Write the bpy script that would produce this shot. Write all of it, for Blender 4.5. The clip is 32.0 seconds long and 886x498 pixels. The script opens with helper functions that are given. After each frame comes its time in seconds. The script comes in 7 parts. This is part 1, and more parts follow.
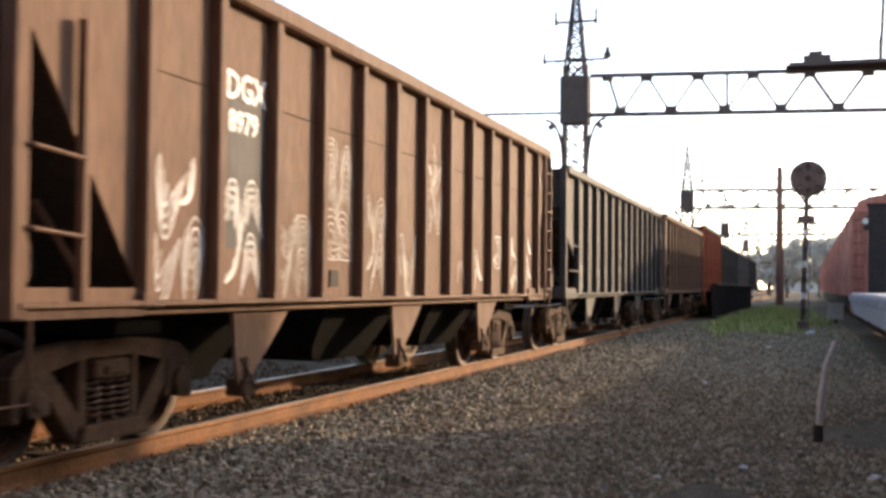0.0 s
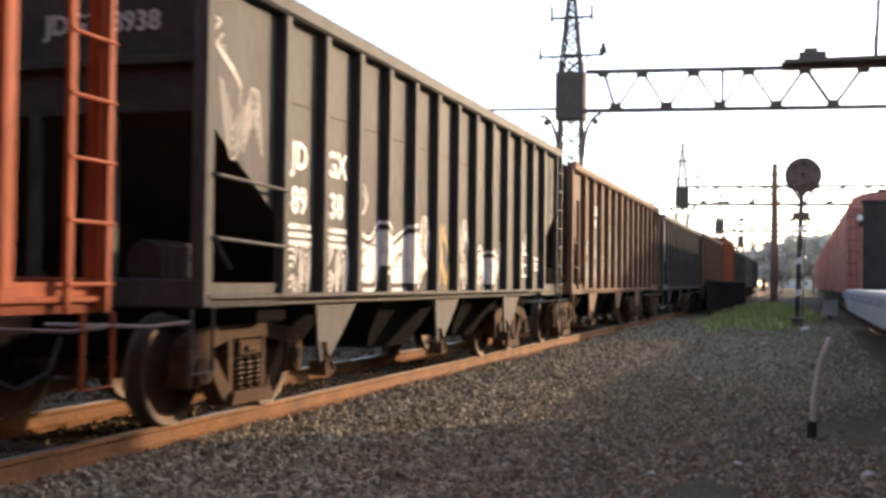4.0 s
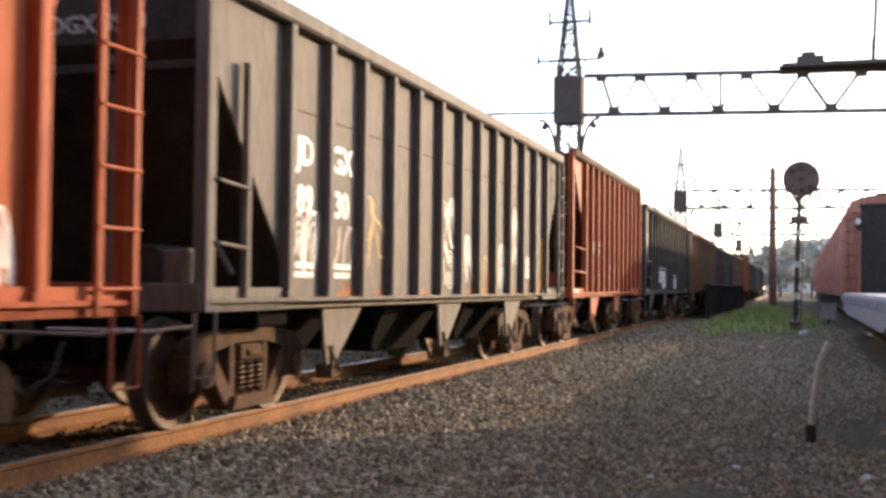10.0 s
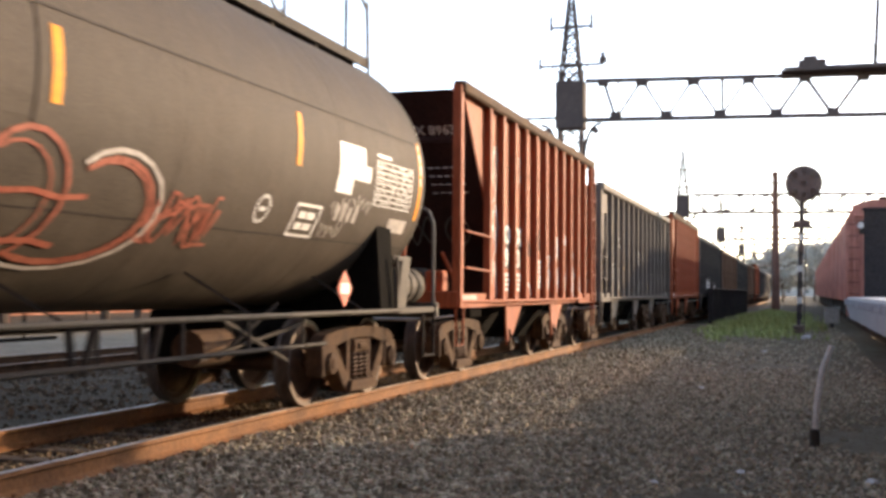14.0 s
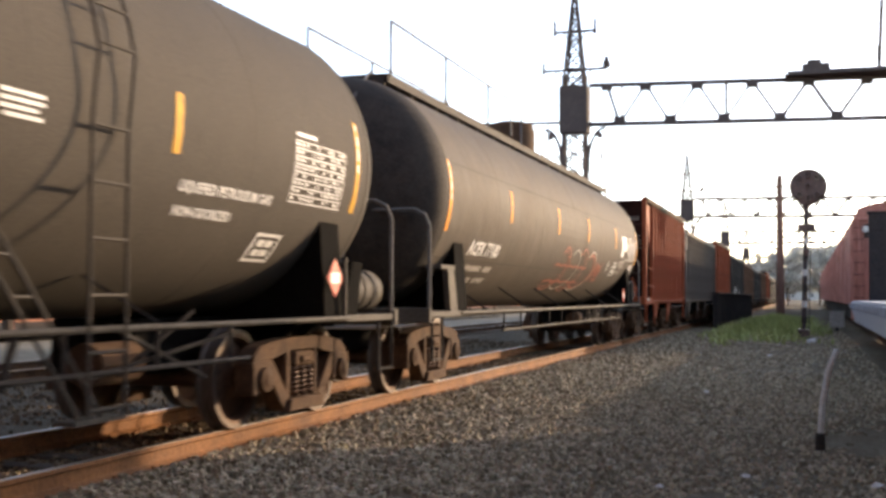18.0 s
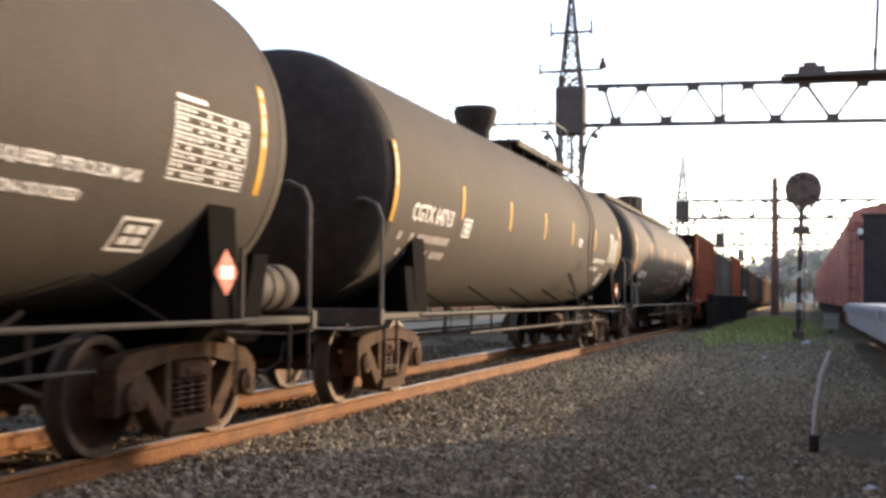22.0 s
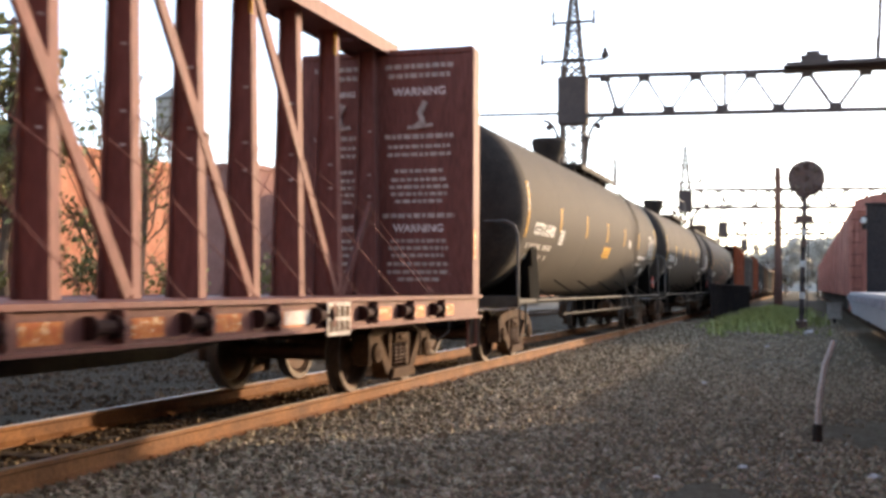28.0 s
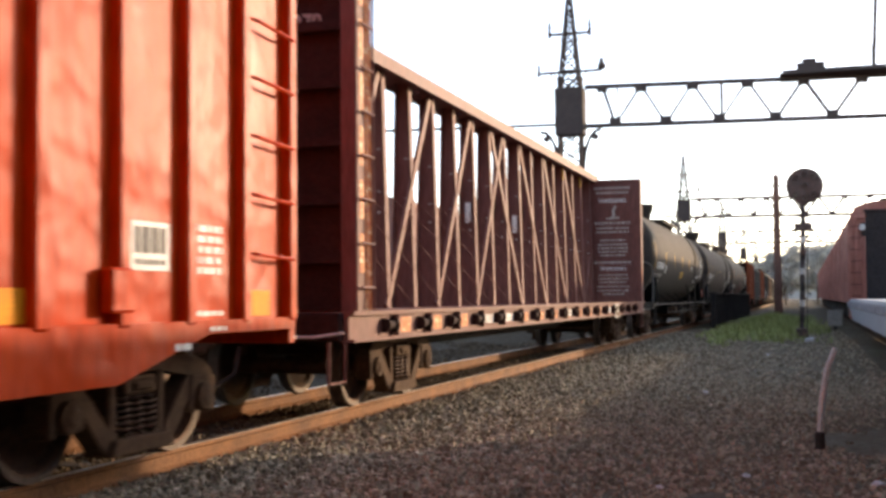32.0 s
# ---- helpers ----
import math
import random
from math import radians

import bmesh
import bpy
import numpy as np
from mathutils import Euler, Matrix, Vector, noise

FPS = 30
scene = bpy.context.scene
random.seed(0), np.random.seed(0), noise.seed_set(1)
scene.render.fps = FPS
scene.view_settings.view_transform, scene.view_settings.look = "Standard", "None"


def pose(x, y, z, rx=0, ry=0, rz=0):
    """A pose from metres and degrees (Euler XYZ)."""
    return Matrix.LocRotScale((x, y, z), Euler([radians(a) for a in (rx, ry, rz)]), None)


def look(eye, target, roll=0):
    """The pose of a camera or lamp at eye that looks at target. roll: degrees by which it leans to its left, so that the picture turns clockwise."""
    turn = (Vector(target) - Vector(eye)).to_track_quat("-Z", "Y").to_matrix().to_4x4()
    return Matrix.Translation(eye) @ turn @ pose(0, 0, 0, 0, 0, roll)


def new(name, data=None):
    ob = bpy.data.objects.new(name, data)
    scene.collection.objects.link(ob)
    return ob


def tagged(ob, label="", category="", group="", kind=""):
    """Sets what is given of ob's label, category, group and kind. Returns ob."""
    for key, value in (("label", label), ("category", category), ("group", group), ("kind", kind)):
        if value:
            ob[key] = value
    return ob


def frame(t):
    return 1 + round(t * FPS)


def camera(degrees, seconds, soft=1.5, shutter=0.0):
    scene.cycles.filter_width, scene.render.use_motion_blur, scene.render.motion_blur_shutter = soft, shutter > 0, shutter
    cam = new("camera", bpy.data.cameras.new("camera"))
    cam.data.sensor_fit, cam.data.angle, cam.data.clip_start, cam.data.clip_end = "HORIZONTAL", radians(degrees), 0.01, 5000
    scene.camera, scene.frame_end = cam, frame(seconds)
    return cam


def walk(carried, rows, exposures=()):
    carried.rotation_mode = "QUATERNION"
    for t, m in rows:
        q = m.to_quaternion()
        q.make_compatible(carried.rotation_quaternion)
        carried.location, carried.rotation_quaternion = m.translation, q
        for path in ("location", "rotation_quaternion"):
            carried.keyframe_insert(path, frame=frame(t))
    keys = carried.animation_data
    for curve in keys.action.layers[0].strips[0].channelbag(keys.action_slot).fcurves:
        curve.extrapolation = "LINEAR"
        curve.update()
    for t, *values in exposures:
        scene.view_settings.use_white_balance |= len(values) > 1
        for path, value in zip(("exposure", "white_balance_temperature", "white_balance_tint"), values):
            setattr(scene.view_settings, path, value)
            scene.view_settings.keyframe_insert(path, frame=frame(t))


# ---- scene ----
# Still hand-held camera beside the track; z = 0 is the top of the rails, +y runs along the track.
EYE = (0.0, 0.0, 1.225)
TURNS = [
    (0.0, 17.75, 1.83, -0.53), (0.5, 17.67, 1.86, -0.6), (1.0, 17.66, 1.86, -0.52), (1.5, 17.74, 1.93, -0.49),
    (2.0, 17.6, 1.89, -0.41), (2.5, 17.65, 1.78, -0.43), (3.0, 17.6, 1.63, -0.33), (3.5, 17.44, 1.72, -0.51),
    (4.0, 17.5, 1.61, -0.67), (4.5, 17.6, 1.42, -0.71), (6.5, 17.74, 1.65, -0.67), (7.0, 17.68, 1.74, -0.68),
    (7.5, 17.77, 1.96, -0.61), (8.0, 17.74, 2.09, -0.39), (8.5, 17.75, 2.15, -0.48), (9.0, 17.59, 2.03, -0.42),
    (9.5, 17.52, 1.82, -0.46), (10.0, 17.42, 1.82, -0.59), (10.5, 17.47, 1.89, -0.51), (11.0, 17.58, 1.95, -0.57),
    (11.5, 17.56, 2.11, -0.44), (12.0, 17.65, 2.15, -0.37), (12.5, 17.6, 2.05, -0.3), (13.0, 17.52, 2.17, -0.5),
    (13.5, 17.52, 2.06, -0.45), (14.0, 17.56, 2.1, -0.37), (14.5, 17.55, 2.12, -0.26), (16.5, 17.6, 2.37, -0.2),
    (17.0, 17.65, 2.52, -0.15), (17.5, 17.73, 2.43, -0.18), (18.0, 17.78, 2.35, -0.19), (18.5, 17.67, 2.33, -0.06),
    (19.0, 17.44, 2.27, -0.11), (19.5, 17.61, 2.23, -0.1), (20.0, 17.63, 2.06, -0.29), (20.5, 17.78, 2.06, -0.45),
    (21.0, 17.89, 1.84, -0.56), (21.5, 17.69, 2.04, -0.6), (22.0, 17.53, 2.35, -0.52), (22.5, 17.84, 2.44, -0.52),
    (23.0, 17.71, 2.54, -0.46), (23.5, 17.81, 2.29, -0.41), (24.0, 17.81, 2.32, -0.32), (24.5, 17.89, 2.38, -0.23),
    (26.5, 17.88, 2.15, -0.13), (27.0, 17.61, 2.19, -0.18), (27.5, 17.54, 2.13, -0.35), (28.0, 17.68, 1.88, -0.3),
    (28.5, 17.57, 1.85, -0.12), (29.0, 17.69, 2.07, 0.01), (29.5, 17.67, 2.31, 0.21), (30.0, 17.69, 2.47, 0.26),
    (30.5, 17.67, 2.53, 0.32), (31.0, 17.76, 2.34, 0.43), (31.5, 17.59, 2.39, 0.41), (32.0, 17.68, 2.52, 0.51)]
cam = camera(42.6, 32.0, soft=3.2, shutter=0.5)
EXPOSURE = 2.12
walk(cam, [(t, pose(*EYE, 90 + pitch, roll, yaw)) for t, yaw, pitch, roll in TURNS],
     [(t, EXPOSURE + e, 7900, 15) for t, e in ((0.0, -0.03), (1.0, 0.06), (2.0, 0.08), (4.0, -0.04), (7.0, 0.18), (8.0, 0.18), (11.0, 0.12), (12.5, 0.0), (14.0, 0.14), (17.0, -0.03), (18.0, 0.0), (20.0, 0.08), (22.0, 0.05), (24.0, 0.04), (28.0, 0.1), (30.0, -0.17), (31.0, -0.27), (32.0, -0.22))])


def run(t):
    """Metres that the train has rolled by t seconds."""
    w = (t - 16) / 16
    return 69.917 * (w + 1) + 0.404 * (w * w - 1) + -1.545 * (w ** 3 + 1)


# ---- world and sun ----
SUN_UP, SUN_AHEAD = 10.5, 55.0      # degrees over the horizon, degrees from square-on towards the track's far end
SUN_DIR = Vector((math.cos(radians(SUN_AHEAD)) * math.cos(radians(SUN_UP)),
                  math.sin(radians(SUN_AHEAD)) * math.cos(radians(SUN_UP)), math.sin(radians(SUN_UP))))
world = bpy.data.worlds.new("world")
scene.world = world
world.use_nodes = True
wt = world.node_tree
sky = wt.nodes.new("ShaderNodeTexSky")
sky.sky_type = "NISHITA"
sky.sun_disc = False
sky.sun_elevation = radians(SUN_UP + 5)
sky.sun_rotation = radians(90 - SUN_AHEAD)
sky.air_density = 0.65
sky.dust_density = 0.5
sky.ozone_density = 0.6
wt.nodes["Background"].inputs["Strength"].default_value = 0.15
wt.links.new(sky.outputs[0], wt.nodes["Background"].inputs["Color"])
sun = new("sun", bpy.data.lights.new("sun", "SUN"))
sun.data.energy, sun.data.angle, sun.data.color = 1.5, radians(1.0), (1.0, 0.82, 0.63)
sun.matrix_world = look(tuple(SUN_DIR * 50), (0, 0, 0))


# ---- materials ----
def nodes_of(name):
    m = bpy.data.materials.new(name)
    m.use_nodes = True
    return m, m.node_tree.nodes, m.node_tree.links, m.node_tree.nodes["Principled BSDF"]


def surface(name, base, second, rough=0.6, metal=0.0, fine=40.0, coarse=1.2, mix=0.6, bump=0.15, streak=False, gloss=0.12, third=None, each=0.0, dent=0.0):
    """Painted or raw surface: a coarse patchy blend of base and second, a fine grain, bump; streak draws it out downwards."""
    m, n, l, b = nodes_of(name)
    tc = n.new("ShaderNodeTexCoord")
    mp = n.new("ShaderNodeMapping")
    mp.inputs["Scale"].default_value = (1, 1, 0.18) if streak else (1, 1, 1)
    l.new(tc.outputs["Object"], mp.inputs["Vector"])
    nc, nf = n.new("ShaderNodeTexNoise"), n.new("ShaderNodeTexNoise")
    nc.inputs["Scale"].default_value, nc.inputs["Detail"].default_value, nc.inputs["Roughness"].default_value = coarse * (3 if streak else 1), 6, 0.65
    nf.inputs["Scale"].default_value, nf.inputs["Detail"].default_value = fine, 3
    l.new(mp.outputs[0], nc.inputs["Vector"])
    l.new(mp.outputs[0] if streak else tc.outputs["Object"], nf.inputs["Vector"])
    rc = n.new("ShaderNodeValToRGB")
    rc.color_ramp.elements[0].position, rc.color_ramp.elements[1].position = 0.5 - 0.3 * mix, 0.5 + 0.35 * mix
    rc.color_ramp.elements[0].color, rc.color_ramp.elements[1].color = (*base, 1), (*second, 1)
    if third:
        e = rc.color_ramp.elements.new(0.5 + 0.2 * mix)
        e.color = (*third, 1)
    l.new(nc.outputs["Fac"], rc.inputs["Fac"])
    mul = n.new("ShaderNodeMix")
    mul.data_type, mul.blend_type = "RGBA", "MULTIPLY"
    mul.inputs["Factor"].default_value = 1.0
    rf = n.new("ShaderNodeMapRange")
    rf.inputs["From Min"].default_value, rf.inputs["From Max"].default_value = 0.3, 0.7
    rf.inputs["To Min"].default_value, rf.inputs["To Max"].default_value = 0.72, 1.12
    l.new(nf.outputs["Fac"], rf.inputs["Value"])
    l.new(rc.outputs["Color"], mul.inputs["A"])
    l.new(rf.outputs["Result"], mul.inputs["B"])
    out = mul.outputs["Result"]
    if each:
        oi = n.new("ShaderNodeObjectInfo")
        hv = n.new("ShaderNodeHueSaturation")
        mr = n.new("ShaderNodeMapRange")
        mr.inputs["To Min"].default_value, mr.inputs["To Max"].default_value = 1 - each, 1 + each
        l.new(oi.outputs["Random"], mr.inputs["Value"])
        l.new(mr.outputs["Result"], hv.inputs["Value"])
        l.new(out, hv.inputs["Color"])
        out = hv.outputs["Color"]
    l.new(out, b.inputs["Base Color"])
    rr = n.new("ShaderNodeMapRange")
    rr.inputs["To Min"].default_value, rr.inputs["To Max"].default_value = max(0.05, rough - 0.13), min(1, rough + 0.13)
    l.new(nc.outputs["Fac"], rr.inputs["Value"])
    l.new(rr.outputs["Result"], b.inputs["Roughness"])
    b.inputs["Metallic"].default_value = metal
    b.inputs["Specular IOR Level"].default_value = gloss
    if bump:
        bp = n.new("ShaderNodeBump")
        bp.inputs["Strength"].default_value, bp.inputs["Distance"].default_value = bump * (0.5 if streak else 1), 0.02
        l.new(nf.outputs["Fac"], bp.inputs["Height"])
        l.new(bp.outputs[0], b.inputs["Normal"])
        if dent:                  # broad waves of a pressed sheet
            nd, bd = n.new("ShaderNodeTexNoise"), n.new("ShaderNodeBump")
            nd.inputs["Scale"].default_value, nd.inputs["Detail"].default_value = 1.7, 2
            bd.inputs["Strength"].default_value, bd.inputs["Distance"].default_value = 1.0, dent
            l.new(tc.outputs["Object"], nd.inputs["Vector"])
            l.new(nd.outputs["Fac"], bd.inputs["Height"])
            l.new(bd.outputs[0], bp.inputs["Normal"])
    return m


M_BROWN = surface("oxide_brown_paint", (0.13, 0.07, 0.042), (0.2, 0.12, 0.077), 0.7, streak=True, fine=25, dent=0.03, third=(0.16, 0.09, 0.056))
M_BLACK = surface("faded_black_paint", (0.043, 0.040, 0.037), (0.076, 0.07, 0.064), 0.65, streak=True, fine=25, dent=0.03)
M_GREY = surface("dusty_grey_paint", (0.092, 0.085, 0.078), (0.146, 0.134, 0.121), 0.7, streak=True, fine=25, dent=0.03, third=(0.145, 0.124, 0.104))
M_RED = surface("oxide_red_paint", (0.272, 0.058, 0.0225), (0.358, 0.089, 0.038), 0.65, streak=True, fine=25, dent=0.03)
M_MAROON = surface("maroon_paint", (0.155, 0.064, 0.052), (0.215, 0.093, 0.075), 0.6, streak=True, fine=30)
M_ORANGE = surface("bright_orange_red_paint", (0.44, 0.03, 0.002), (0.54, 0.05, 0.004), 0.45, streak=True, fine=18, mix=0.9, gloss=0.1, dent=0.07)
M_TANK = surface("dusty_tank_paint", (0.064, 0.054, 0.042), (0.088, 0.075, 0.059), 0.8, fine=60, coarse=0.6, bump=0.05)
M_TANKB = surface("brown_tank_paint", (0.066, 0.053, 0.04), (0.096, 0.077, 0.058), 0.7, fine=60, coarse=0.7, gloss=0.1, dent=0.025, bump=0.05)
# Grime of the running gear; on car ends it carries their shade as colour
M_UNDER = surface("grimy_and_shaded_black_steel", (0.03, 0.026, 0.022), (0.062, 0.05, 0.04), 0.75, fine=30, coarse=3)
# Near-black: shade under the cars and in recesses is put into this colour
M_PIT = surface("shade_black_steel", (0.0065, 0.006, 0.0052), (0.011, 0.0098, 0.0085), 0.95, fine=30, coarse=3, gloss=0.02)
# Dark red: shade of end faces put into colour, also smudges of old paint
M_SHADESMUDGE = surface("shaded_and_smudged_dark_red_steel", (0.026, 0.012, 0.01), (0.048, 0.02, 0.016), 0.8, fine=25, coarse=1.5)
M_TRUCK = surface("dusty_rusty_casting", (0.05, 0.028, 0.017), (0.115, 0.066, 0.038), 0.85, fine=35, coarse=4, bump=0.3)
M_STEELDK = surface("dark_grey_rail_paint", (0.1, 0.095, 0.088), (0.16, 0.15, 0.14), 0.5, fine=30, coarse=3, bump=0.05)
M_WHEEL = surface("rusty_wheel_steel", (0.07, 0.042, 0.03), (0.15, 0.085, 0.055), 0.6, metal=0.3, fine=20, coarse=3)
M_TREAD = surface("worn_steel_tread", (0.08, 0.062, 0.05), (0.15, 0.12, 0.1), 0.55, metal=0.5, fine=30, coarse=4)
M_RAIL = surface("rust_brown_rail", (0.15, 0.07, 0.034), (0.31, 0.145, 0.062), 0.72, fine=25, coarse=1.4, bump=0.25)
M_RAILTOP = surface("worn_rail_head", (0.3, 0.26, 0.22), (0.46, 0.42, 0.38), 0.35, metal=0.8, fine=60, coarse=1)
M_TIE = surface("weathered_tie_wood", (0.06, 0.045, 0.035), (0.13, 0.1, 0.075), 0.9, fine=40, coarse=4, each=0.25)
M_LATTICE = surface("dark_weathered_steel", (0.06, 0.047, 0.046), (0.1, 0.076, 0.07), 0.8, fine=10, coarse=0.8)
M_WIRE = surface("dark_wire", (0.04, 0.035, 0.035), (0.06, 0.05, 0.05), 0.7, bump=0)
M_WHITE = surface("worn_white_lettering", (0.72, 0.7, 0.64), (0.85, 0.83, 0.78), 0.5, fine=30, coarse=5, bump=0.05)
M_SPRAY = surface("white_spray_paint", (0.62, 0.6, 0.56), (0.86, 0.84, 0.8), 0.4, fine=14, coarse=4, bump=0.05)
M_PALE = surface("faded_spray_paint", (0.38, 0.34, 0.3), (0.55, 0.5, 0.44), 0.55, fine=14, coarse=4, bump=0.05)
M_OCHRE = surface("ochre_spray_paint", (0.42, 0.26, 0.06), (0.55, 0.36, 0.1), 0.5, fine=14, coarse=4, bump=0.05)
M_PINK = surface("red_spray_paint", (0.3, 0.085, 0.055), (0.4, 0.14, 0.09), 0.5, fine=14, coarse=4, bump=0.05)
M_RUST = surface("orange_rust_stain", (0.3, 0.12, 0.045), (0.4, 0.2, 0.09), 0.9, streak=True, fine=20, coarse=3)
M_SILLPRINT = surface("worn_orange_sill_label", (0.45, 0.1, 0.03), (0.8, 0.6, 0.38), 0.5, fine=40, coarse=14, mix=0.35, bump=0.05, third=(0.6, 0.2, 0.05))
M_YELLOW = surface("yellow_reflective_sheet", (0.52, 0.25, 0.015), (0.66, 0.36, 0.04), 0.6, fine=60, coarse=6, bump=0.05)
M_AMBER = surface("amber_reflective_sheet", (0.7, 0.24, 0.01), (0.82, 0.34, 0.022), 0.6, fine=60, coarse=6, bump=0.02)
M_DIAMOND = surface("red_placard", (0.62, 0.09, 0.06), (0.7, 0.14, 0.1), 0.45, fine=40, coarse=5, bump=0.03)
M_LABELBLACK = surface("black_label_ink", (0.03, 0.03, 0.03), (0.05, 0.05, 0.05), 0.5, bump=0)
M_CYL = surface("pale_grey_cylinder_paint", (0.06, 0.052, 0.042), (0.1, 0.087, 0.07), 0.7, fine=30, coarse=3)
M_PIPE = surface("galvanised_pipe", (0.5, 0.47, 0.42), (0.68, 0.65, 0.6), 0.5, metal=0.0, fine=40, coarse=6)
M_DISC = surface("flat_black_signal_face", (0.05, 0.035, 0.03), (0.15, 0.095, 0.075), 0.3, gloss=0.4, fine=12, coarse=3)
M_GLASS = surface("dull_signal_lens", (0.2, 0.17, 0.13), (0.28, 0.24, 0.2), 0.15, bump=0)
M_PARKRED = surface("faded_red_car_paint", (0.42, 0.16, 0.12), (0.54, 0.24, 0.18), 0.6, streak=True, fine=12, coarse=0.8)
M_DECK = surface("pale_worn_deck", (0.5, 0.48, 0.46), (0.66, 0.64, 0.62), 0.7, fine=20, coarse=2)
M_STEELGREY = surface("grey_car_side", (0.32, 0.33, 0.35), (0.42, 0.42, 0.43), 0.6, streak=True, fine=20, coarse=1)
M_GIRDER = surface("dark_girder_paint", (0.03, 0.027, 0.027), (0.055, 0.045, 0.04), 0.8, fine=10, coarse=1)
M_CONC = surface("old_concrete", (0.3, 0.28, 0.25), (0.4, 0.37, 0.34), 0.9, fine=12, coarse=0.7, bump=0.2)
M_ROAD = surface("compacted_tan_road", (0.15, 0.125, 0.088), (0.23, 0.192, 0.138), 0.95, fine=8, coarse=0.4, bump=0.2)
M_BRICK = surface("orange_red_brick", (0.36, 0.13, 0.075), (0.52, 0.25, 0.16), 0.9, fine=9, coarse=0.7, each=0.12)
M_BRICKDK = surface("dull_maroon_brick", (0.2, 0.1, 0.085), (0.27, 0.14, 0.12), 0.9, fine=6, coarse=0.4, each=0.1)
M_ROOF = surface("grey_roofing", (0.16, 0.15, 0.15), (0.22, 0.21, 0.2), 0.9, fine=6, coarse=0.5)
M_WINDOW = surface("dark_window_glass", (0.05, 0.06, 0.07), (0.09, 0.1, 0.11), 0.12, bump=0)
M_TANKWOOD = surface("grey_water_tank_staves", (0.25, 0.23, 0.21), (0.34, 0.32, 0.3), 0.85, streak=True, fine=10, coarse=1)
M_POLE = surface("brown_pole_wood", (0.16, 0.08, 0.06), (0.22, 0.12, 0.09), 0.9, streak=True, fine=20, coarse=2)
M_BARK = surface("dark_bark", (0.09, 0.065, 0.05), (0.15, 0.11, 0.08), 0.95, fine=15, coarse=2)
M_LEAF = surface("green_leaves", (0.13, 0.135, 0.055), (0.23, 0.22, 0.1), 0.6, fine=8, coarse=1.5, bump=0, each=0.2)
# Haze of the distance is put into the leaf colour
M_FARLEAF = surface("distant_haze_leaves", (0.5, 0.47, 0.41), (0.6, 0.57, 0.5), 0.9, fine=3, coarse=0.3, bump=0)
M_GRASS = surface("spring_grass", (0.26, 0.31, 0.1), (0.4, 0.44, 0.17), 0.7, fine=5, coarse=0.8, bump=0)
M_FARWALL = surface("distant_pale_wall", (0.45, 0.43, 0.42), (0.55, 0.53, 0.5), 0.9, fine=2, coarse=0.1)


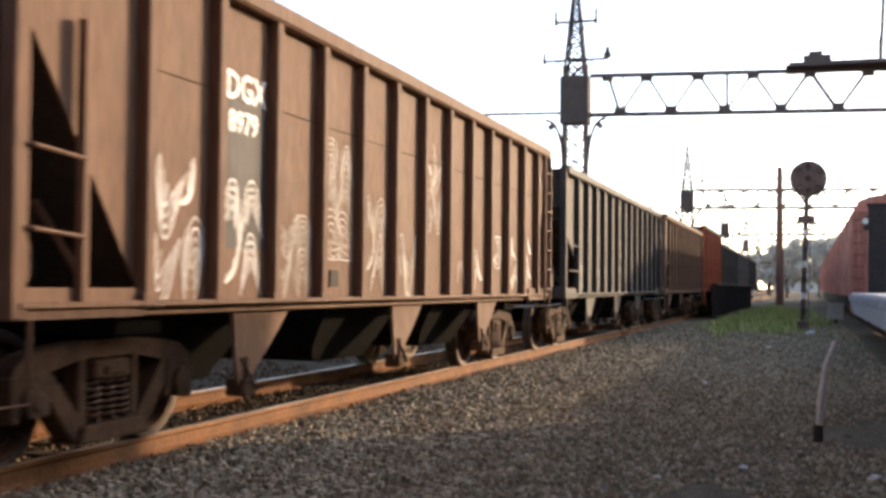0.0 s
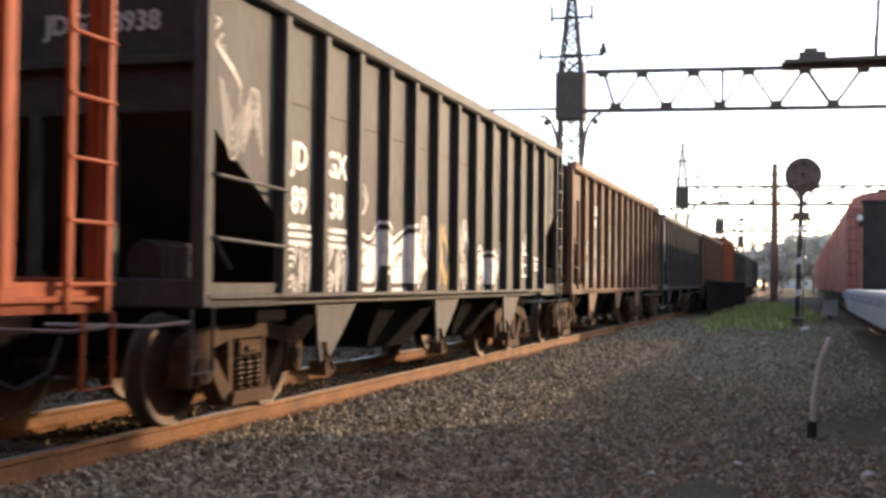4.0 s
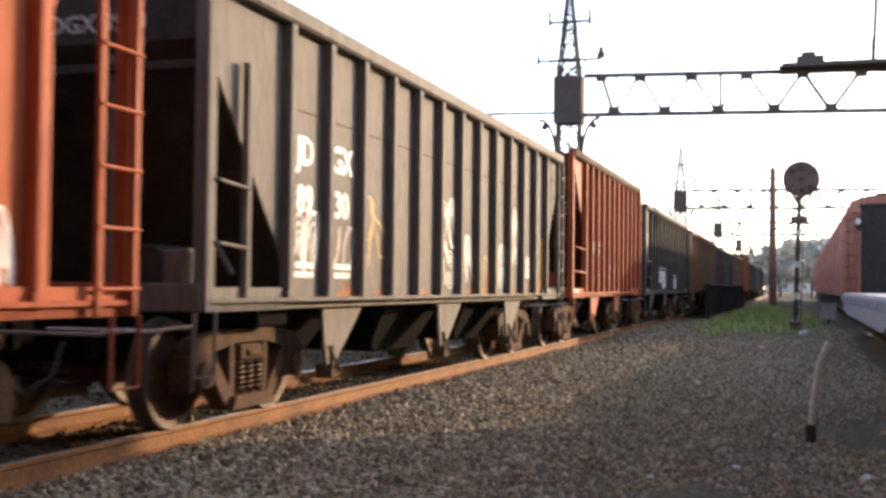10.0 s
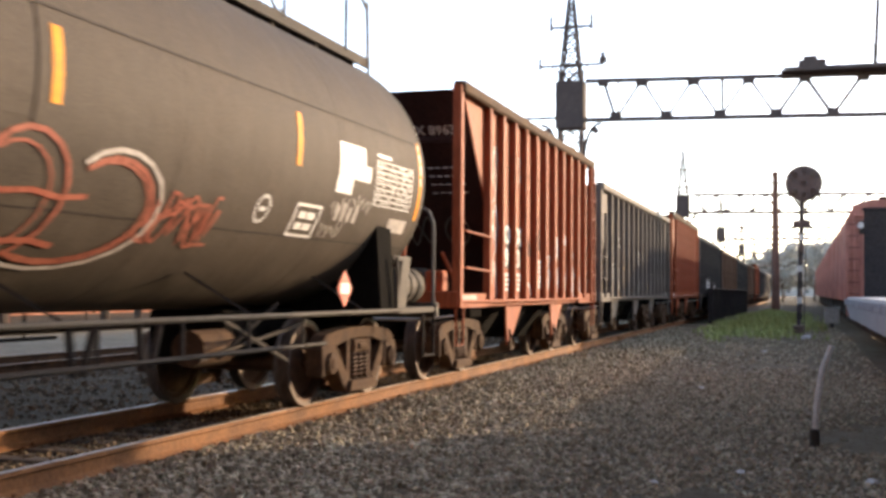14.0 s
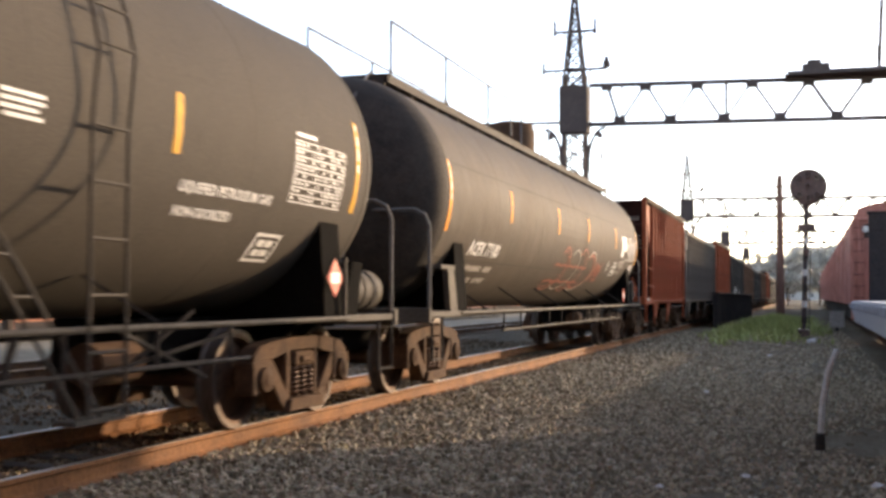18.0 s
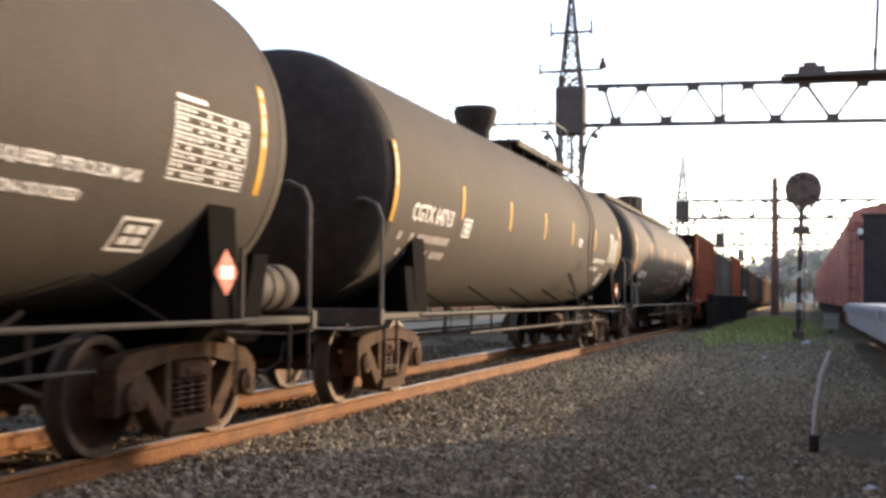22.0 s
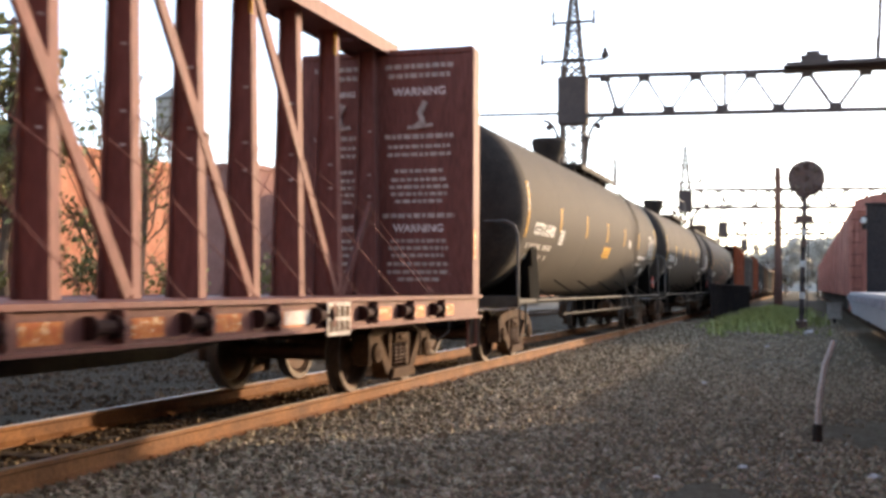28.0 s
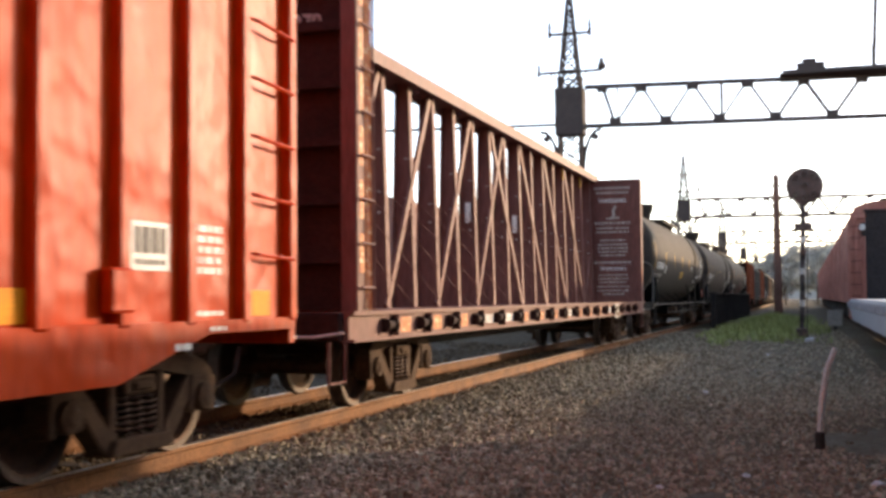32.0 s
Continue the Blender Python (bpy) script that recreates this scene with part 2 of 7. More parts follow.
def ground_material():
    """Dark cinder and grey crushed stone: stones by Voronoi, patches of dirt by noise."""
    m, n, l, b = nodes_of("cinder_and_gravel")
    tc = n.new("ShaderNodeTexCoord")
    v, nz, n2 = n.new("ShaderNodeTexVoronoi"), n.new("ShaderNodeTexNoise"), n.new("ShaderNodeTexNoise")
    v.inputs["Scale"].default_value = 30
    nz.inputs["Scale"].default_value, nz.inputs["Detail"].default_value = 0.55, 7
    n2.inputs["Scale"].default_value, n2.inputs["Detail"].default_value, n2.inputs["Roughness"].default_value = 11, 9, 0.75
    for q in (v, nz, n2):
        l.new(tc.outputs["Object"], q.inputs["Vector"])
    r = n.new("ShaderNodeValToRGB")
    r.color_ramp.elements[0].color, r.color_ramp.elements[1].color = (0.1, 0.082, 0.056, 1), (0.25, 0.214, 0.157, 1)
    l.new(v.outputs["Color"], r.inputs["Fac"])
    r2 = n.new("ShaderNodeValToRGB")
    r2.color_ramp.elements[0].position, r2.color_ramp.elements[1].position = 0.35, 0.62
    r2.color_ramp.elements[0].color, r2.color_ramp.elements[1].color = (0.082, 0.062, 0.04, 1), (0.19, 0.148, 0.098, 1)
    l.new(n2.outputs["Fac"], r2.inputs["Fac"])
    mx = n.new("ShaderNodeMix")
    mx.data_type = "RGBA"
    rm = n.new("ShaderNodeMapRange")
    rm.inputs["From Min"].default_value, rm.inputs["From Max"].default_value = 0.42, 0.6
    l.new(nz.outputs["Fac"], rm.inputs["Value"])
    l.new(rm.outputs["Result"], mx.inputs["Factor"])
    l.new(r.outputs["Color"], mx.inputs["A"])
    l.new(r2.outputs["Color"], mx.inputs["B"])
    sx, edge, soil = n.new("ShaderNodeSeparateXYZ"), n.new("ShaderNodeMapRange"), n.new("ShaderNodeMix")
    l.new(tc.outputs["Object"], sx.inputs[0])
    edge.inputs["From Min"].default_value, edge.inputs["From Max"].default_value = -6.9, -7.5     # brown cinder soil between the tracks
    l.new(sx.outputs["X"], edge.inputs["Value"])
    soil.data_type = "RGBA"
    soil.inputs["B"].default_value = (0.085, 0.066, 0.045, 1)
    fade = n.new("ShaderNodeMath")
    fade.operation, fade.inputs[1].default_value = "MULTIPLY", 0.8
    l.new(edge.outputs["Result"], fade.inputs[0])
    l.new(fade.outputs[0], soil.inputs["Factor"])
    l.new(mx.outputs["Result"], soil.inputs["A"])
    l.new(soil.outputs["Result"], b.inputs["Base Color"])
    b.inputs["Roughness"].default_value = 0.95
    b.inputs["Specular IOR Level"].default_value = 0.08
    ad = n.new("ShaderNodeMath")
    ad.operation = "SUBTRACT"
    l.new(v.outputs["Distance"], ad.inputs[0])
    l.new(n2.outputs["Fac"], ad.inputs[1])
    bp = n.new("ShaderNodeBump")
    bp.invert = True
    bp.inputs["Strength"].default_value, bp.inputs["Distance"].default_value = 1.0, 0.045
    l.new(ad.outputs[0], bp.inputs["Height"])
    l.new(bp.outputs[0], b.inputs["Normal"])
    return m


def stone_material(name, low, mid, high):
    m, n, l, b = nodes_of(name)
    g = n.new("ShaderNodeNewGeometry")
    r = n.new("ShaderNodeValToRGB")
    r.color_ramp.elements[0].color, r.color_ramp.elements[1].color = (*low, 1), (*high, 1)
    e = r.color_ramp.elements.new(0.55)
    e.color = (*mid, 1)
    l.new(g.outputs["Random Per Island"], r.inputs["Fac"])
    nz = n.new("ShaderNodeTexNoise")
    nz.inputs["Scale"].default_value = 60
    tc = n.new("ShaderNodeTexCoord")
    l.new(tc.outputs["Object"], nz.inputs["Vector"])
    mx = n.new("ShaderNodeMix")
    mx.data_type, mx.blend_type = "RGBA", "MULTIPLY"
    mx.inputs["Factor"].default_value = 0.5
    l.new(r.outputs["Color"], mx.inputs["A"])
    l.new(nz.outputs["Color"], mx.inputs["B"])
    l.new(mx.outputs["Result"], b.inputs["Base Color"])
    b.inputs["Roughness"].default_value = 0.9
    b.inputs["Specular IOR Level"].default_value = 0.1
    return m


M_GROUND = ground_material()
M_STONE = stone_material("crushed_stone", (0.185, 0.15, 0.1), (0.39, 0.325, 0.228), (0.66, 0.57, 0.415))
M_CINDER = stone_material("rusty_cinder_stone", (0.08, 0.056, 0.035), (0.16, 0.115, 0.074), (0.3, 0.23, 0.155))


# ---- mesh helpers ----
def mesh_of(name, bm, smooth=False):
    me = bpy.data.meshes.new(name)
    bmesh.ops.recalc_face_normals(bm, faces=bm.faces)
    bm.to_mesh(me)
    bm.free()
    if smooth:
        me.polygons.foreach_set("use_smooth", [True] * len(me.polygons))
        me.set_sharp_from_angle(angle=radians(35))
    return me


PRINTED = {"lettering", "stencil", "data_table", "graffiti", "stencil_frame", "warning_text", "warning_mark", "tag_print"}


def part(name, bm, material, parent, label="", at=None, smooth=False):
    """One mesh object under a thing or a part."""
    me = bm if isinstance(bm, bpy.types.Mesh) else mesh_of(name, bm, smooth)
    if not me.materials:
        me.materials.append(material)
    ob = new(name, me)
    ob.parent = parent
    if at is not None:
        ob.matrix_basis = at if isinstance(at, Matrix) else Matrix.Translation(at)
    if label:
        ob["label"] = label
    if name in PRINTED:
        ob["kind"] = "stuff"
    return ob


def thing(name, label, category, group="", at=(0, 0, 0), kind=""):
    ob = new(name)
    ob.empty_display_size = 0.2
    ob.matrix_basis = at if isinstance(at, Matrix) else Matrix.Translation(at)
    return tagged(ob, label, category, group, kind)


def solid(name, bm, material, label, category, group="", at=None, kind="", smooth=False):
    """A thing or piece of the setting that is one mesh."""
    ob = part(name, bm, material, None, "", at, smooth)
    return tagged(ob, label, category, group, kind)


def box(bm, x0, x1, y0, y1, z0, z1):
    v = [bm.verts.new(p) for p in ((x0, y0, z0), (x1, y0, z0), (x1, y1, z0), (x0, y1, z0), (x0, y0, z1), (x1, y0, z1), (x1, y1, z1), (x0, y1, z1))]
    for f in ((0, 3, 2, 1), (4, 5, 6, 7), (0, 1, 5, 4), (1, 2, 6, 5), (2, 3, 7, 6), (3, 0, 4, 7)):
        bm.faces.new([v[i] for i in f])
    return bm


def boxes(*spans, bevel=0.0):
    bm = bmesh.new()
    for s in spans:
        box(bm, *s)
    if bevel:
        bmesh.ops.bevel(bm, geom=list(bm.edges), offset=bevel, segments=1, affect="EDGES")
    return bm


def prism(bm, outline, lo, hi, axis="x"):
    """A polygon of (u, v) drawn out along an axis: x -> (u, v) = (y, z); y -> (x, z); z -> (x, y)."""
    put = {"x": lambda u, v, w: (w, u, v), "y": lambda u, v, w: (u, w, v), "z": lambda u, v, w: (u, v, w)}[axis]
    a = [bm.verts.new(put(u, v, lo)) for u, v in outline]
    b = [bm.verts.new(put(u, v, hi)) for u, v in outline]
    bm.faces.new(a)
    bm.faces.new(list(reversed(b)))
    for i in range(len(a)):
        j = (i + 1) % len(a)
        bm.faces.new((a[j], a[i], b[i], b[j]))
    return bm


def bar(bm, p, q, wide, deep=None, turn=0.0):
    """A straight bar of rectangular section from p to q."""
    p, q = Vector(p), Vector(q)
    d = q - p
    rot = d.to_track_quat("Z", "Y").to_matrix().to_4x4()
    m = Matrix.Translation((p + q) / 2) @ rot @ Matrix.Rotation(turn, 4, "Z") @ Matrix.Diagonal((wide, deep or wide, d.length, 1))
    bmesh.ops.create_cube(bm, size=1, matrix=m)
    return bm


def tube(bm, pts, r, n=6):
    """A round rod through points, in straight lengths with a shared ring at each point."""
    pts = [Vector(p) for p in pts]
    rings = []
    for i, p in enumerate(pts):
        d = (pts[min(i + 1, len(pts) - 1)] - pts[max(i - 1, 0)]).normalized()
        u = d.orthogonal().normalized() if i == 0 else (rings[-1][1] - d * rings[-1][1].dot(d)).normalized()
        w = d.cross(u)
        rings.append(([bm.verts.new(p + (u * math.cos(a) + w * math.sin(a)) * r) for a in (2 * math.pi * k / n for k in range(n))], u))
    for (a, _), (b, _) in zip(rings, rings[1:]):
        for k in range(n):
            bm.faces.new((a[k], a[(k + 1) % n], b[(k + 1) % n], b[k]))
    bm.faces.new(list(reversed(rings[0][0])))
    bm.faces.new(rings[-1][0])
    return bm


def lathe(bm, profile, n=32, axis="y", closed=True):
    """Turn (radius, height) about an axis; ends at radius 0 are closed with a point."""
    put = {"y": lambda r, h, c, s: (r * c, h, r * s), "x": lambda r, h, c, s: (h, r * c, r * s), "z": lambda r, h, c, s: (r * c, r * s, h)}[axis]
    rings = []
    for r, h in profile:
        if r < 1e-6:
            rings.append([bm.verts.new(put(0, h, 1, 0))])
        else:
            rings.append([bm.verts.new(put(r, h, math.cos(2 * math.pi * k / n), math.sin(2 * math.pi * k / n))) for k in range(n)])
    for a, b in zip(rings, rings[1:]):
        for k in range(n):
            j = (k + 1) % n
            if len(a) == 1 and len(b) > 1:
                bm.faces.new((a[0], b[k], b[j]))
            elif len(b) == 1 and len(a) > 1:
                bm.faces.new((a[k], b[0], a[j]))
            elif len(a) > 1:
                bm.faces.new((a[k], b[k], b[j], a[j]))
    return bm


def rod(p, q, r, n=6):
    return tube(bmesh.new(), (p, q), r, n)


def words(text, size, thick=0.004):
    """Letters as a flat mesh, centred, in the xy plane."""
    c = bpy.data.curves.new("letters", "FONT")
    c.body, c.size, c.extrude, c.align_x, c.align_y, c.resolution_u = text, size, thick, "CENTER", "CENTER", 2
    c.offset = size * 0.022
    ob = bpy.data.objects.new("letters", c)
    scene.collection.objects.link(ob)
    bpy.context.view_layer.update()
    me = bpy.data.meshes.new_from_object(ob.evaluated_get(bpy.context.evaluated_depsgraph_get()))
    bpy.data.objects.remove(ob)
    me.update()
    return me


SIDE = Matrix(((0, 0, 1, 0), (1, 0, 0, 0), (0, 1, 0, 0), (0, 0, 0, 1)))      # letters on a +x side, read from there
BACK = Matrix(((1, 0, 0, 0), (0, 0, -1, 0), (0, 1, 0, 0), (0, 0, 0, 1)))     # letters on a face that looks to -y

# ---- ground, tracks ----
TX = -5.81            # centre line of the train's track
GZ = -0.24            # level of the cinder path


def ground_height(x, y):
    """Low shoulders of ballast at the tracks, a faint unevenness between them."""
    z = GZ + 0.03 * noise.noise(Vector((x * 0.35, y * 0.35, 0))) + 0.012 * noise.noise(Vector((x * 1.7, y * 1.7, 3)))
    for cx in (TX, -12.85):
        z += 0.05 * max(0.0, 1 - max(0.0, abs(x - cx) - 1.3) / 0.9)
    return z


def make_ground():
    xs = sorted(set([-900, -400, -200, -100, -60, -40, -28, -22, -18] + [round(-16 + 0.5 * i, 2) for i in range(50)] + [12, 20, 40, 80, 200, 500, 900]))
    ys = sorted(set([-300, -80, -30, -10, -4] + [round(0.5 * i, 2) for i in range(0, 121)] + list(range(62, 130, 4)) + [140, 170, 220, 300, 500, 900, 2500]))
    bm = bmesh.new()
    grid = [[bm.verts.new((x, y, ground_height(x, y) if -30 < x < 20 and -5 < y < 140 else GZ)) for x in xs] for y in ys]
    for a, b in zip(grid, grid[1:]):
        for i in range(len(xs) - 1):
            bm.faces.new((a[i], a[i + 1], b[i + 1], b[i]))
    return solid("ground", bm, M_GROUND, "dark cinder and gravel ground of the railway yard", "ground", kind="structure", smooth=True)


def rail_profile(w=1.0):
    half = [(0.036, 0.0), (0.037, -0.03), (0.012, -0.045), (0.01, -0.13), (0.035, -0.145), (0.068, -0.165), (0.068, -0.175)]
    return [(-x, z) for x, z in reversed(half)] + half


RAILS = []


def make_rails():
    for i, x in enumerate((TX + 0.753, TX - 0.753, -12.1, -13.6, 3.75, 2.25)):
        bm = bmesh.new()
        prism(bm, [(x + u, v) for u, v in rail_profile()], -30, 420, "y")
        r = solid("rail", bm, M_RAIL if i < 2 else M_TRUCK, "rust-brown steel running rail on the ballast", "rail", "running rails", kind="structure")
        part("rail_head", boxes((x - 0.03, x + 0.03, -30, 420, 0.0, 0.004)), M_RAILTOP, r, "worn bright running surface")
        RAILS.append(r)
    for x in (TX + 0.753, TX - 0.753):                # bolted joint bars
        for y in (0.9, 33.0):
            o = solid("joint_bar", boxes((x + 0.013, x + 0.045, y - 0.55, y + 0.55, -0.145, -0.035), (x - 0.045, x - 0.013, y - 0.55, y + 0.55, -0.135, -0.05), bevel=0.006),
                      M_RAIL, "rusty bolted joint bar on the rail", "joint bar", "joint bars")
            for k in (-0.42, -0.25, -0.08, 0.08, 0.25, 0.42):
                part("bolt", boxes((x + 0.044, x + 0.065, y + k - 0.015, y + k + 0.015, -0.108, -0.078)), M_RAIL, o)


def put_stones(name, P, paint, label):
    quads = np.array([(0, 3, 2, 1), (4, 5, 6, 7), (0, 1, 5, 4), (1, 2, 6, 5), (2, 3, 7, 6), (3, 0, 4, 7)])
    me = bpy.data.meshes.new(name)
    me.from_pydata(np.concatenate(P).tolist(), [], (quads[None] + 8 * np.arange(len(P))[:, None, None]).reshape(-1, 4).tolist())
    solid(name, me, paint, label, "ballast", kind="stuff")


def make_stones():
    """Loose crushed stone, thickest along the ballast shoulder."""
    rng = np.random.default_rng(5)
    base = np.array([(-1, -1, -1), (1, -1, -1), (1, 1, -1), (-1, 1, -1), (-.7, -.8, .8), (.8, -.6, .9), (.6, .8, .7), (-.8, .6, 1)], float)
    P = []

    def strew(count, x0, x1, y0, y1, size, power=1.0, patchy=-1.0):
        u = rng.random(count) ** power
        y = y0 + (y1 - y0) * u
        x = x0 + (x1 - x0) * rng.random(count)
        for cx, cy in zip(x, y):
            s = size * rng.uniform(0.5, 1.35) * np.array((1, rng.uniform(0.6, 1.1), rng.uniform(0.6, 1.15)))
            a = rng.random() * 6.283
            if noise.noise((cx * 0.7, cy * 0.45, 8.0)) + 0.25 * noise.noise((cx * 3, cy * 2, 1.0)) < patchy:
                continue
            c, n = math.cos(a), math.sin(a)
            v = (base + rng.uniform(-.3, .3, (8, 3))) * s * 0.5
            v = np.stack((v[:, 0] * c - v[:, 1] * n, v[:, 0] * n + v[:, 1] * c, v[:, 2]), 1)
            if abs(cx - (TX + 0.753)) < 0.08 or abs(cx - (TX - 0.753)) < 0.08:
                continue
            P.append(v + (cx, cy, ground_height(cx, cy) + s[2] * 0.27))
    strew(15000, -4.98, -2.9, 5.5, 24, 0.05, 1.25)
    strew(4500, -3.1, -2.2, 5.8, 24, 0.042, 1.25, -0.2)
    strew(22000, -2.7, 1.4, 6.2, 21, 0.029, 1.3, -0.5)
    strew(2600, -2.7, 1.3, 6.2, 22, 0.045, 1.2, -0.1)
    strew(7000, -2.9, 1.4, 18, 50, 0.042, 1.0, -0.45)
    strew(4500, -4.98, -3.0, 22, 46, 0.06)
    strew(260, -3, 1.2, 7, 30, 0.05)
    put_stones("ballast_stones", P, M_STONE, "loose grey-brown crushed stone ballast beside the rails")
    P.clear()
    strew(7000, -6.5, -5.15, 5, 30, 0.045)
    strew(7500, -11.8, -6.7, 8, 36, 0.042, 1.1, -0.3)
    strew(700, -11.8, -6.7, 8, 36, 0.09, 1.1, 0.0)
    put_stones("cinder_stones", P, M_CINDER, "rust-brown cinder and stone between the rails")


make_ground()
make_rails()
make_stones()

# grey strip of a service road beyond the second track, with a low kerb
solid("pavement", boxes((-22.2, -14.6, -20, 200, -0.3, -0.19)), M_ROAD, "tan-grey compacted service road beside the tracks", "pavement", kind="structure")
kerb = solid("kerb", boxes((-22.6, -22.2, -20, 200, -0.3, 0.05), bevel=0.02), M_UNDER, "low dark timber edging of the service road", "kerb", kind="structure")


# ---- overhead-line gantries ----
def mast_top(Z, w):
    """Tapering latticed peak, cross-braced on every side."""
    bm = bmesh.new()
    ends = ((-1, -1), (1, -1), (1, 1), (-1, 1))
    at = lambda z, c: Vector((c[0], c[1], 0)) * (0.62 - 0.54 * (z - 14.4) / 5.9) + Vector((0, 0, Z(z)))
    levels = (14.4, 15.42, 16.35, 17.15, 17.85, 18.6, 19.3, 20.3)
    for c in ends:
        bar(bm, at(14.4, c), at(20.3, c), 0.13 * w)
    for z0, z1 in zip(levels, levels[1:]):
        for k in range(4):
            a, b = ends[k], ends[(k + 1) % 4]
            bar(bm, at(z0, a), at(z1, b), 0.07 * w)
            bar(bm, at(z0, b), at(z1, a), 0.07 * w)
            bar(bm, at(z1, a), at(z1, b), 0.08 * w)
    return bm


def gantry(y, right, near=True, x0=-13.8):
    g = thing("catenary_gantry", "dark weathered lattice steel catenary gantry across the tracks", "gantry", "catenary gantries", (x0, y, GZ))
    w = 1.0 if near else 1.5
    skew = 0.13
    Z = lambda z: z - GZ
    bm = bmesh.new()
    corners = ((-0.72, -0.4), (0.72, -0.4), (0.72, 0.4), (-0.72, 0.4))
    for x, y in corners:
        bar(bm, (x, y, 0), (x * 0.9, y, Z(15.0)), 0.17, 0.17)
    for i in range(14):
        z0, z1 = i * Z(15.0) / 14, (i + 1) * Z(15.0) / 14
        for y in (-0.4, 0.4):
            bar(bm, (-0.7, y, z0), (0.68, y, z1), 0.09 * w)
            bar(bm, (0.7, y, z0), (-0.68, y, z1), 0.09 * w)
        for x in (-0.7, 0.7):
            bar(bm, (x, -0.4 if i % 2 else 0.4, z0), (x, 0.4 if i % 2 else -0.4, z1), 0.07)
    part("mast", bm, M_LATTICE, g)
    part("mast_top", mast_top(Z, 0.9 if near else 1.15), M_LATTICE, g)
    part("finial", rod((0, 0, Z(20.2)), (0, 0, Z(21.0)), 0.05), M_LATTICE, g)
    part("equipment_box", boxes((-0.9, 0.9, -0.6, 0.6, Z(11.35), Z(14.35)), bevel=0.06), M_LATTICE, g, "dark boxed-in switch housing on the mast")
    for z, r in ((17.85, 1.28), (15.42, 2.0)):
        part("cross_arm", bar(bar(bmesh.new(), (-r, 0, Z(z)), (r, 0, Z(z)), 0.15 * w, 0.14 * w), (-r * 0.4, 0, Z(z - 0.5)), (r * 0.4, 0, Z(z - 0.5)), 0.07), M_LATTICE, g)
        for s in (-1, 1):
            pot = [(0, 0.0), (0.2, 0.05), (0.26, 0.2), (0.2, 0.42), (0.12, 0.5), (0.14, 0.72), (0, 0.75)] if z < 16 and s > 0 else [(0, -0.2), (0.12, -0.18), (0.07, 0.1), (0.12, 0.15), (0.06, 0.3), (0.1, 0.5), (0, 0.95 if z > 16 else 0.55)]
            part("insulator", lathe(bmesh.new(), pot, 10, "z"), M_LATTICE, g, at=(s * r, 0, Z(z)))
        for x in (-r * 0.55, r * 0.55):
            part("arm_stay", bar(bmesh.new(), (x, 0, Z(z)), (x * 0.5, 0, Z(z - 0.75)), 0.06), M_LATTICE, g)
        if z < 16:
            part("hanger", bar(bmesh.new(), (-r * 0.6, 0, Z(z)), (-r * 0.62, 0, Z(z - 0.9)), 0.07), M_LATTICE, g)
    # truss: two chords with posts and lacing
    L = right + 13.8
    at = lambda x, z, s=0.0: (x, x * skew + s, Z(z))
    for z, t in ((11.95, 0.32), (14.4, 0.3)):
        part("chord", bar(bmesh.new(), at(0.9, z), at(L, z), t * w, t * 0.8 * w), M_LATTICE, g)
    part("chord", bar(bmesh.new(), at(-14, 12.1), at(-0.9, 12.1), 0.16 * w, 0.16 * w), M_LATTICE, g)
    n = max(4, round((L - 2.8) / 1.62))
    uneven = (0.0, -0.03, -0.04, -0.16, -0.14, -0.17, -0.08, -0.07, 0.0, 0.01, 0.13)      # panels of unequal length
    node = lambda i: 1.18 + i * 1.6 + (uneven[i] if i < len(uneven) else 0.2)
    for i in range(n):
        x0, x1 = node(i) if i else 2.0, node(i + 1)
        up = i % 2
        part("lacing", bar(bmesh.new(), at(x0, 11.95 if up else 14.4), at(x1, 14.4 if up else 11.95), 0.19 * w if i in (0, 7, 8, 9, 10, 11) else 0.14 * w), M_LATTICE, g)
        part("gusset", boxes((x1 - 0.36, x1 + 0.36, x1 * skew - 0.16, x1 * skew + 0.16, Z(14.0 if up else 12.0), Z(14.42 if up else 12.42)), bevel=0.05), M_LATTICE, g)
        if i in (0, 4):
            part("post", bar(bmesh.new(), at(x1 + 0.15, 11.95), at(x1 + 0.15, 14.4), 0.17 * w if i else 0.09 * w), M_LATTICE, g)
    part("gusset", boxes((1.65, 2.3, 2.0 * skew - 0.16, 2.0 * skew + 0.16, Z(14.05), Z(14.42)), bevel=0.05), M_LATTICE, g)
    for s in (-1, 1):
        arc = [(s * (0.8 + 0.35 * (k / 6) ** 2 * 3.2), 0, Z(9.0 + 2.7 * math.sin(k / 6 * 1.57))) for k in range(7)]
        part("bracket", tube(bmesh.new(), arc, 0.1 * w), M_LATTICE, g)
        part("bracket_stay", bar(bmesh.new(), (s * 0.75, 0, Z(10.3)), (s * 1.25, 0, Z(11.3)), 0.09), M_LATTICE, g)
        part("pulley", lathe(bmesh.new(), [(0, -0.08), (0.2, -0.08), (0.2, 0.08), (0, 0.08)], 10, "y"), M_LATTICE, g, at=(s * 1.55, 0, Z(11.25)))
    if near:
        hut = part("switch_platform", boxes((12.6, L, 12.6 * skew - 0.9, L * skew + 0.9, Z(14.5), Z(14.62)), (12.8, L, 12.8 * skew - 0.5, L * skew + 0.5, Z(14.62), Z(14.85)), bevel=0.03), M_LATTICE, g, "dark platform with switchgear on the truss")
        part("switch_cabinet", boxes((13.6, 15.2, 1.2, 2.2, Z(14.8), Z(15.25)), (13.9, 14.7, 1.3, 2.1, Z(15.2), Z(15.5)), bevel=0.05), M_LATTICE, hut)
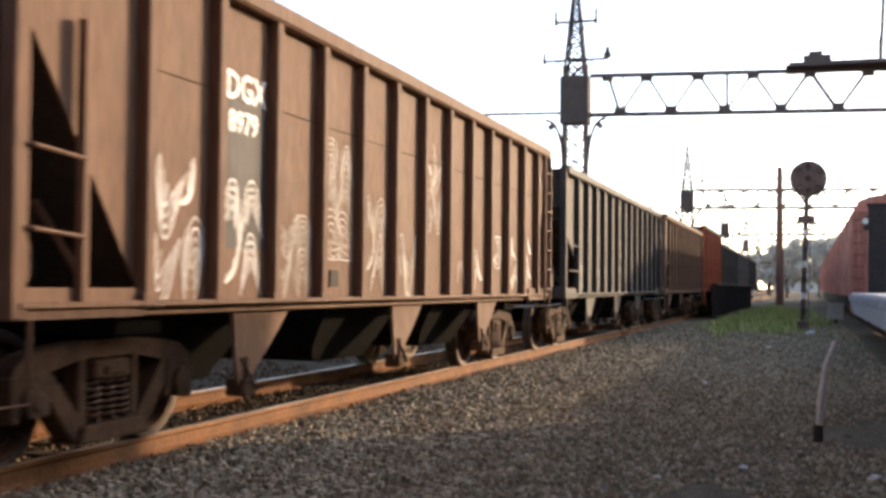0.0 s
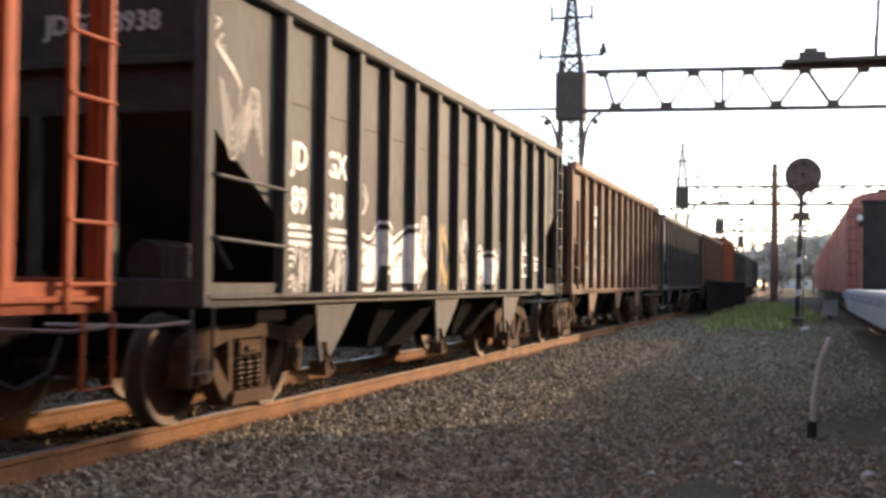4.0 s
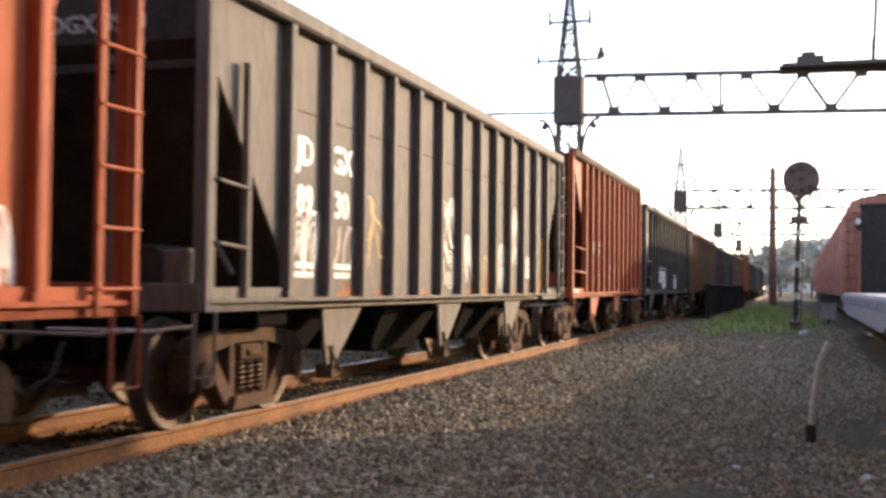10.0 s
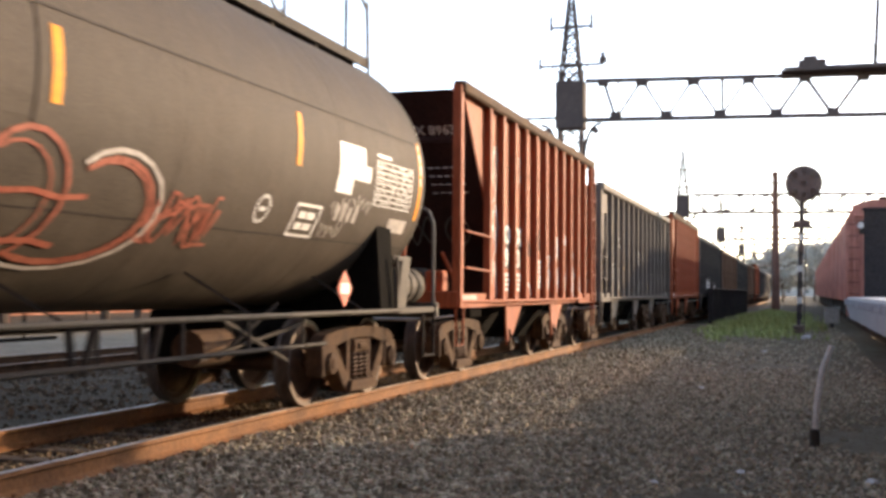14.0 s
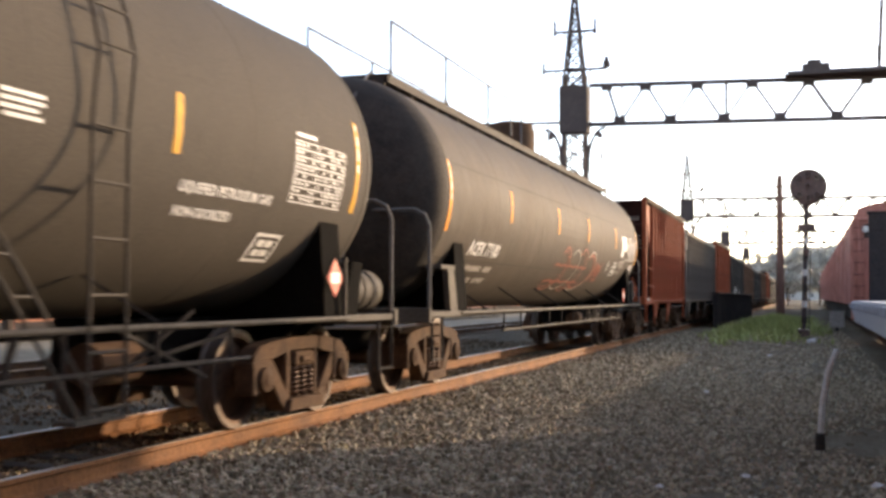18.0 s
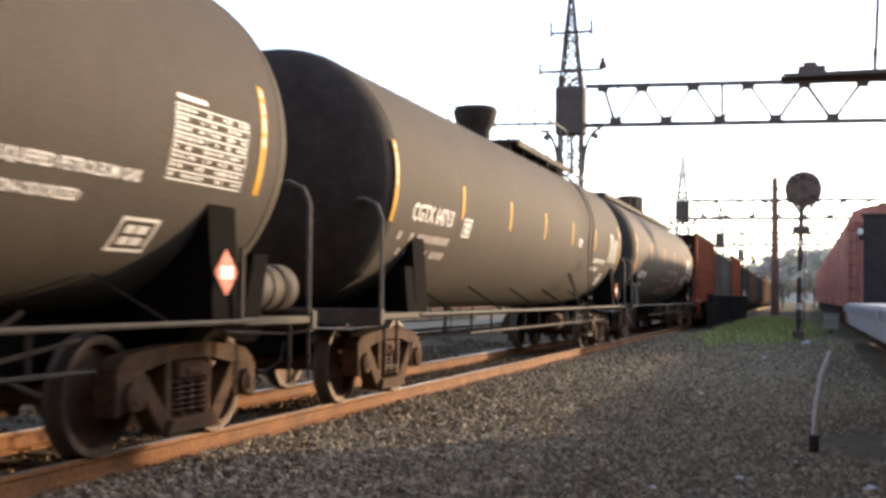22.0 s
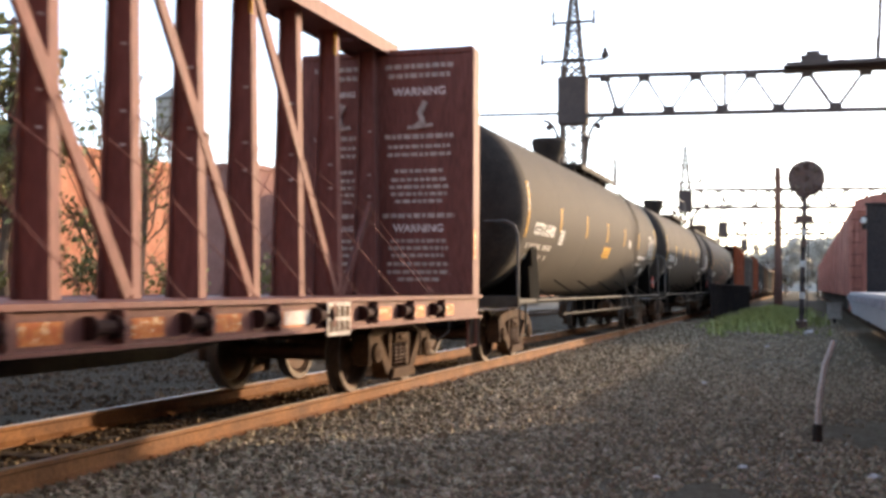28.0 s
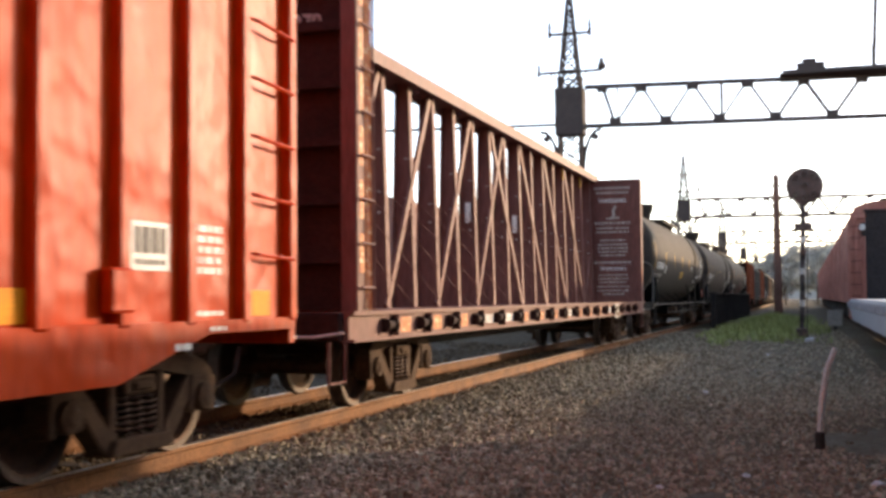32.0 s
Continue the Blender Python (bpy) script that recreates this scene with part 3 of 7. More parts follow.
        for x in (12.75, 15.9, 17.9):
            part("spike", rod((x, 1.9, Z(14.9)), (x, 1.9, Z(16.2 if x > 13 else 16.6)), 0.03), M_WIRE, hut)
        part("wire_post", rod((18.0, 2.2, Z(14.8)), (18.3, 2.2, Z(21.5)), 0.11), M_LATTICE, g)
    return g


gantry(70, 5.6)
gantry(156, 12.0, False, -15.4)
for y in (236, 319, 402):
    gantry(y, 14.0, False, -15.8)
for x, y, h in ((-9.5, 300, 9), (-8, 260, 8.5), (-14, 350, 12), (-4.8, 330, 10), (-20, 380, 14), (-6.4, 210, 7.5), (-11, 230, 9), (-18, 420, 13)):
    p = thing("line_pole", "thin dark lineside pole in the haze", "pole", "lineside poles", (x, y, GZ))
    part("shaft", lathe(bmesh.new(), [(0, 0), (0.2, 0), (0.14, h), (0, h)], 8, "z"), M_LATTICE, p)
    for z in (h - 0.6, h - 1.6):
        part("cross_arm", boxes((-1.6, 1.6, -0.08, 0.08, z, z + 0.15)), M_LATTICE, p)

# overhead wires of the tracks on the far side
for x, z in ((-2.4, 9.2), (3.0, 8.6), (-12.8, 9.6)):
    solid("overhead_wire", rod((x, 70.5, z), (x, 402, z), 0.03, 5), M_WIRE, "thin overhead wire between the gantries", "wire", "overhead wires")

# ---- wooden pole, position-light signal, leaning pipe ----
pole = thing("wooden_pole", "tall brown wooden pole standing in grass", "pole", "", (-1.92, 88, GZ))
part("shaft", lathe(bmesh.new(), [(0, 0), (0.3, 0), (0.26, 6), (0.21, 10.4), (0.16, 10.5), (0, 10.5)], 12, "z"), M_POLE, pole)
for z in (8.6, 9.6):
    part("pin", boxes((-0.4, 0.4, -0.05, 0.05, z, z + 0.12)), M_LATTICE, pole)
part("cable", rod((0, 0, 5.9), (5.2, -4, 5.6), 0.05), M_WIRE, pole)

sig = thing("position_light_signal", "black round-faced railway signal on a tall banded mast", "signal", "", (-0.14, 41.5, GZ))
part("base", boxes((-0.2, 0.2, -0.2, 0.2, 0, 0.35), bevel=0.03), M_DISC, sig, "small black iron footing")
bm = bmesh.new()
tube(bm, ((0, 0, 0.3), (0.07, 0, 2.6), (0.16, 0, 5.0)), 0.075, 10)
part("mast", bm, M_LATTICE, sig, smooth=True)
for k in range(7):
    z = 0.55 + 0.55 * k
    part("band", lathe(bmesh.new(), [(0.078, z), (0.095, z), (0.095, z + 0.22), (0.078, z + 0.22)], 10, "z"), M_PIPE if k % 2 else M_UNDER, sig, at=(0.03 * z, 0, 0))
disc = part("target", lathe(bmesh.new(), [(0, 0.03), (0.6, 0.03), (0.63, 0.0), (0.63, -0.05), (0.6, -0.02), (0, -0.02)], 40, "y"), M_DISC, sig, "round black target plate", (0.19, -0.14, 5.28))
for a in (None, 90, 45, 135):
    for s in ((0,) if a is None else (-1, 1)):
        q = (0, -0.03, 0) if a is None else (s * 0.42 * math.cos(radians(a)), -0.03, s * 0.42 * math.sin(radians(a)))
        part("lamp", lathe(bmesh.new(), [(0, -0.02), (0.06, -0.02), (0.075, -0.16), (0.085, -0.16), (0.085, 0), (0, 0)], 14, "y"), M_GLASS if a == 45 else M_DISC, disc, at=q)
part("mounting_hood", boxes((0.0, 0.3, -0.1, 0.18, 4.6, 5.6), bevel=0.04), M_DISC, sig)
part("relay_case", boxes((-0.18, 0.42, -0.2, 0.2, 3.72, 4.0), bevel=0.03), M_DISC, sig, "small black case on the mast")
part("bracket", boxes((-0.2, 0.42, -0.05, 0.05, 3.36, 3.41)), M_DISC, sig)
part("junction_box", boxes((0.0, 0.2, -0.14, 0.1, 2.9, 3.15), bevel=0.02), M_DISC, sig)
part("plate", boxes((-0.1, 0.32, -0.02, 0.02, 4.2, 4.25)), M_DISC, sig)
for s in (-0.12, 0.12):
    part("ladder_rail", rod((s + 0.05, 0.4, 0.1), (s + 0.18, 0.25, 4.6), 0.018), M_LATTICE, sig)
for k in range(13):
    part("rung", rod((-0.07 + 0.01 * k, 0.4 - 0.012 * k, 0.4 + 0.33 * k), (0.17 + 0.01 * k, 0.4 - 0.012 * k, 0.4 + 0.33 * k), 0.013), M_LATTICE, sig)

post = thing("marker_pipe", "leaning pale grey pipe stuck in dark cinders", "pipe", "", (0.1, 11.4, GZ))
part("pipe", tube(bmesh.new(), ((0, 0, 0.1), (0.025, 0, 0.45), (0.075, 0, 0.75), (0.145, 0, 0.93), (0.16, 0, 0.97)), 0.03, 10), M_PIPE, post, smooth=True)
part("socket", lathe(bmesh.new(), [(0, -0.05), (0.05, -0.05), (0.045, 0.16), (0.03, 0.18), (0, 0.18)], 10, "z"), M_UNDER, post, "dark rusty socket")

# ---- plate-girder parapet beside the train's track ----
gd = thing("girder_parapet", "dark plate girder of a small bridge beside the track", "girder", "", (-4.0, 53, GZ))
part("web", boxes((-0.03, 0.03, 0, 33, 0, 1.62)), M_GIRDER, gd)
for z in (0.0, 1.6):
    part("flange", boxes((-0.16, 0.16, -0.02, 33.02, z, z + 0.05)), M_GIRDER, gd)
for k in range(23):
    part("stiffener", boxes((-0.12, 0.12, 1.5 * k - 0.02, 1.5 * k + 0.02, 0.05, 1.6)), M_GIRDER, gd)


# ---- grass ----
def make_grass():
    rng = np.random.default_rng(9)
    V, F = [], []
    while len(F) < 22000:
        x, y = rng.normal(-1.75, 0.95), rng.normal(57, 9.5)
        if x < -3.75 or x > 1.1 or y < 33 or noise.noise((x * 0.9, y * 0.22, 3.0)) + rng.normal(0, 0.25) < -0.05 + max(0.0, (44 - y) * 0.05):
            continue
        r = min(1.0, abs(x + 1.6) / 2.0 + abs(y - 57) / 30)
        h, w = rng.uniform(0.1, 0.6) * (1.25 - 0.75 * r), rng.uniform(0.015, 0.045)
        dx, dy, t = rng.normal(0, 0.09), rng.normal(0, 0.09), rng.random() * 3.14
        c, s = math.cos(t) * w, math.sin(t) * w
        k = len(V)
        V += [(x - c, y - s, GZ - 0.03), (x + c, y + s, GZ - 0.03), (x + c * .7 + dx * .5, y + s * .7 + dy * .5, GZ + h * .6), (x - c * .7 + dx * .5, y - s * .7 + dy * .5, GZ + h * .6), (x + dx * 1.6, y + dy * 1.6, GZ + h)]
        F += [(k, k + 1, k + 2, k + 3), (k + 3, k + 2, k + 4)]
    me = bpy.data.meshes.new("grass")
    me.from_pydata(V, [], F)
    return solid("grass", me, M_GRASS, "patch of bright green spring grass and weeds", "grass", kind="stuff")


make_grass()

# ---- running gear ----
CACHE = {}


def cached(key, build, smooth=False):
    if key not in CACHE:
        CACHE[key] = mesh_of(key, build(), smooth)
    return CACHE[key]


def side_frame_mesh():
    """Cast side frame: an arched top member, jaws over the bearings, slanting tension legs, columns beside the spring nest."""
    bm = bmesh.new()
    x0, x1 = -0.085, 0.085
    top = [(-1.1, 0.56), (-1.06, 0.68), (-0.94, 0.755), (-0.7, 0.79), (-0.3, 0.82), (0.3, 0.82), (0.7, 0.79), (0.94, 0.755), (1.06, 0.68), (1.1, 0.56)]
    prism(bm, top + [(0.98, 0.56), (0.78, 0.63), (0.3, 0.7), (-0.3, 0.7), (-0.78, 0.63), (-0.98, 0.56)], x0, x1)
    for s in (-1, 1):
        prism(bm, [(s * 0.86, 0.62), (s * 0.7, 0.66), (s * 0.36, 0.3), (s * 0.26, 0.13), (s * 0.4, 0.13), (s * 0.5, 0.2)], x0, x1)
        prism(bm, [(s * 0.37, 0.72), (s * 0.27, 0.72), (s * 0.27, 0.2), (s * 0.36, 0.2)], x0 + 0.015, x1 - 0.015)
        prism(bm, [(s * 1.1, 0.62), (s * 1.09, 0.32), (s * 1.01, 0.32), (s * 0.99, 0.53), (s * 0.79, 0.53), (s * 0.76, 0.33), (s * 0.69, 0.36), (s * 0.72, 0.64)], x0 - 0.015, x1 + 0.015)
    prism(bm, [(-0.42, 0.12), (0.42, 0.12), (0.36, 0.24), (-0.36, 0.24)], x0 - 0.05, x1 + 0.05)
    bmesh.ops.bevel(bm, geom=list(bm.edges), offset=0.012, segments=1, affect="EDGES")
    return bm


def spring_mesh():
    """A coil drawn as a true helix of round wire."""
    turns, n = 6, 12
    return tube(bmesh.new(), [(0.062 * math.cos(2 * math.pi * k / n), 0.062 * math.sin(2 * math.pi * k / n), 0.255 + 0.27 * k / (turns * n)) for k in range(turns * n + 1)], 0.014, 5)


def wheel_mesh():
    # outer face towards +x
    return lathe(bmesh.new(), [(0, 0.03), (0.1, 0.03), (0.13, 0.0), (0.2, -0.02), (0.36, -0.03), (0.385, 0.05), (0.44, 0.055), (0.44, -0.07), (0.385, -0.08), (0.36, -0.05), (0.12, -0.06), (0, -0.06)], 36, "x")


def tread_mesh():
    return lathe(bmesh.new(), [(0.41, 0.06), (0.452, 0.06), (0.457, 0.04), (0.46, -0.055), (0.475, -0.065), (0.483, -0.08), (0.475, -0.1), (0.41, -0.1), (0.41, 0.06)], 40, "x")


def cap_mesh():
    return lathe(bmesh.new(), [(0, 0.1), (0.05, 0.1), (0.07, 0.085), (0.11, 0.08), (0.12, 0.0), (0.12, -0.12), (0, -0.12)], 16, "x")


WHEELSETS = []


def running_gear(car, y, paint=None):
    """A two-axle truck under a car with its pieces, and its two turning wheelsets."""
    t = part("truck", cached("truck_bolster", lambda: boxes((-1.1, 1.1, -0.22, 0.22, 0.54, 0.68), (-1.13, 1.13, -0.12, 0.12, 0.57, 0.64), (-0.35, 0.35, -0.3, 0.3, 0.66, 0.8), bevel=0.02)), M_TRUCK, car, "", (0, y, 0))
    for s in (-1, 1):
        part("side_frame", cached("truck_side_frame", side_frame_mesh), paint or M_TRUCK, t, "", (s * 1.0, 0, 0))
        for k in (-0.17, 0.0, 0.17):
            part("spring", cached("truck_spring", spring_mesh, True), M_WHEEL, t, "dusty coil spring", (s * 1.03, k, 0))
        for e in (-0.89, 0.89):
            part("bearing_cap", cached("truck_cap", cap_mesh, True), M_TRUCK, t, "", Matrix.Translation((s * 1.06, e, 0.457)) @ Matrix.Rotation(0 if s > 0 else math.pi, 4, "Z"))
    part("brake_beam", cached("truck_beam", lambda: boxes((-0.75, 0.75, -0.36, -0.3, 0.32, 0.42), (-0.75, 0.75, 0.3, 0.36, 0.32, 0.42))), M_UNDER, t)
    for e in (-0.89, 0.89):
        w = part("wheelset", cached("axle", lambda: lathe(bmesh.new(), [(0, -1.1), (0.07, -1.1), (0.07, -0.8), (0.09, -0.78), (0.085, 0.78), (0.07, 0.8), (0.07, 1.1), (0, 1.1)], 14, "x"), True), M_WHEEL, car, "", (0, y + e, 0.457))
        for s in (-1, 1):
            turn = Matrix.Translation((s * 0.77, 0, 0)) @ Matrix.Rotation(0 if s > 0 else math.pi, 4, "Z")
            part("wheel", cached("wheel", wheel_mesh, True), M_WHEEL, w, "", turn)
            part("tyre", cached("tyre", tread_mesh, True), M_TREAD, w, "bright worn tyre tread", turn)
        WHEELSETS.append((w, y + e))
    return t


def coupler(car, l):
    for s in (-1, 1):
        bm = boxes((-0.1, 0.1, min(s * l, s * (l + 0.42)), max(s * l, s * (l + 0.42)), 0.74, 0.94),
                   (-0.17, 0.2, min(s * (l + 0.36), s * (l + 0.62)), max(s * (l + 0.36), s * (l + 0.62)), 0.7, 0.98), bevel=0.03)
        part("coupler", bm, M_TRUCK, car, "rusty knuckle coupler")
        pts = [(0.35, s * l, 0.75), (0.4, s * (l + 0.2), 0.5), (0.3, s * (l + 0.45), 0.38), (0.15, s * (l + 0.6), 0.5)]
        part("air_hose", tube(bmesh.new(), pts, 0.022), M_UNDER, car)
        part("uncoupling_lever", tube(bmesh.new(), ((1.5, s * (l + 0.03), 0.9), (1.2, s * (l + 0.1), 0.86), (0.3, s * (l + 0.12), 0.86)), 0.014), M_PIPE, car)


# ---- paint on car sides ----
def stroke(bm, pts, width, x):
    """A flat painted ribbon through (y, z) points on a +x side."""
    pts = [Vector(p) for p in pts]
    prev = None
    for i, p in enumerate(pts):
        d = (pts[min(i + 1, len(pts) - 1)] - pts[max(i - 1, 0)])
        d = d.normalized() if d.length > 1e-6 else Vector((1, 0))
        n = Vector((-d.y, d.x)) * width * 0.5
        a, b = bm.verts.new((x, *(p + n))), bm.verts.new((x, *(p - n)))
        if prev:
            bm.faces.new((prev[0], prev[1], b, a))
        prev = (a, b)


def scrawl(car, y0, y1, z0, z1, x, paint, seed, lines=3, width=0.035, label="scrawled spray-paint lettering"):
    """Loops and zigzags of sprayed handwriting that fill a patch of a side sheet."""
    rng = random.Random(seed)
    bm = bmesh.new()
    wide, high = y1 - y0, z1 - z0
    rows = max(1, round(high / 0.42))
    cols = max(1, round(wide / 0.3))
    for i, j in [(a, b) for a in range(rows) for b in range(cols)]:
        if lines < 3 and rng.random() < 0.35:
            continue
        cy = y0 + wide * (j + 0.5 + rng.uniform(-0.15, 0.15)) / cols
        cz = z0 + high * (i + 0.5 + rng.uniform(-0.12, 0.12)) / rows
        ry, rz = wide / cols * rng.uniform(0.45, 0.62), high / rows * rng.uniform(0.5, 0.72)
        lean, form, turn = rng.uniform(-0.25, 0.25), rng.randrange(6), rng.choice((-1, 1))
        for copy in range(4 if lines > 3 else 2):
            f = 1.08 - 0.27 * copy
            fine = []
            for k in range(19):
                s = k / 18
                if form == 0:                     # open ring
                    u, v = math.cos(0.6 + 5.4 * s), math.sin(0.6 + 5.4 * s)
                elif form == 1:                   # tall hoop
                    u, v = math.sin(math.pi * (s * 1.7 - 0.85)) * 0.8, 1 - 2 * abs(2 * s - 1) ** 1.6
                elif form == 2:                   # snake
                    u, v = math.sin(4.7 * s + 0.4), 1 - 2 * s
                elif form == 3:                   # cup with a flick
                    u, v = -1 + 2.1 * s, -1 + 1.9 * abs(2 * s - 0.9) ** 1.8
                elif form == 4:                   # arch
                    u, v = -0.9 + 1.8 * s, 1 - 1.9 * abs(2 * s - 1) ** 2.5
                else:                             # hook
                    u, v = -0.7 + 1.5 * s ** 2, 1 - 2.2 * s + 0.9 * s ** 3
                y, z = cy + turn * ry * f * u + lean * rz * v, cz + rz * f * v
                fine.append((min(y1 + .02, max(y0 - .02, y)), min(z1 + .04, max(z0 - .04, z))))
            stroke(bm, fine, min(0.018, width * 0.6) * rng.uniform(0.75, 1.25), x)
    part("graffiti", bm, paint, car, label)


def blob(car, y0, y1, z0, z1, x, paint, seed, label="bubble letter in spray paint"):
    """One filled bubble letter with an uneven outline."""
    rng = random.Random(seed)
    bm = bmesh.new()
    cy, cz, n = (y0 + y1) / 2, (z0 + z1) / 2, 22
    vs = []
    for k in range(n):
        a = 2 * math.pi * k / n
        f = 0.86 + 0.14 * math.sin(3 * a + seed) + rng.uniform(-0.06, 0.06)
        sq = 1 / max(abs(math.cos(a)), abs(math.sin(a))) ** 0.55
        vs.append(bm.verts.new((x, min(y1, max(y0, cy + (y1 - y0) * 0.5 * f * sq * math.cos(a))), min(z1, max(z0, cz + (z1 - z0) * 0.5 * f * sq * math.sin(a))))))
    bm.faces.new(vs)
    part("graffiti", bm, paint, car, label)


def piece(car, spans, top, paint, seed):
    """A filled graffiti piece with a double outline, running over sheets and ribs: spans of (y0, y1, x)."""
    lo, hi = spans[0][0], spans[-1][1]
    high = top - 1.13
    bump = lambda u, c, w: math.exp(-((u - c) / w) ** 2)

    def crest(y):
        u = (y - lo) / (hi - lo)
        return 1.13 + high * (0.74 + 0.2 * bump(u, 0.3, 0.07) + 0.3 * bump(u, 0.72, 0.1) + 0.05 * math.sin(23 * u + seed) - 0.5 * max(0.0, u - 0.9) / 0.1)

    def root(y):
        u = (y - lo) / (hi - lo)
        return 1.13 + high * (0.1 + 0.3 * bump(u, 0.33, 0.05) + 0.22 * bump(u, 0.02, 0.05) + 0.5 * max(0.0, u - 0.86) / 0.14)

    def band(bm, y0, y1, x, lower, upper):
        ys = [y0 + (y1 - y0) * k / 12 for k in range(13)]
        a = [bm.verts.new((x, y, lower(y))) for y in ys]
        b = [bm.verts.new((x, y, max(lower(y) + 0.01, upper(y)))) for y in ys]
        for k in range(12):
            bm.faces.new((a[k], a[k + 1], b[k + 1], b[k]))

    for n, (y0, y1, x) in enumerate(spans):
        fill, line, ink = bmesh.new(), bmesh.new(), bmesh.new()
        band(fill, y0, y1, x, root, crest)
        band(line, y0, y1, x, lambda y: crest(y) + 0.06, lambda y: crest(y) + 0.1)
        band(line, y0, y1, x, lambda y: root(y) - 0.09, lambda y: root(y) - 0.055)
        if x > 1.55:              # the same coat on the rib's flank
            for a, b in ((root(y0), crest(y0)), (crest(y0) + 0.06, crest(y0) + 0.1)):
                fill.faces.new([fill.verts.new(p) for p in ((SIDE_FACE + 0.001, y0 - 0.016, a), (x, y0 - 0.016, a), (x, y0 - 0.016, b), (SIDE_FACE + 0.001, y0 - 0.016, b))])
        else:
            rng = random.Random(seed + n)
            for k in range(4):
                u, h = rng.uniform(0.12, 0.75), rng.uniform(0.25, 0.7)
                p = [(y0 + (y1 - y0) * (u + 0.2 * math.cos(a) * (1 if k % 2 else -0.6)), 1.13 + high * (h + 0.2 * math.sin(a))) for a in (0.3 * j + k for j in range(9))]
                stroke(ink, [(y, min(crest(y) - 0.02, max(root(y) + 0.02, z))) for y, z in p], 0.022, x + 0.003)
            part("graffiti", ink, M_BLACK, car, "dark inner strokes of the letters")
        part("graffiti", fill, paint, car, "white filled graffiti letter")
        part("graffiti", line, M_SPRAY, car, "thin white outline round the graffiti")
    tail = bmesh.new()
    for k in range(3):
        stroke(tail, [(hi - 0.25 + 0.1 * k, 1.2 + 0.1 * k), (hi + 0.02 + 0.03 * k, 1.5 + 0.08 * k), (hi + 0.1 * k - 0.1, 1.62 + 0.1 * k), (hi - 0.02, top - 0.05 + 0.03 * k)], 0.025, spans[-1][2])
    part("graffiti", tail, M_SPRAY, car, "white flicks at the end of the graffiti")


def marks(car, text, y, z, x, size, paint=None, label="white stencilled car lettering"):
    me = words(text, size)
    part("lettering", me, paint or M_WHITE, car, label, Matrix.Translation((x, y, z)) @ SIDE)


def small_print(car, y0, y1, z0, z1, x, rows, seed, paint=None):
    """Unreadable stencil lines as short bars."""
    rng = random.Random(seed)
    bm = bmesh.new()
    h = (z1 - z0) / rows
    for r in range(rows):
        y = y0
        while y < y1 - 0.03:
            w = min(rng.uniform(0.03, 0.13), y1 - y)
            box(bm, x, x + 0.003, y, y + w, z1 - h * r - h * 0.62, z1 - h * r)
            y += w + rng.uniform(0.015, 0.035)
    part("stencil", bm, paint or M_WHITE, car, "small white stencilled data lines")


# ---- open-top hopper car ----
SIDE_FACE = 1.498        # just proud of a hopper's side sheet


def pocket_hull(y, back):
    """Discharge pocket: sides that lean inward, a rounded lower corner at the back, an open slope at the front."""
    bm = bmesh.new()
    outline = [(back, 1.06), (y + 0.66, 1.06), (y + 0.3, 0.6), (y + 0.1, 0.4), (back + 0.34, 0.4), (back + 0.16, 0.45), (back + 0.05, 0.58)]
    half = lambda z: 1.12 - 0.45 * (1.06 - z)
    a = [bm.verts.new((-half(z), u, z)) for u, z in outline]
    b = [bm.verts.new((half(z), u, z)) for u, z in outline]
    bm.faces.new(a)
    bm.faces.new(b[::-1])
    for i in range(len(a)):
        j = (i + 1) % len(a)
        bm.faces.new((a[j], a[i], b[i], b[j]))
    return bm


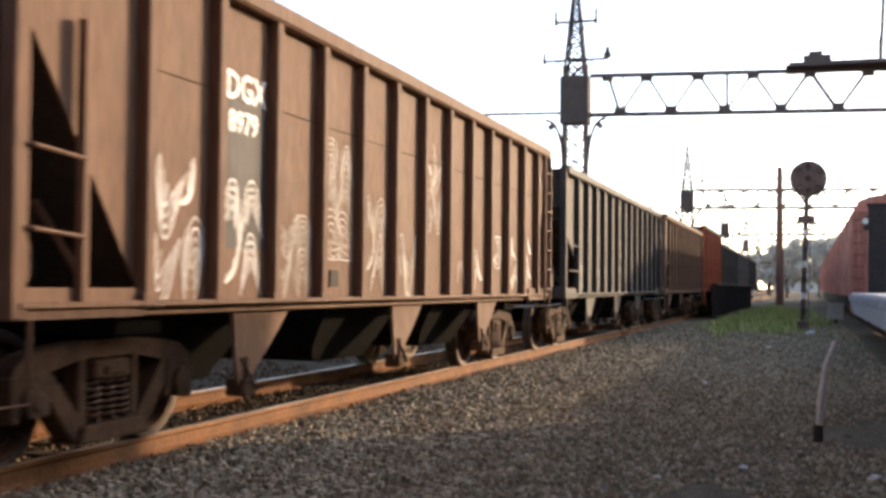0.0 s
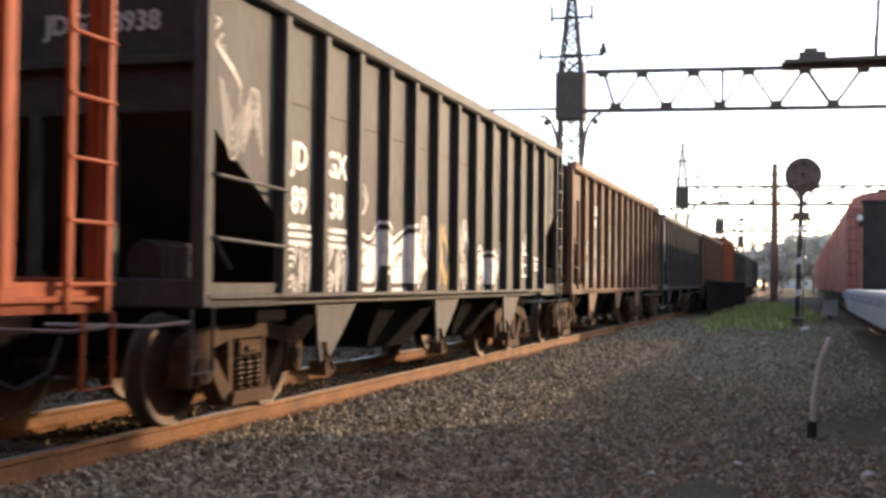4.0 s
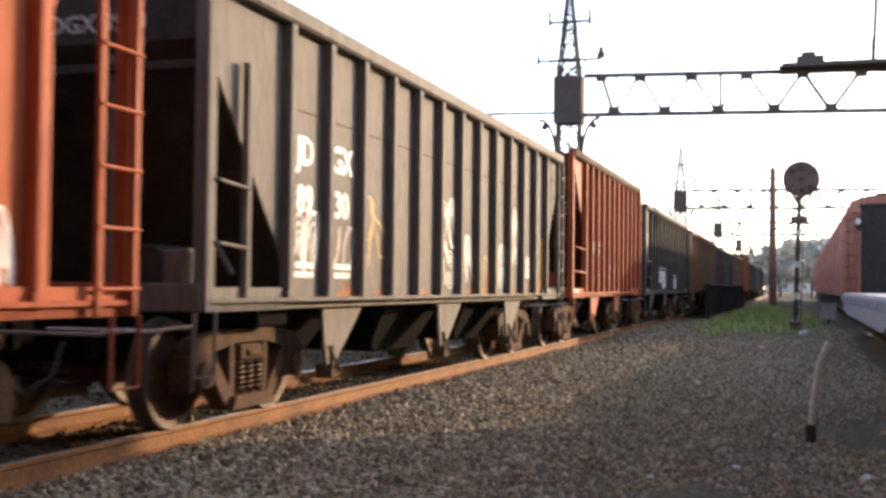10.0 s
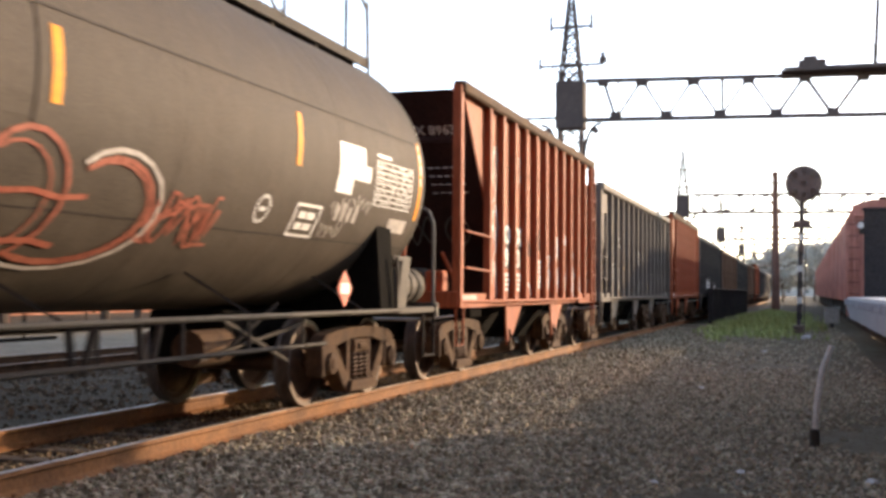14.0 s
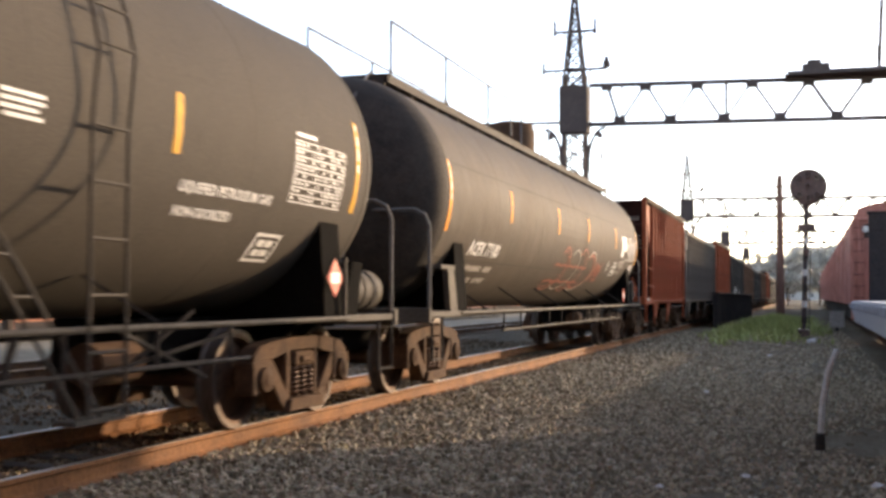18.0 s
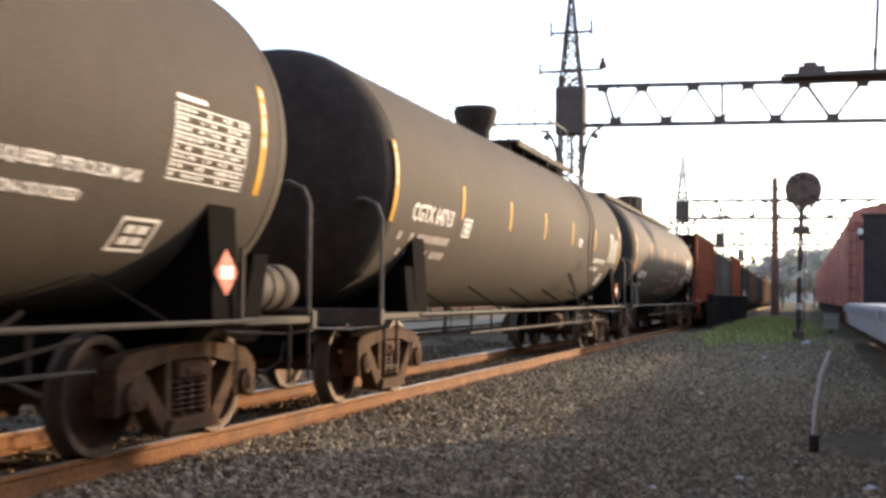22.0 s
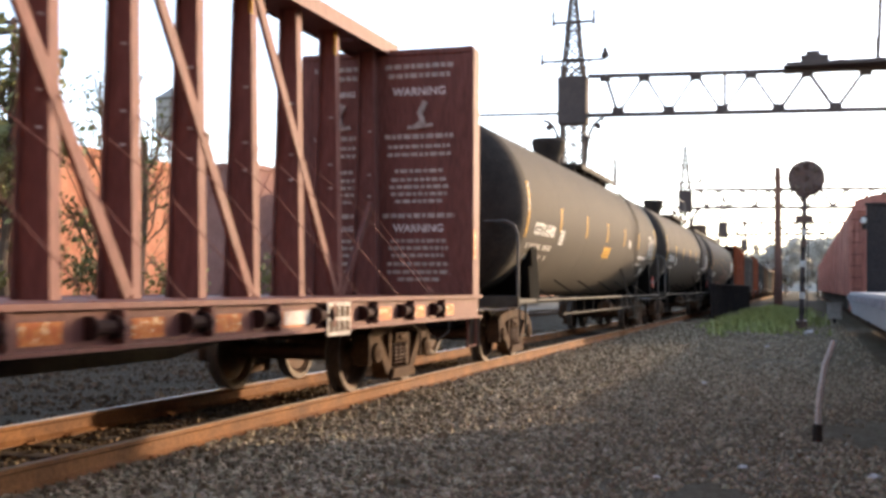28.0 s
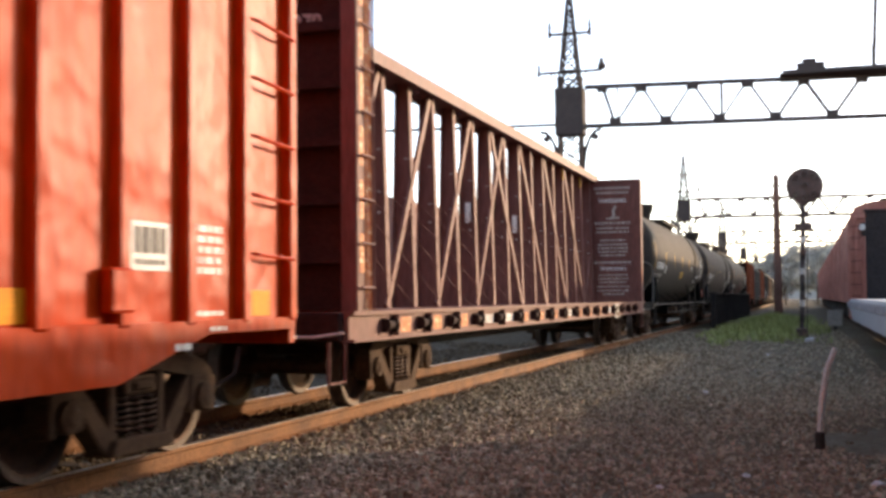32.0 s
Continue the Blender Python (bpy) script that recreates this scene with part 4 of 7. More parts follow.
def hopper(near, far, top, paint, label, ribs=13, rib_first=1.22, rib_last=1.1, za=2.45, zb=1.75, pockets=3, inset=0.0, stile=False):
    l, c = (far - near) / 2, (far + near) / 2
    car = thing("hopper_car", label, "hopper car", "freight train", (TX, c, 0))
    car["q"] = c
    f, b = -l + rib_first, l - rib_last
    if inset:                     # slope sheet starts at the top of the end
        za, ya = top, inset
        outline = [(-l + inset, top), (f, zb), (f, 1.1), (b, 1.1), (b, zb), (l - inset, top)]
    else:
        ya = 0.03
        outline = [(-l, top), (-l, za), (f, zb), (f, 1.1), (b, 1.1), (b, zb), (l, za), (l, top)]
    foot = ya + (za - 1.05) * (rib_first - ya) / (za - zb)
    for s in (-1, 1):
        part("side_sheet", prism(bmesh.new(), outline, s * (SIDE_FACE - 0.017) - 0.012, s * (SIDE_FACE - 0.017) + 0.012), paint, car)
        part("weld_seam", boxes((s * (SIDE_FACE - 0.003) - 0.004, s * (SIDE_FACE - 0.003) + 0.004, f, b, top - 0.815, top - 0.803)), M_TRUCK, car)
        part("top_chord", boxes((s * 1.53 - 0.09, s * 1.53 + 0.09, -l, l, top - 0.1, top + 0.06), bevel=0.025), M_TRUCK if paint is M_RED else paint, car)
        part("side_sill", boxes((s * 1.5 - 0.09, s * 1.5 + 0.09, -l, l, 1.065, 1.105), (s * 1.46 - 0.012, s * 1.46 + 0.012, -l, l, 1.0, 1.07), bevel=0.008), paint, car)
        for e in (-1, 1):
            part("corner_post", boxes((s * 1.52 - 0.06, s * 1.52 + 0.06, e * l - 0.07, e * l + 0.07, 1.0, top), bevel=0.012), paint, car)
            part("end_gusset", boxes((s * 1.53 - 0.012, s * 1.53 + 0.012, min(e * l, e * (l - rib_first)), max(e * l, e * (l - rib_first)), 1.0, 1.19)), paint, car)
        for k in range(ribs):
            y = f + (b - f) * k / (ribs - 1)
            key = f"hopper_rib_{top:.2f}"
            part("rib", cached(key + paint.name, lambda: boxes((-0.045, 0.055, -0.06, 0.06, 1.08, top - 0.08), (-0.02, 0.06, -0.08, 0.08, 1.06, 1.16), bevel=0.012)), paint, car, "", Matrix.Translation((s * 1.535, y, 0)) @ Matrix.Rotation(0 if s > 0 else math.pi, 4, "Z"))
    for e in (-1, 1):
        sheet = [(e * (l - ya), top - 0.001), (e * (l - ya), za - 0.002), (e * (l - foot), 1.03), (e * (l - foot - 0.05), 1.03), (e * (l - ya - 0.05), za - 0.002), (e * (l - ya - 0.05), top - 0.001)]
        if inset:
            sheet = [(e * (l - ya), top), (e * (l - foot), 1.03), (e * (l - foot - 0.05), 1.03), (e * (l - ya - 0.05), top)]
        # ends turn from the sun: their shade is put into the sheet's colour
        part("end_slope_sheet", prism(bmesh.new(), sheet, -1.46, 1.46), M_SHADESMUDGE if paint is M_RED else M_UNDER, car)
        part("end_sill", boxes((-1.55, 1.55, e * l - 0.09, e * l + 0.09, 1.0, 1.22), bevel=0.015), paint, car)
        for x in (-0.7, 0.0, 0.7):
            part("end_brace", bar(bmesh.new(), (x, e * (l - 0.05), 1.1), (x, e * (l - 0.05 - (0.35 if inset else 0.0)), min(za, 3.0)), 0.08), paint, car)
        # end beam darkened with the same shade colour
        part("end_beam", boxes((-1.45, 1.45, e * l - 0.05, e * l + 0.05, top - 0.75, top - 0.68), bevel=0.01), M_SHADESMUDGE if paint is M_RED else M_UNDER, car)
    # ladders and grab irons
    for s in (-1, 1):
        y0, y1 = -l + 0.02, (-l + 0.6 if stile else f)
        if stile:
            part("ladder_stile", boxes((s * 1.56 - 0.03, s * 1.56 + 0.03, y1 - 0.03, y1 + 0.03, 1.1, za - 0.1)), paint, car)
        for z in (1.52, 2.0):
            part("grab_iron", tube(bmesh.new(), ((s * 1.56, y0, z + 0.015), (s * 1.61, y0 + 0.06, z + 0.01), (s * 1.61, y1 - 0.05, z - 0.02), (s * 1.56, y1, z - 0.02)), 0.016), paint, car)
        for y in (l - 0.02, l - 0.42):
            part("ladder_stile", boxes((s * 1.6 - 0.02, s * 1.6 + 0.02, y - 0.025, y + 0.025, 1.0, top - 0.1)), paint, car)
        for k in range(7):
            z = 1.18 + k * (top - 1.4) / 6.5
            part("rung", rod((s * 1.62, l - 0.44, z), (s * 1.62, l + 0.02, z), 0.014), paint, car)
        for e in (-1, 1):
            part("stirrup_step", tube(bmesh.new(), ((s * 1.56, e * l - 0.2, 1.0), (s * 1.56, e * l - 0.2, 0.52), (s * 1.56, e * l + 0.12, 0.52), (s * 1.56, e * l + 0.12, 1.0)), 0.016), paint, car)
    # discharge pockets
    for k in range(pockets):
        y = ((-3.6, 0.1, 3.55), (-1.4, 1.9))[3 - pockets][k]
        # shade under the car is put into the pocket's colour
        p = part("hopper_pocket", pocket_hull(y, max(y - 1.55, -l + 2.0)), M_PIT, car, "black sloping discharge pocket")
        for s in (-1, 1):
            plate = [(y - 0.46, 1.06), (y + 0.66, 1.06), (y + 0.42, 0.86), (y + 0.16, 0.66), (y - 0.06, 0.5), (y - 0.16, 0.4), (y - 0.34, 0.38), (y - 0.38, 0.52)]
            # far-side gussets are a shaded copy of the near, painted ones
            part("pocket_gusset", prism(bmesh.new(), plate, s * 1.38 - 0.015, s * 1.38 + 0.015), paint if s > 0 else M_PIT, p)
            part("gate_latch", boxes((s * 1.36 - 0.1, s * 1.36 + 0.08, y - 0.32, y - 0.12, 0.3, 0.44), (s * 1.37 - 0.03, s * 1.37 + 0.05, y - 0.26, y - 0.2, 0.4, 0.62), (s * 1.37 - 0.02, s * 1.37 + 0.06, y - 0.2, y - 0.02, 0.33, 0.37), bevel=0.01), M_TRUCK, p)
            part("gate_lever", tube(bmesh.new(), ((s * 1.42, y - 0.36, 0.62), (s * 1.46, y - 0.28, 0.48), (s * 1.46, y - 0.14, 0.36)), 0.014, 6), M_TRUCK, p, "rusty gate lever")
    # sill and bolsters carry the underside's shade in their colour
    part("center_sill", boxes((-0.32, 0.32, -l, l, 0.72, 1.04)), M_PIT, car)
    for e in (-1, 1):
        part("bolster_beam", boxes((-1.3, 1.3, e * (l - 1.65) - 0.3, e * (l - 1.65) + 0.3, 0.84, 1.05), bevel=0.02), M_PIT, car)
        # deep black box added so that low sun stays out under the ends
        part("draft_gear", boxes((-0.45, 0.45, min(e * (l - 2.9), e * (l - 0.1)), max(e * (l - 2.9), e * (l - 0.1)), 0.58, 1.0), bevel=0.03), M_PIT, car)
    part("brake_lever", bar(bar(bmesh.new(), (0.9, -l + 2.5, 0.75), (0.5, -l + 3.3, 0.7), 0.05, 0.12), (-0.6, l - 3.2, 0.7), (0.6, l - 2.6, 0.74), 0.05, 0.12), M_UNDER, car)
    # brake gear on the end platform
    part("brake_cylinder", lathe(bmesh.new(), [(0, -0.3), (0.18, -0.3), (0.2, -0.26), (0.2, 0.22), (0.14, 0.28), (0, 0.28)], 16, "y"), M_UNDER, car, at=(0.75, -l + 0.75, 1.34))
    part("brake_valve", boxes((0.95, 1.2, -l + 0.35, -l + 0.6, 1.2, 1.5), bevel=0.03), paint, car)
    part("brake_rod", rod((1.05, -l + 0.8, 1.75), (1.2, -l + 1.05, 1.3), 0.03), paint, car)
    part("brake_wheel", lathe(bmesh.new(), [(0.24, -0.02), (0.28, -0.02), (0.28, 0.02), (0.24, 0.02), (0.24, -0.02)], 20, "y"), M_UNDER, car, at=(-0.6, -l - 0.16, 2.2))
    coupler(car, l + 0.08)
    for s in (-1, 1):
        running_gear(car, s * (l - 1.65))
    return car, l



# ---- the hopper cars, from the train's head to its tail ----
TRAIN = []
far_hoppers = [
    (20.7, 34.8, 3.42, M_BLACK, "dark ribbed hopper car with white graffiti, far ahead"),
    (36.2, 49.0, 3.5, M_BROWN, "brown ribbed hopper car with red graffiti far ahead"),
    (50.4, 60.2, 3.9, M_RED, "short orange-red hopper car far ahead"),
    (61.6, 74.5, 3.5, M_BLACK, "dark hopper car far ahead in the haze"),
    (76.0, 89.0, 3.5, M_GREY, "grey hopper car at the distant head of the train"),
    (90.4, 103.5, 3.5, M_BLACK, "dark hopper car at the distant head of the train"),
]
for k, (a, b, top, paint, label) in enumerate(far_hoppers):
    car, l = hopper(a, b, top, paint, label, ribs=13 if b - a > 11 else 11, pockets=3 if b - a > 11 else 2)
    TRAIN.append(car)
    if k < 2:
        for i in range(5):
            scrawl(car, -l + 1.6 + i * 1.7, -l + 2.3 + i * 1.7, 1.2, 2.0 + 0.3 * (i % 2), SIDE_FACE, M_SPRAY if k else M_PALE, 40 + 10 * k + i, 2, 0.06)
    if k == 1:
        for j, p in enumerate((M_PINK, M_PINK, M_GRASS, M_PINK)):
            blob(car, -l + 1.3 + 0.86 * j, -l + 1.95 + 0.86 * j, 1.15, 1.9 + 0.15 * (j % 2), SIDE_FACE, p, 77 + j)

# brown car with two rows of lettering and white scrawls
car, l = hopper(5.38, 19.2, 3.52, M_BROWN, "weathered brown steel hopper car covered in white graffiti", rib_first=1.33, rib_last=0.8, za=2.95, zb=1.16, stile=True)
TRAIN.append(car)
RB = lambda car_l, k, first=1.22, last=1.1, n=13: -car_l + first + (2 * car_l - first - last) * k / (n - 1)
r = lambda k: RB(l, k, 1.33, 0.8)
marks(car, "IDGX", (r(1) + r(2)) / 2, 2.78, SIDE_FACE, 0.31)
marks(car, "8979", (r(1) + r(2)) / 2, 2.5, SIDE_FACE, 0.25)
part("repaint_patch", boxes((SIDE_FACE - 0.004, SIDE_FACE - 0.001, r(1) + 0.09, r(2) - 0.09, 1.5, 2.78)), M_BLACK, car, "dark repainted patch")
for k, (z0, z1, n, p) in enumerate(((1.1, 2.1, 6, M_SPRAY), (1.15, 2.05, 4, M_SPRAY), (1.15, 1.8, 5, M_PALE), (1.5, 2.6, 4, M_PALE), (1.2, 2.1, 4, M_PALE), (1.15, 1.75, 4, M_PALE), (1.9, 2.9, 2, M_PALE),
                                   (1.25, 1.5, 1, M_PALE), (1.2, 1.7, 3, M_SPRAY), (1.5, 1.9, 2, M_SPRAY), (1.2, 1.9, 3, M_SPRAY), (1.2, 2.0, 3, M_SPRAY))):
    scrawl(car, r(k) + 0.14, r(k + 1) - 0.14, z0, z1, SIDE_FACE, p, 100 + k, n * 2, 0.022)
part("lettering", words("IDGX 8979", 0.2), M_PALE, car, "faded white car number on the end", Matrix.Translation((0.62, -l + 0.02, 3.22)) @ BACK)
part("defect_plate", boxes((SIDE_FACE - 0.004, SIDE_FACE + 0.01, r(3) + 0.3, r(3) + 0.5, 1.2, 1.36)), M_UNDER, car)

# black car
car, l = hopper(-8.83, 4.1, 3.6, M_BLACK, "faded black steel hopper car with white bubble graffiti", rib_first=1.33, rib_last=1.3, za=2.5, zb=1.75)
TRAIN.append(car)
r = lambda k: RB(l, k, 1.33, 1.3)
for k, (a, b) in enumerate((("JD", "89"), ("GX", "38"))):
    y = (r(k) + r(k + 1)) / 2
    marks(car, a, y, 2.32, SIDE_FACE, 0.34)
    marks(car, b, y, 1.92, SIDE_FACE, 0.34)
    small_print(car, r(k) + 0.15, r(k + 1) - 0.15, 1.5, 1.72, SIDE_FACE, 3, 7 + k)
    scrawl(car, r(k) + 0.12, r(k + 1) - 0.12, 1.12, 1.5, SIDE_FACE, M_SPRAY, 130 + k, 5, 0.04)
for first, last, top in ((2, 4, 1.78), (7, 8, 1.68)):
    spans = []
    for k in range(first, last + 1):
        spans.append((r(k) + 0.068, r(k + 1) - 0.068 - (0.12 if k == last else 0), SIDE_FACE))
        if k < last:
            spans.append((r(k + 1) - 0.052, r(k + 1) + 0.052, 1.593))
    piece(car, spans, top, M_SPRAY, first * 0.4)
scrawl(car, r(2) + 0.1, r(2) + 0.4, 1.75, 2.2, SIDE_FACE, M_SPRAY, 181, 3, 0.03)
scrawl(car, r(4) + 0.45, r(5) - 0.12, 1.3, 1.95, SIDE_FACE, M_SPRAY, 182, 4, 0.03)
for k, p, z0, z1 in ((5, M_OCHRE, 1.15, 1.9), (6, M_SPRAY, 1.15, 2.0), (9, M_SPRAY, 1.15, 1.6), (10, M_SPRAY, 1.7, 2.0)):
    scrawl(car, r(k) + 0.14, r(k + 1) - (0.14 if k != 9 else 0.5), z0, z1, SIDE_FACE, p, 160 + k, 5, 0.035)
for a, b, c, d in ((0.25, 0.3, 1.35, 1.75), (0.6, 0.65, 1.35, 1.75), (0.25, 0.65, 1.35, 1.39), (0.25, 0.65, 1.71, 1.75), (0.25, 0.65, 1.53, 1.56)):
    part("stencil", boxes((SIDE_FACE, SIDE_FACE + 0.003, r(10) + a + 0.17, r(10) + b + 0.17, c - 0.05, d - 0.05)), M_WHITE, car, "white framed stencil square")
small_print(car, r(11) + 0.2, r(11) + 0.74, 1.38, 1.64, SIDE_FACE, 3, 11)
scrawl(car, -l + 0.15, -l + 0.6, 2.6, 3.2, SIDE_FACE, M_PALE, 170, 5, 0.05)
scrawl(car, -l + 0.3, -l + 1.0, 2.2, 2.75, SIDE_FACE, M_PALE, 171, 5, 0.05)
part("lettering", words("JDGX 8938", 0.22), M_PALE, car, "faded white car number on the end", Matrix.Translation((0.6, -l + 0.02, 3.2)) @ BACK)

# short red car
def red_car(near, far, top, label, seed):
    car, l = hopper(near, far, top, M_RED, label, ribs=11, rib_first=1.42, rib_last=0.95, zb=2.5, pockets=2, inset=0.28)
    TRAIN.append(car)
    r = lambda k: RB(l, k, 1.42, 0.95, 11)
    tilt = Matrix.Rotation(math.atan2(1.42 - 0.28, top - 2.5), 4, "X")
    slope = lambda z: -l + 0.28 + (top - z) * (1.42 - 0.28) / (top - 2.5) - 0.015
    for k, (a, b) in enumerate((("NO", "89"), ("GX", "63"))):
        y = (r(k + 1) + r(k + 2)) / 2
        part("repaint_patch", boxes((SIDE_FACE - 0.004, SIDE_FACE - 0.001, r(k + 1) + 0.08, r(k + 2) - 0.08, 1.57, 2.24)), M_BLACK, car, "dark number patch")
        marks(car, a, y, 2.07, SIDE_FACE + 0.003, 0.39)
        marks(car, b, y, 1.72, SIDE_FACE + 0.003, 0.39)
    for k in range(3, 10):
        scrawl(car, r(k) + 0.1, r(k + 1) - 0.1, 1.15, (1.55, 1.45, 1.8, 2.05, 1.7, 1.95, 1.6)[k - 3], SIDE_FACE, M_SPRAY if (k + seed) % 3 else M_PALE, seed + k, 6, 0.035)
    scrawl(car, r(0) + 0.1, r(1) - 0.1, 1.15, 2.0 if seed < 220 else 3.3, SIDE_FACE, M_PALE if seed < 220 else M_SPRAY, seed + 20, 3, 0.028)
    scrawl(car, r(2) + 0.12, r(3) - 0.12, 2.9, 3.3, SIDE_FACE, M_PALE, seed + 21, 3, 0.04)
    for k, z0, z1, p in ((3, 1.75, 2.1, M_SHADESMUDGE), (4, 1.9, 2.3, M_SHADESMUDGE), (6, 1.75, 2.25, M_SPRAY), (7, 1.95, 2.35, M_SPRAY), (8, 1.8, 2.05, M_PALE)):
        blob(car, r(k) + 0.14, r(k + 1) - 0.12, z0, z1, SIDE_FACE - 0.002, p, seed + 40 + k, "dark smudge of old paint" if p is M_SHADESMUDGE else "white filled bubble letter")
    small_print(car, r(4) + 0.1, r(5) - 0.1, 1.25, 1.75, SIDE_FACE + 0.002, 6, seed + 60)
    small_print(car, r(8) + 0.1, r(9) - 0.1, 1.2, 1.6, SIDE_FACE + 0.002, 5, seed + 61)
    small_print(car, r(2) + 0.1, r(3) - 0.1, 1.2, 1.5, SIDE_FACE, 4, seed + 62)
    small_print(car, r(1) + 0.1, r(2) - 0.1, 1.2, 1.5, SIDE_FACE, 4, seed)
    bm = bmesh.new()
    for i in range(5):
        tube(bm, [(-1.2 + 0.55 * i + 0.18 * math.cos(a / 10), slope(2.1 + 0.2 * math.sin(a / 10 * (1 + i % 2))), 2.1 + 0.2 * math.sin(a / 10 * (1 + i % 2))) for a in range(0, 64, 4)], 0.02, 4)
    part("graffiti", bm, M_CYL, car, "pale spray lettering on the end sheet")
    small_print(car, -l + 0.18, -l + 0.85, 1.05, 1.17, 1.543, 1, seed + 3, M_PALE)
    bm = bmesh.new()
    for k in range(4):
        z = 2.95 - 0.11 * k
        for j in range(5):
            box(bm, 0.75 + 0.11 * j, 0.83 + 0.11 * j, slope(z) - 0.004, slope(z), z, z + 0.05)
    part("stencil", bm, M_PALE, car, "small white stencil lines on the end")
    part("lettering", words("NOGX 8963", 0.2), M_PALE, car, "faded white car number on the end", Matrix.Translation((0.75, slope(top - 0.5), top - 0.5)) @ tilt @ BACK)


red_car(-19.87, -10.15, 3.9, "short orange-red hopper car with white graffiti", 200)

# dusty grey car
car, l = hopper(-34.25, -21.05, 3.6, M_GREY, "dusty grey-brown steel hopper car with rust stains and scrawls", rib_first=1.42, rib_last=1.25, za=3.1, zb=1.42, stile=True)
TRAIN.append(car)
r = lambda k: RB(l, k, 1.42, 1.25)
for k, (a, b) in enumerate((("JD", "89"), ("GX", "30"))):
    y = (r(k) + r(k + 1)) / 2
    marks(car, a, y, 2.42, SIDE_FACE, 0.36)
    marks(car, b, y, 1.98, SIDE_FACE, 0.36)
    small_print(car, r(k) + 0.15, r(k + 1) - 0.2, 1.25, 1.42, SIDE_FACE, 2, 17 + k)
scrawl(car, r(0) + 0.1, r(1) - 0.1, 1.35, 1.85, SIDE_FACE, M_SPRAY, 240, 5, 0.03)
scrawl(car, r(1) + 0.1, r(2) - 0.1, 1.3, 1.75, SIDE_FACE, M_PALE, 241, 2, 0.03)
for k, z0, z1, p, n in ((2, 1.4, 2.1, M_OCHRE, 2), (5, 1.2, 2.3, M_SPRAY, 4), (6, 1.3, 1.85, M_SPRAY, 5), (7, 1.15, 1.6, M_OCHRE, 7), (8, 1.5, 1.8, M_SPRAY, 4), (8, 1.2, 1.45, M_SPRAY, 4), (9, 1.55, 2.4, M_SPRAY, 7), (11, 1.6, 2.0, M_OCHRE, 2)):
    scrawl(car, r(k) + 0.1, r(k + 1) - 0.1, z0, z1, SIDE_FACE, p, 250 + k, n, 0.04)
small_print(car, r(10) + 0.15, r(11) - 0.15, 1.35, 1.65, SIDE_FACE, 5, 31)
def rust_stain(car, y0, y1, high, seed):
    """Ragged upright streaks that rise from the sill and thin out."""
    rng = random.Random(seed)
    bm = bmesh.new()
    y = y0
    while y < y1:
        w = rng.uniform(0.015, 0.05)
        edge = min(1.0, 0.3 + 2.2 * min(y - y0, y1 - y) / (y1 - y0))
        z = 1.1 + high * edge * rng.uniform(0.35, 1.0)
        bm.faces.new([bm.verts.new((SIDE_FACE - 0.003, u, v)) for u, v in ((y, 1.1), (y + w, 1.1), (y + w * 0.8, z), (y + w * 0.35, z + 0.02))])
        y += w * 0.92
    part("rust_stain", bm, M_RUST, car, "orange rust streaks low on the sheet")


q = car["q"]
for n, (a, b, high) in enumerate(((-26.2, -25.55, 0.5), (-27.1, -26.35, 0.12), (-23.45, -22.95, 0.3), (-22.85, -22.2, 0.4), (-31.6, -31.0, 0.16), (-29.4, -28.8, 0.14), (-30.6, -30.1, 0.1), (-24.7, -24.1, 0.1))):
    rust_stain(car, a - q, b - q, high, 330 + n)
part("reflective_strip", boxes((SIDE_FACE, SIDE_FACE + 0.002, -22.46 - car["q"], -22.32 - car["q"], 1.2, 2.05)), M_AMBER, car, "tall amber reflective strip")
for z in (1.35, 1.5, 1.68):
    part("stencil", boxes((SIDE_FACE, SIDE_FACE + 0.002, r(10) + 0.12, r(11) - 0.12, z, z + 0.015)), M_WHITE, car, "white rule of a stencilled table")
part("lettering", words("JDGX 8930", 0.2), M_PALE, car, "faded white car number on the end", Matrix.Translation((0.5, -l + 0.02, 3.25)) @ BACK)

red_car(-45.05, -35.3, 3.93, "short orange-red hopper car lettered and covered in graffiti", 230)


# ---- pressure tank cars ----
TANK_R, TANK_Z = 1.52, 2.55


def wrapped(me, r, zc, y, lift=0.006):
    """Lay a flat mesh (x along the car, y round the shell) on the +x side of a tank."""
    for v in me.vertices:
        a = v.co.y / r
        rr = r + lift + v.co.z
        v.co = (rr * math.cos(a), v.co.x + y, zc + rr * math.sin(a))
    return me


def flat(*spans):
    bm = bmesh.new()
    for x0, x1, y0, y1 in spans:
        n = max(1, int((y1 - y0) / 0.12))
        for k in range(n):
            a, b = y0 + (y1 - y0) * k / n, y0 + (y1 - y0) * (k + 1) / n
            bm.faces.new([bm.verts.new(p) for p in ((x0, a, 0), (x1, a, 0), (x1, b, 0), (x0, b, 0))])
    return mesh_of("decal", bm)


def decal(car, me, y, z, paint, label, name="decal", lift=0.006):
    """z: height over the rail on the shell."""
    a = math.asin(max(-1, min(1, (z - TANK_Z) / TANK_R)))
    for v in me.vertices:
        v.co.y += a * TANK_R
    part(name, wrapped(me, TANK_R, TANK_Z, y, lift), paint, car, label)


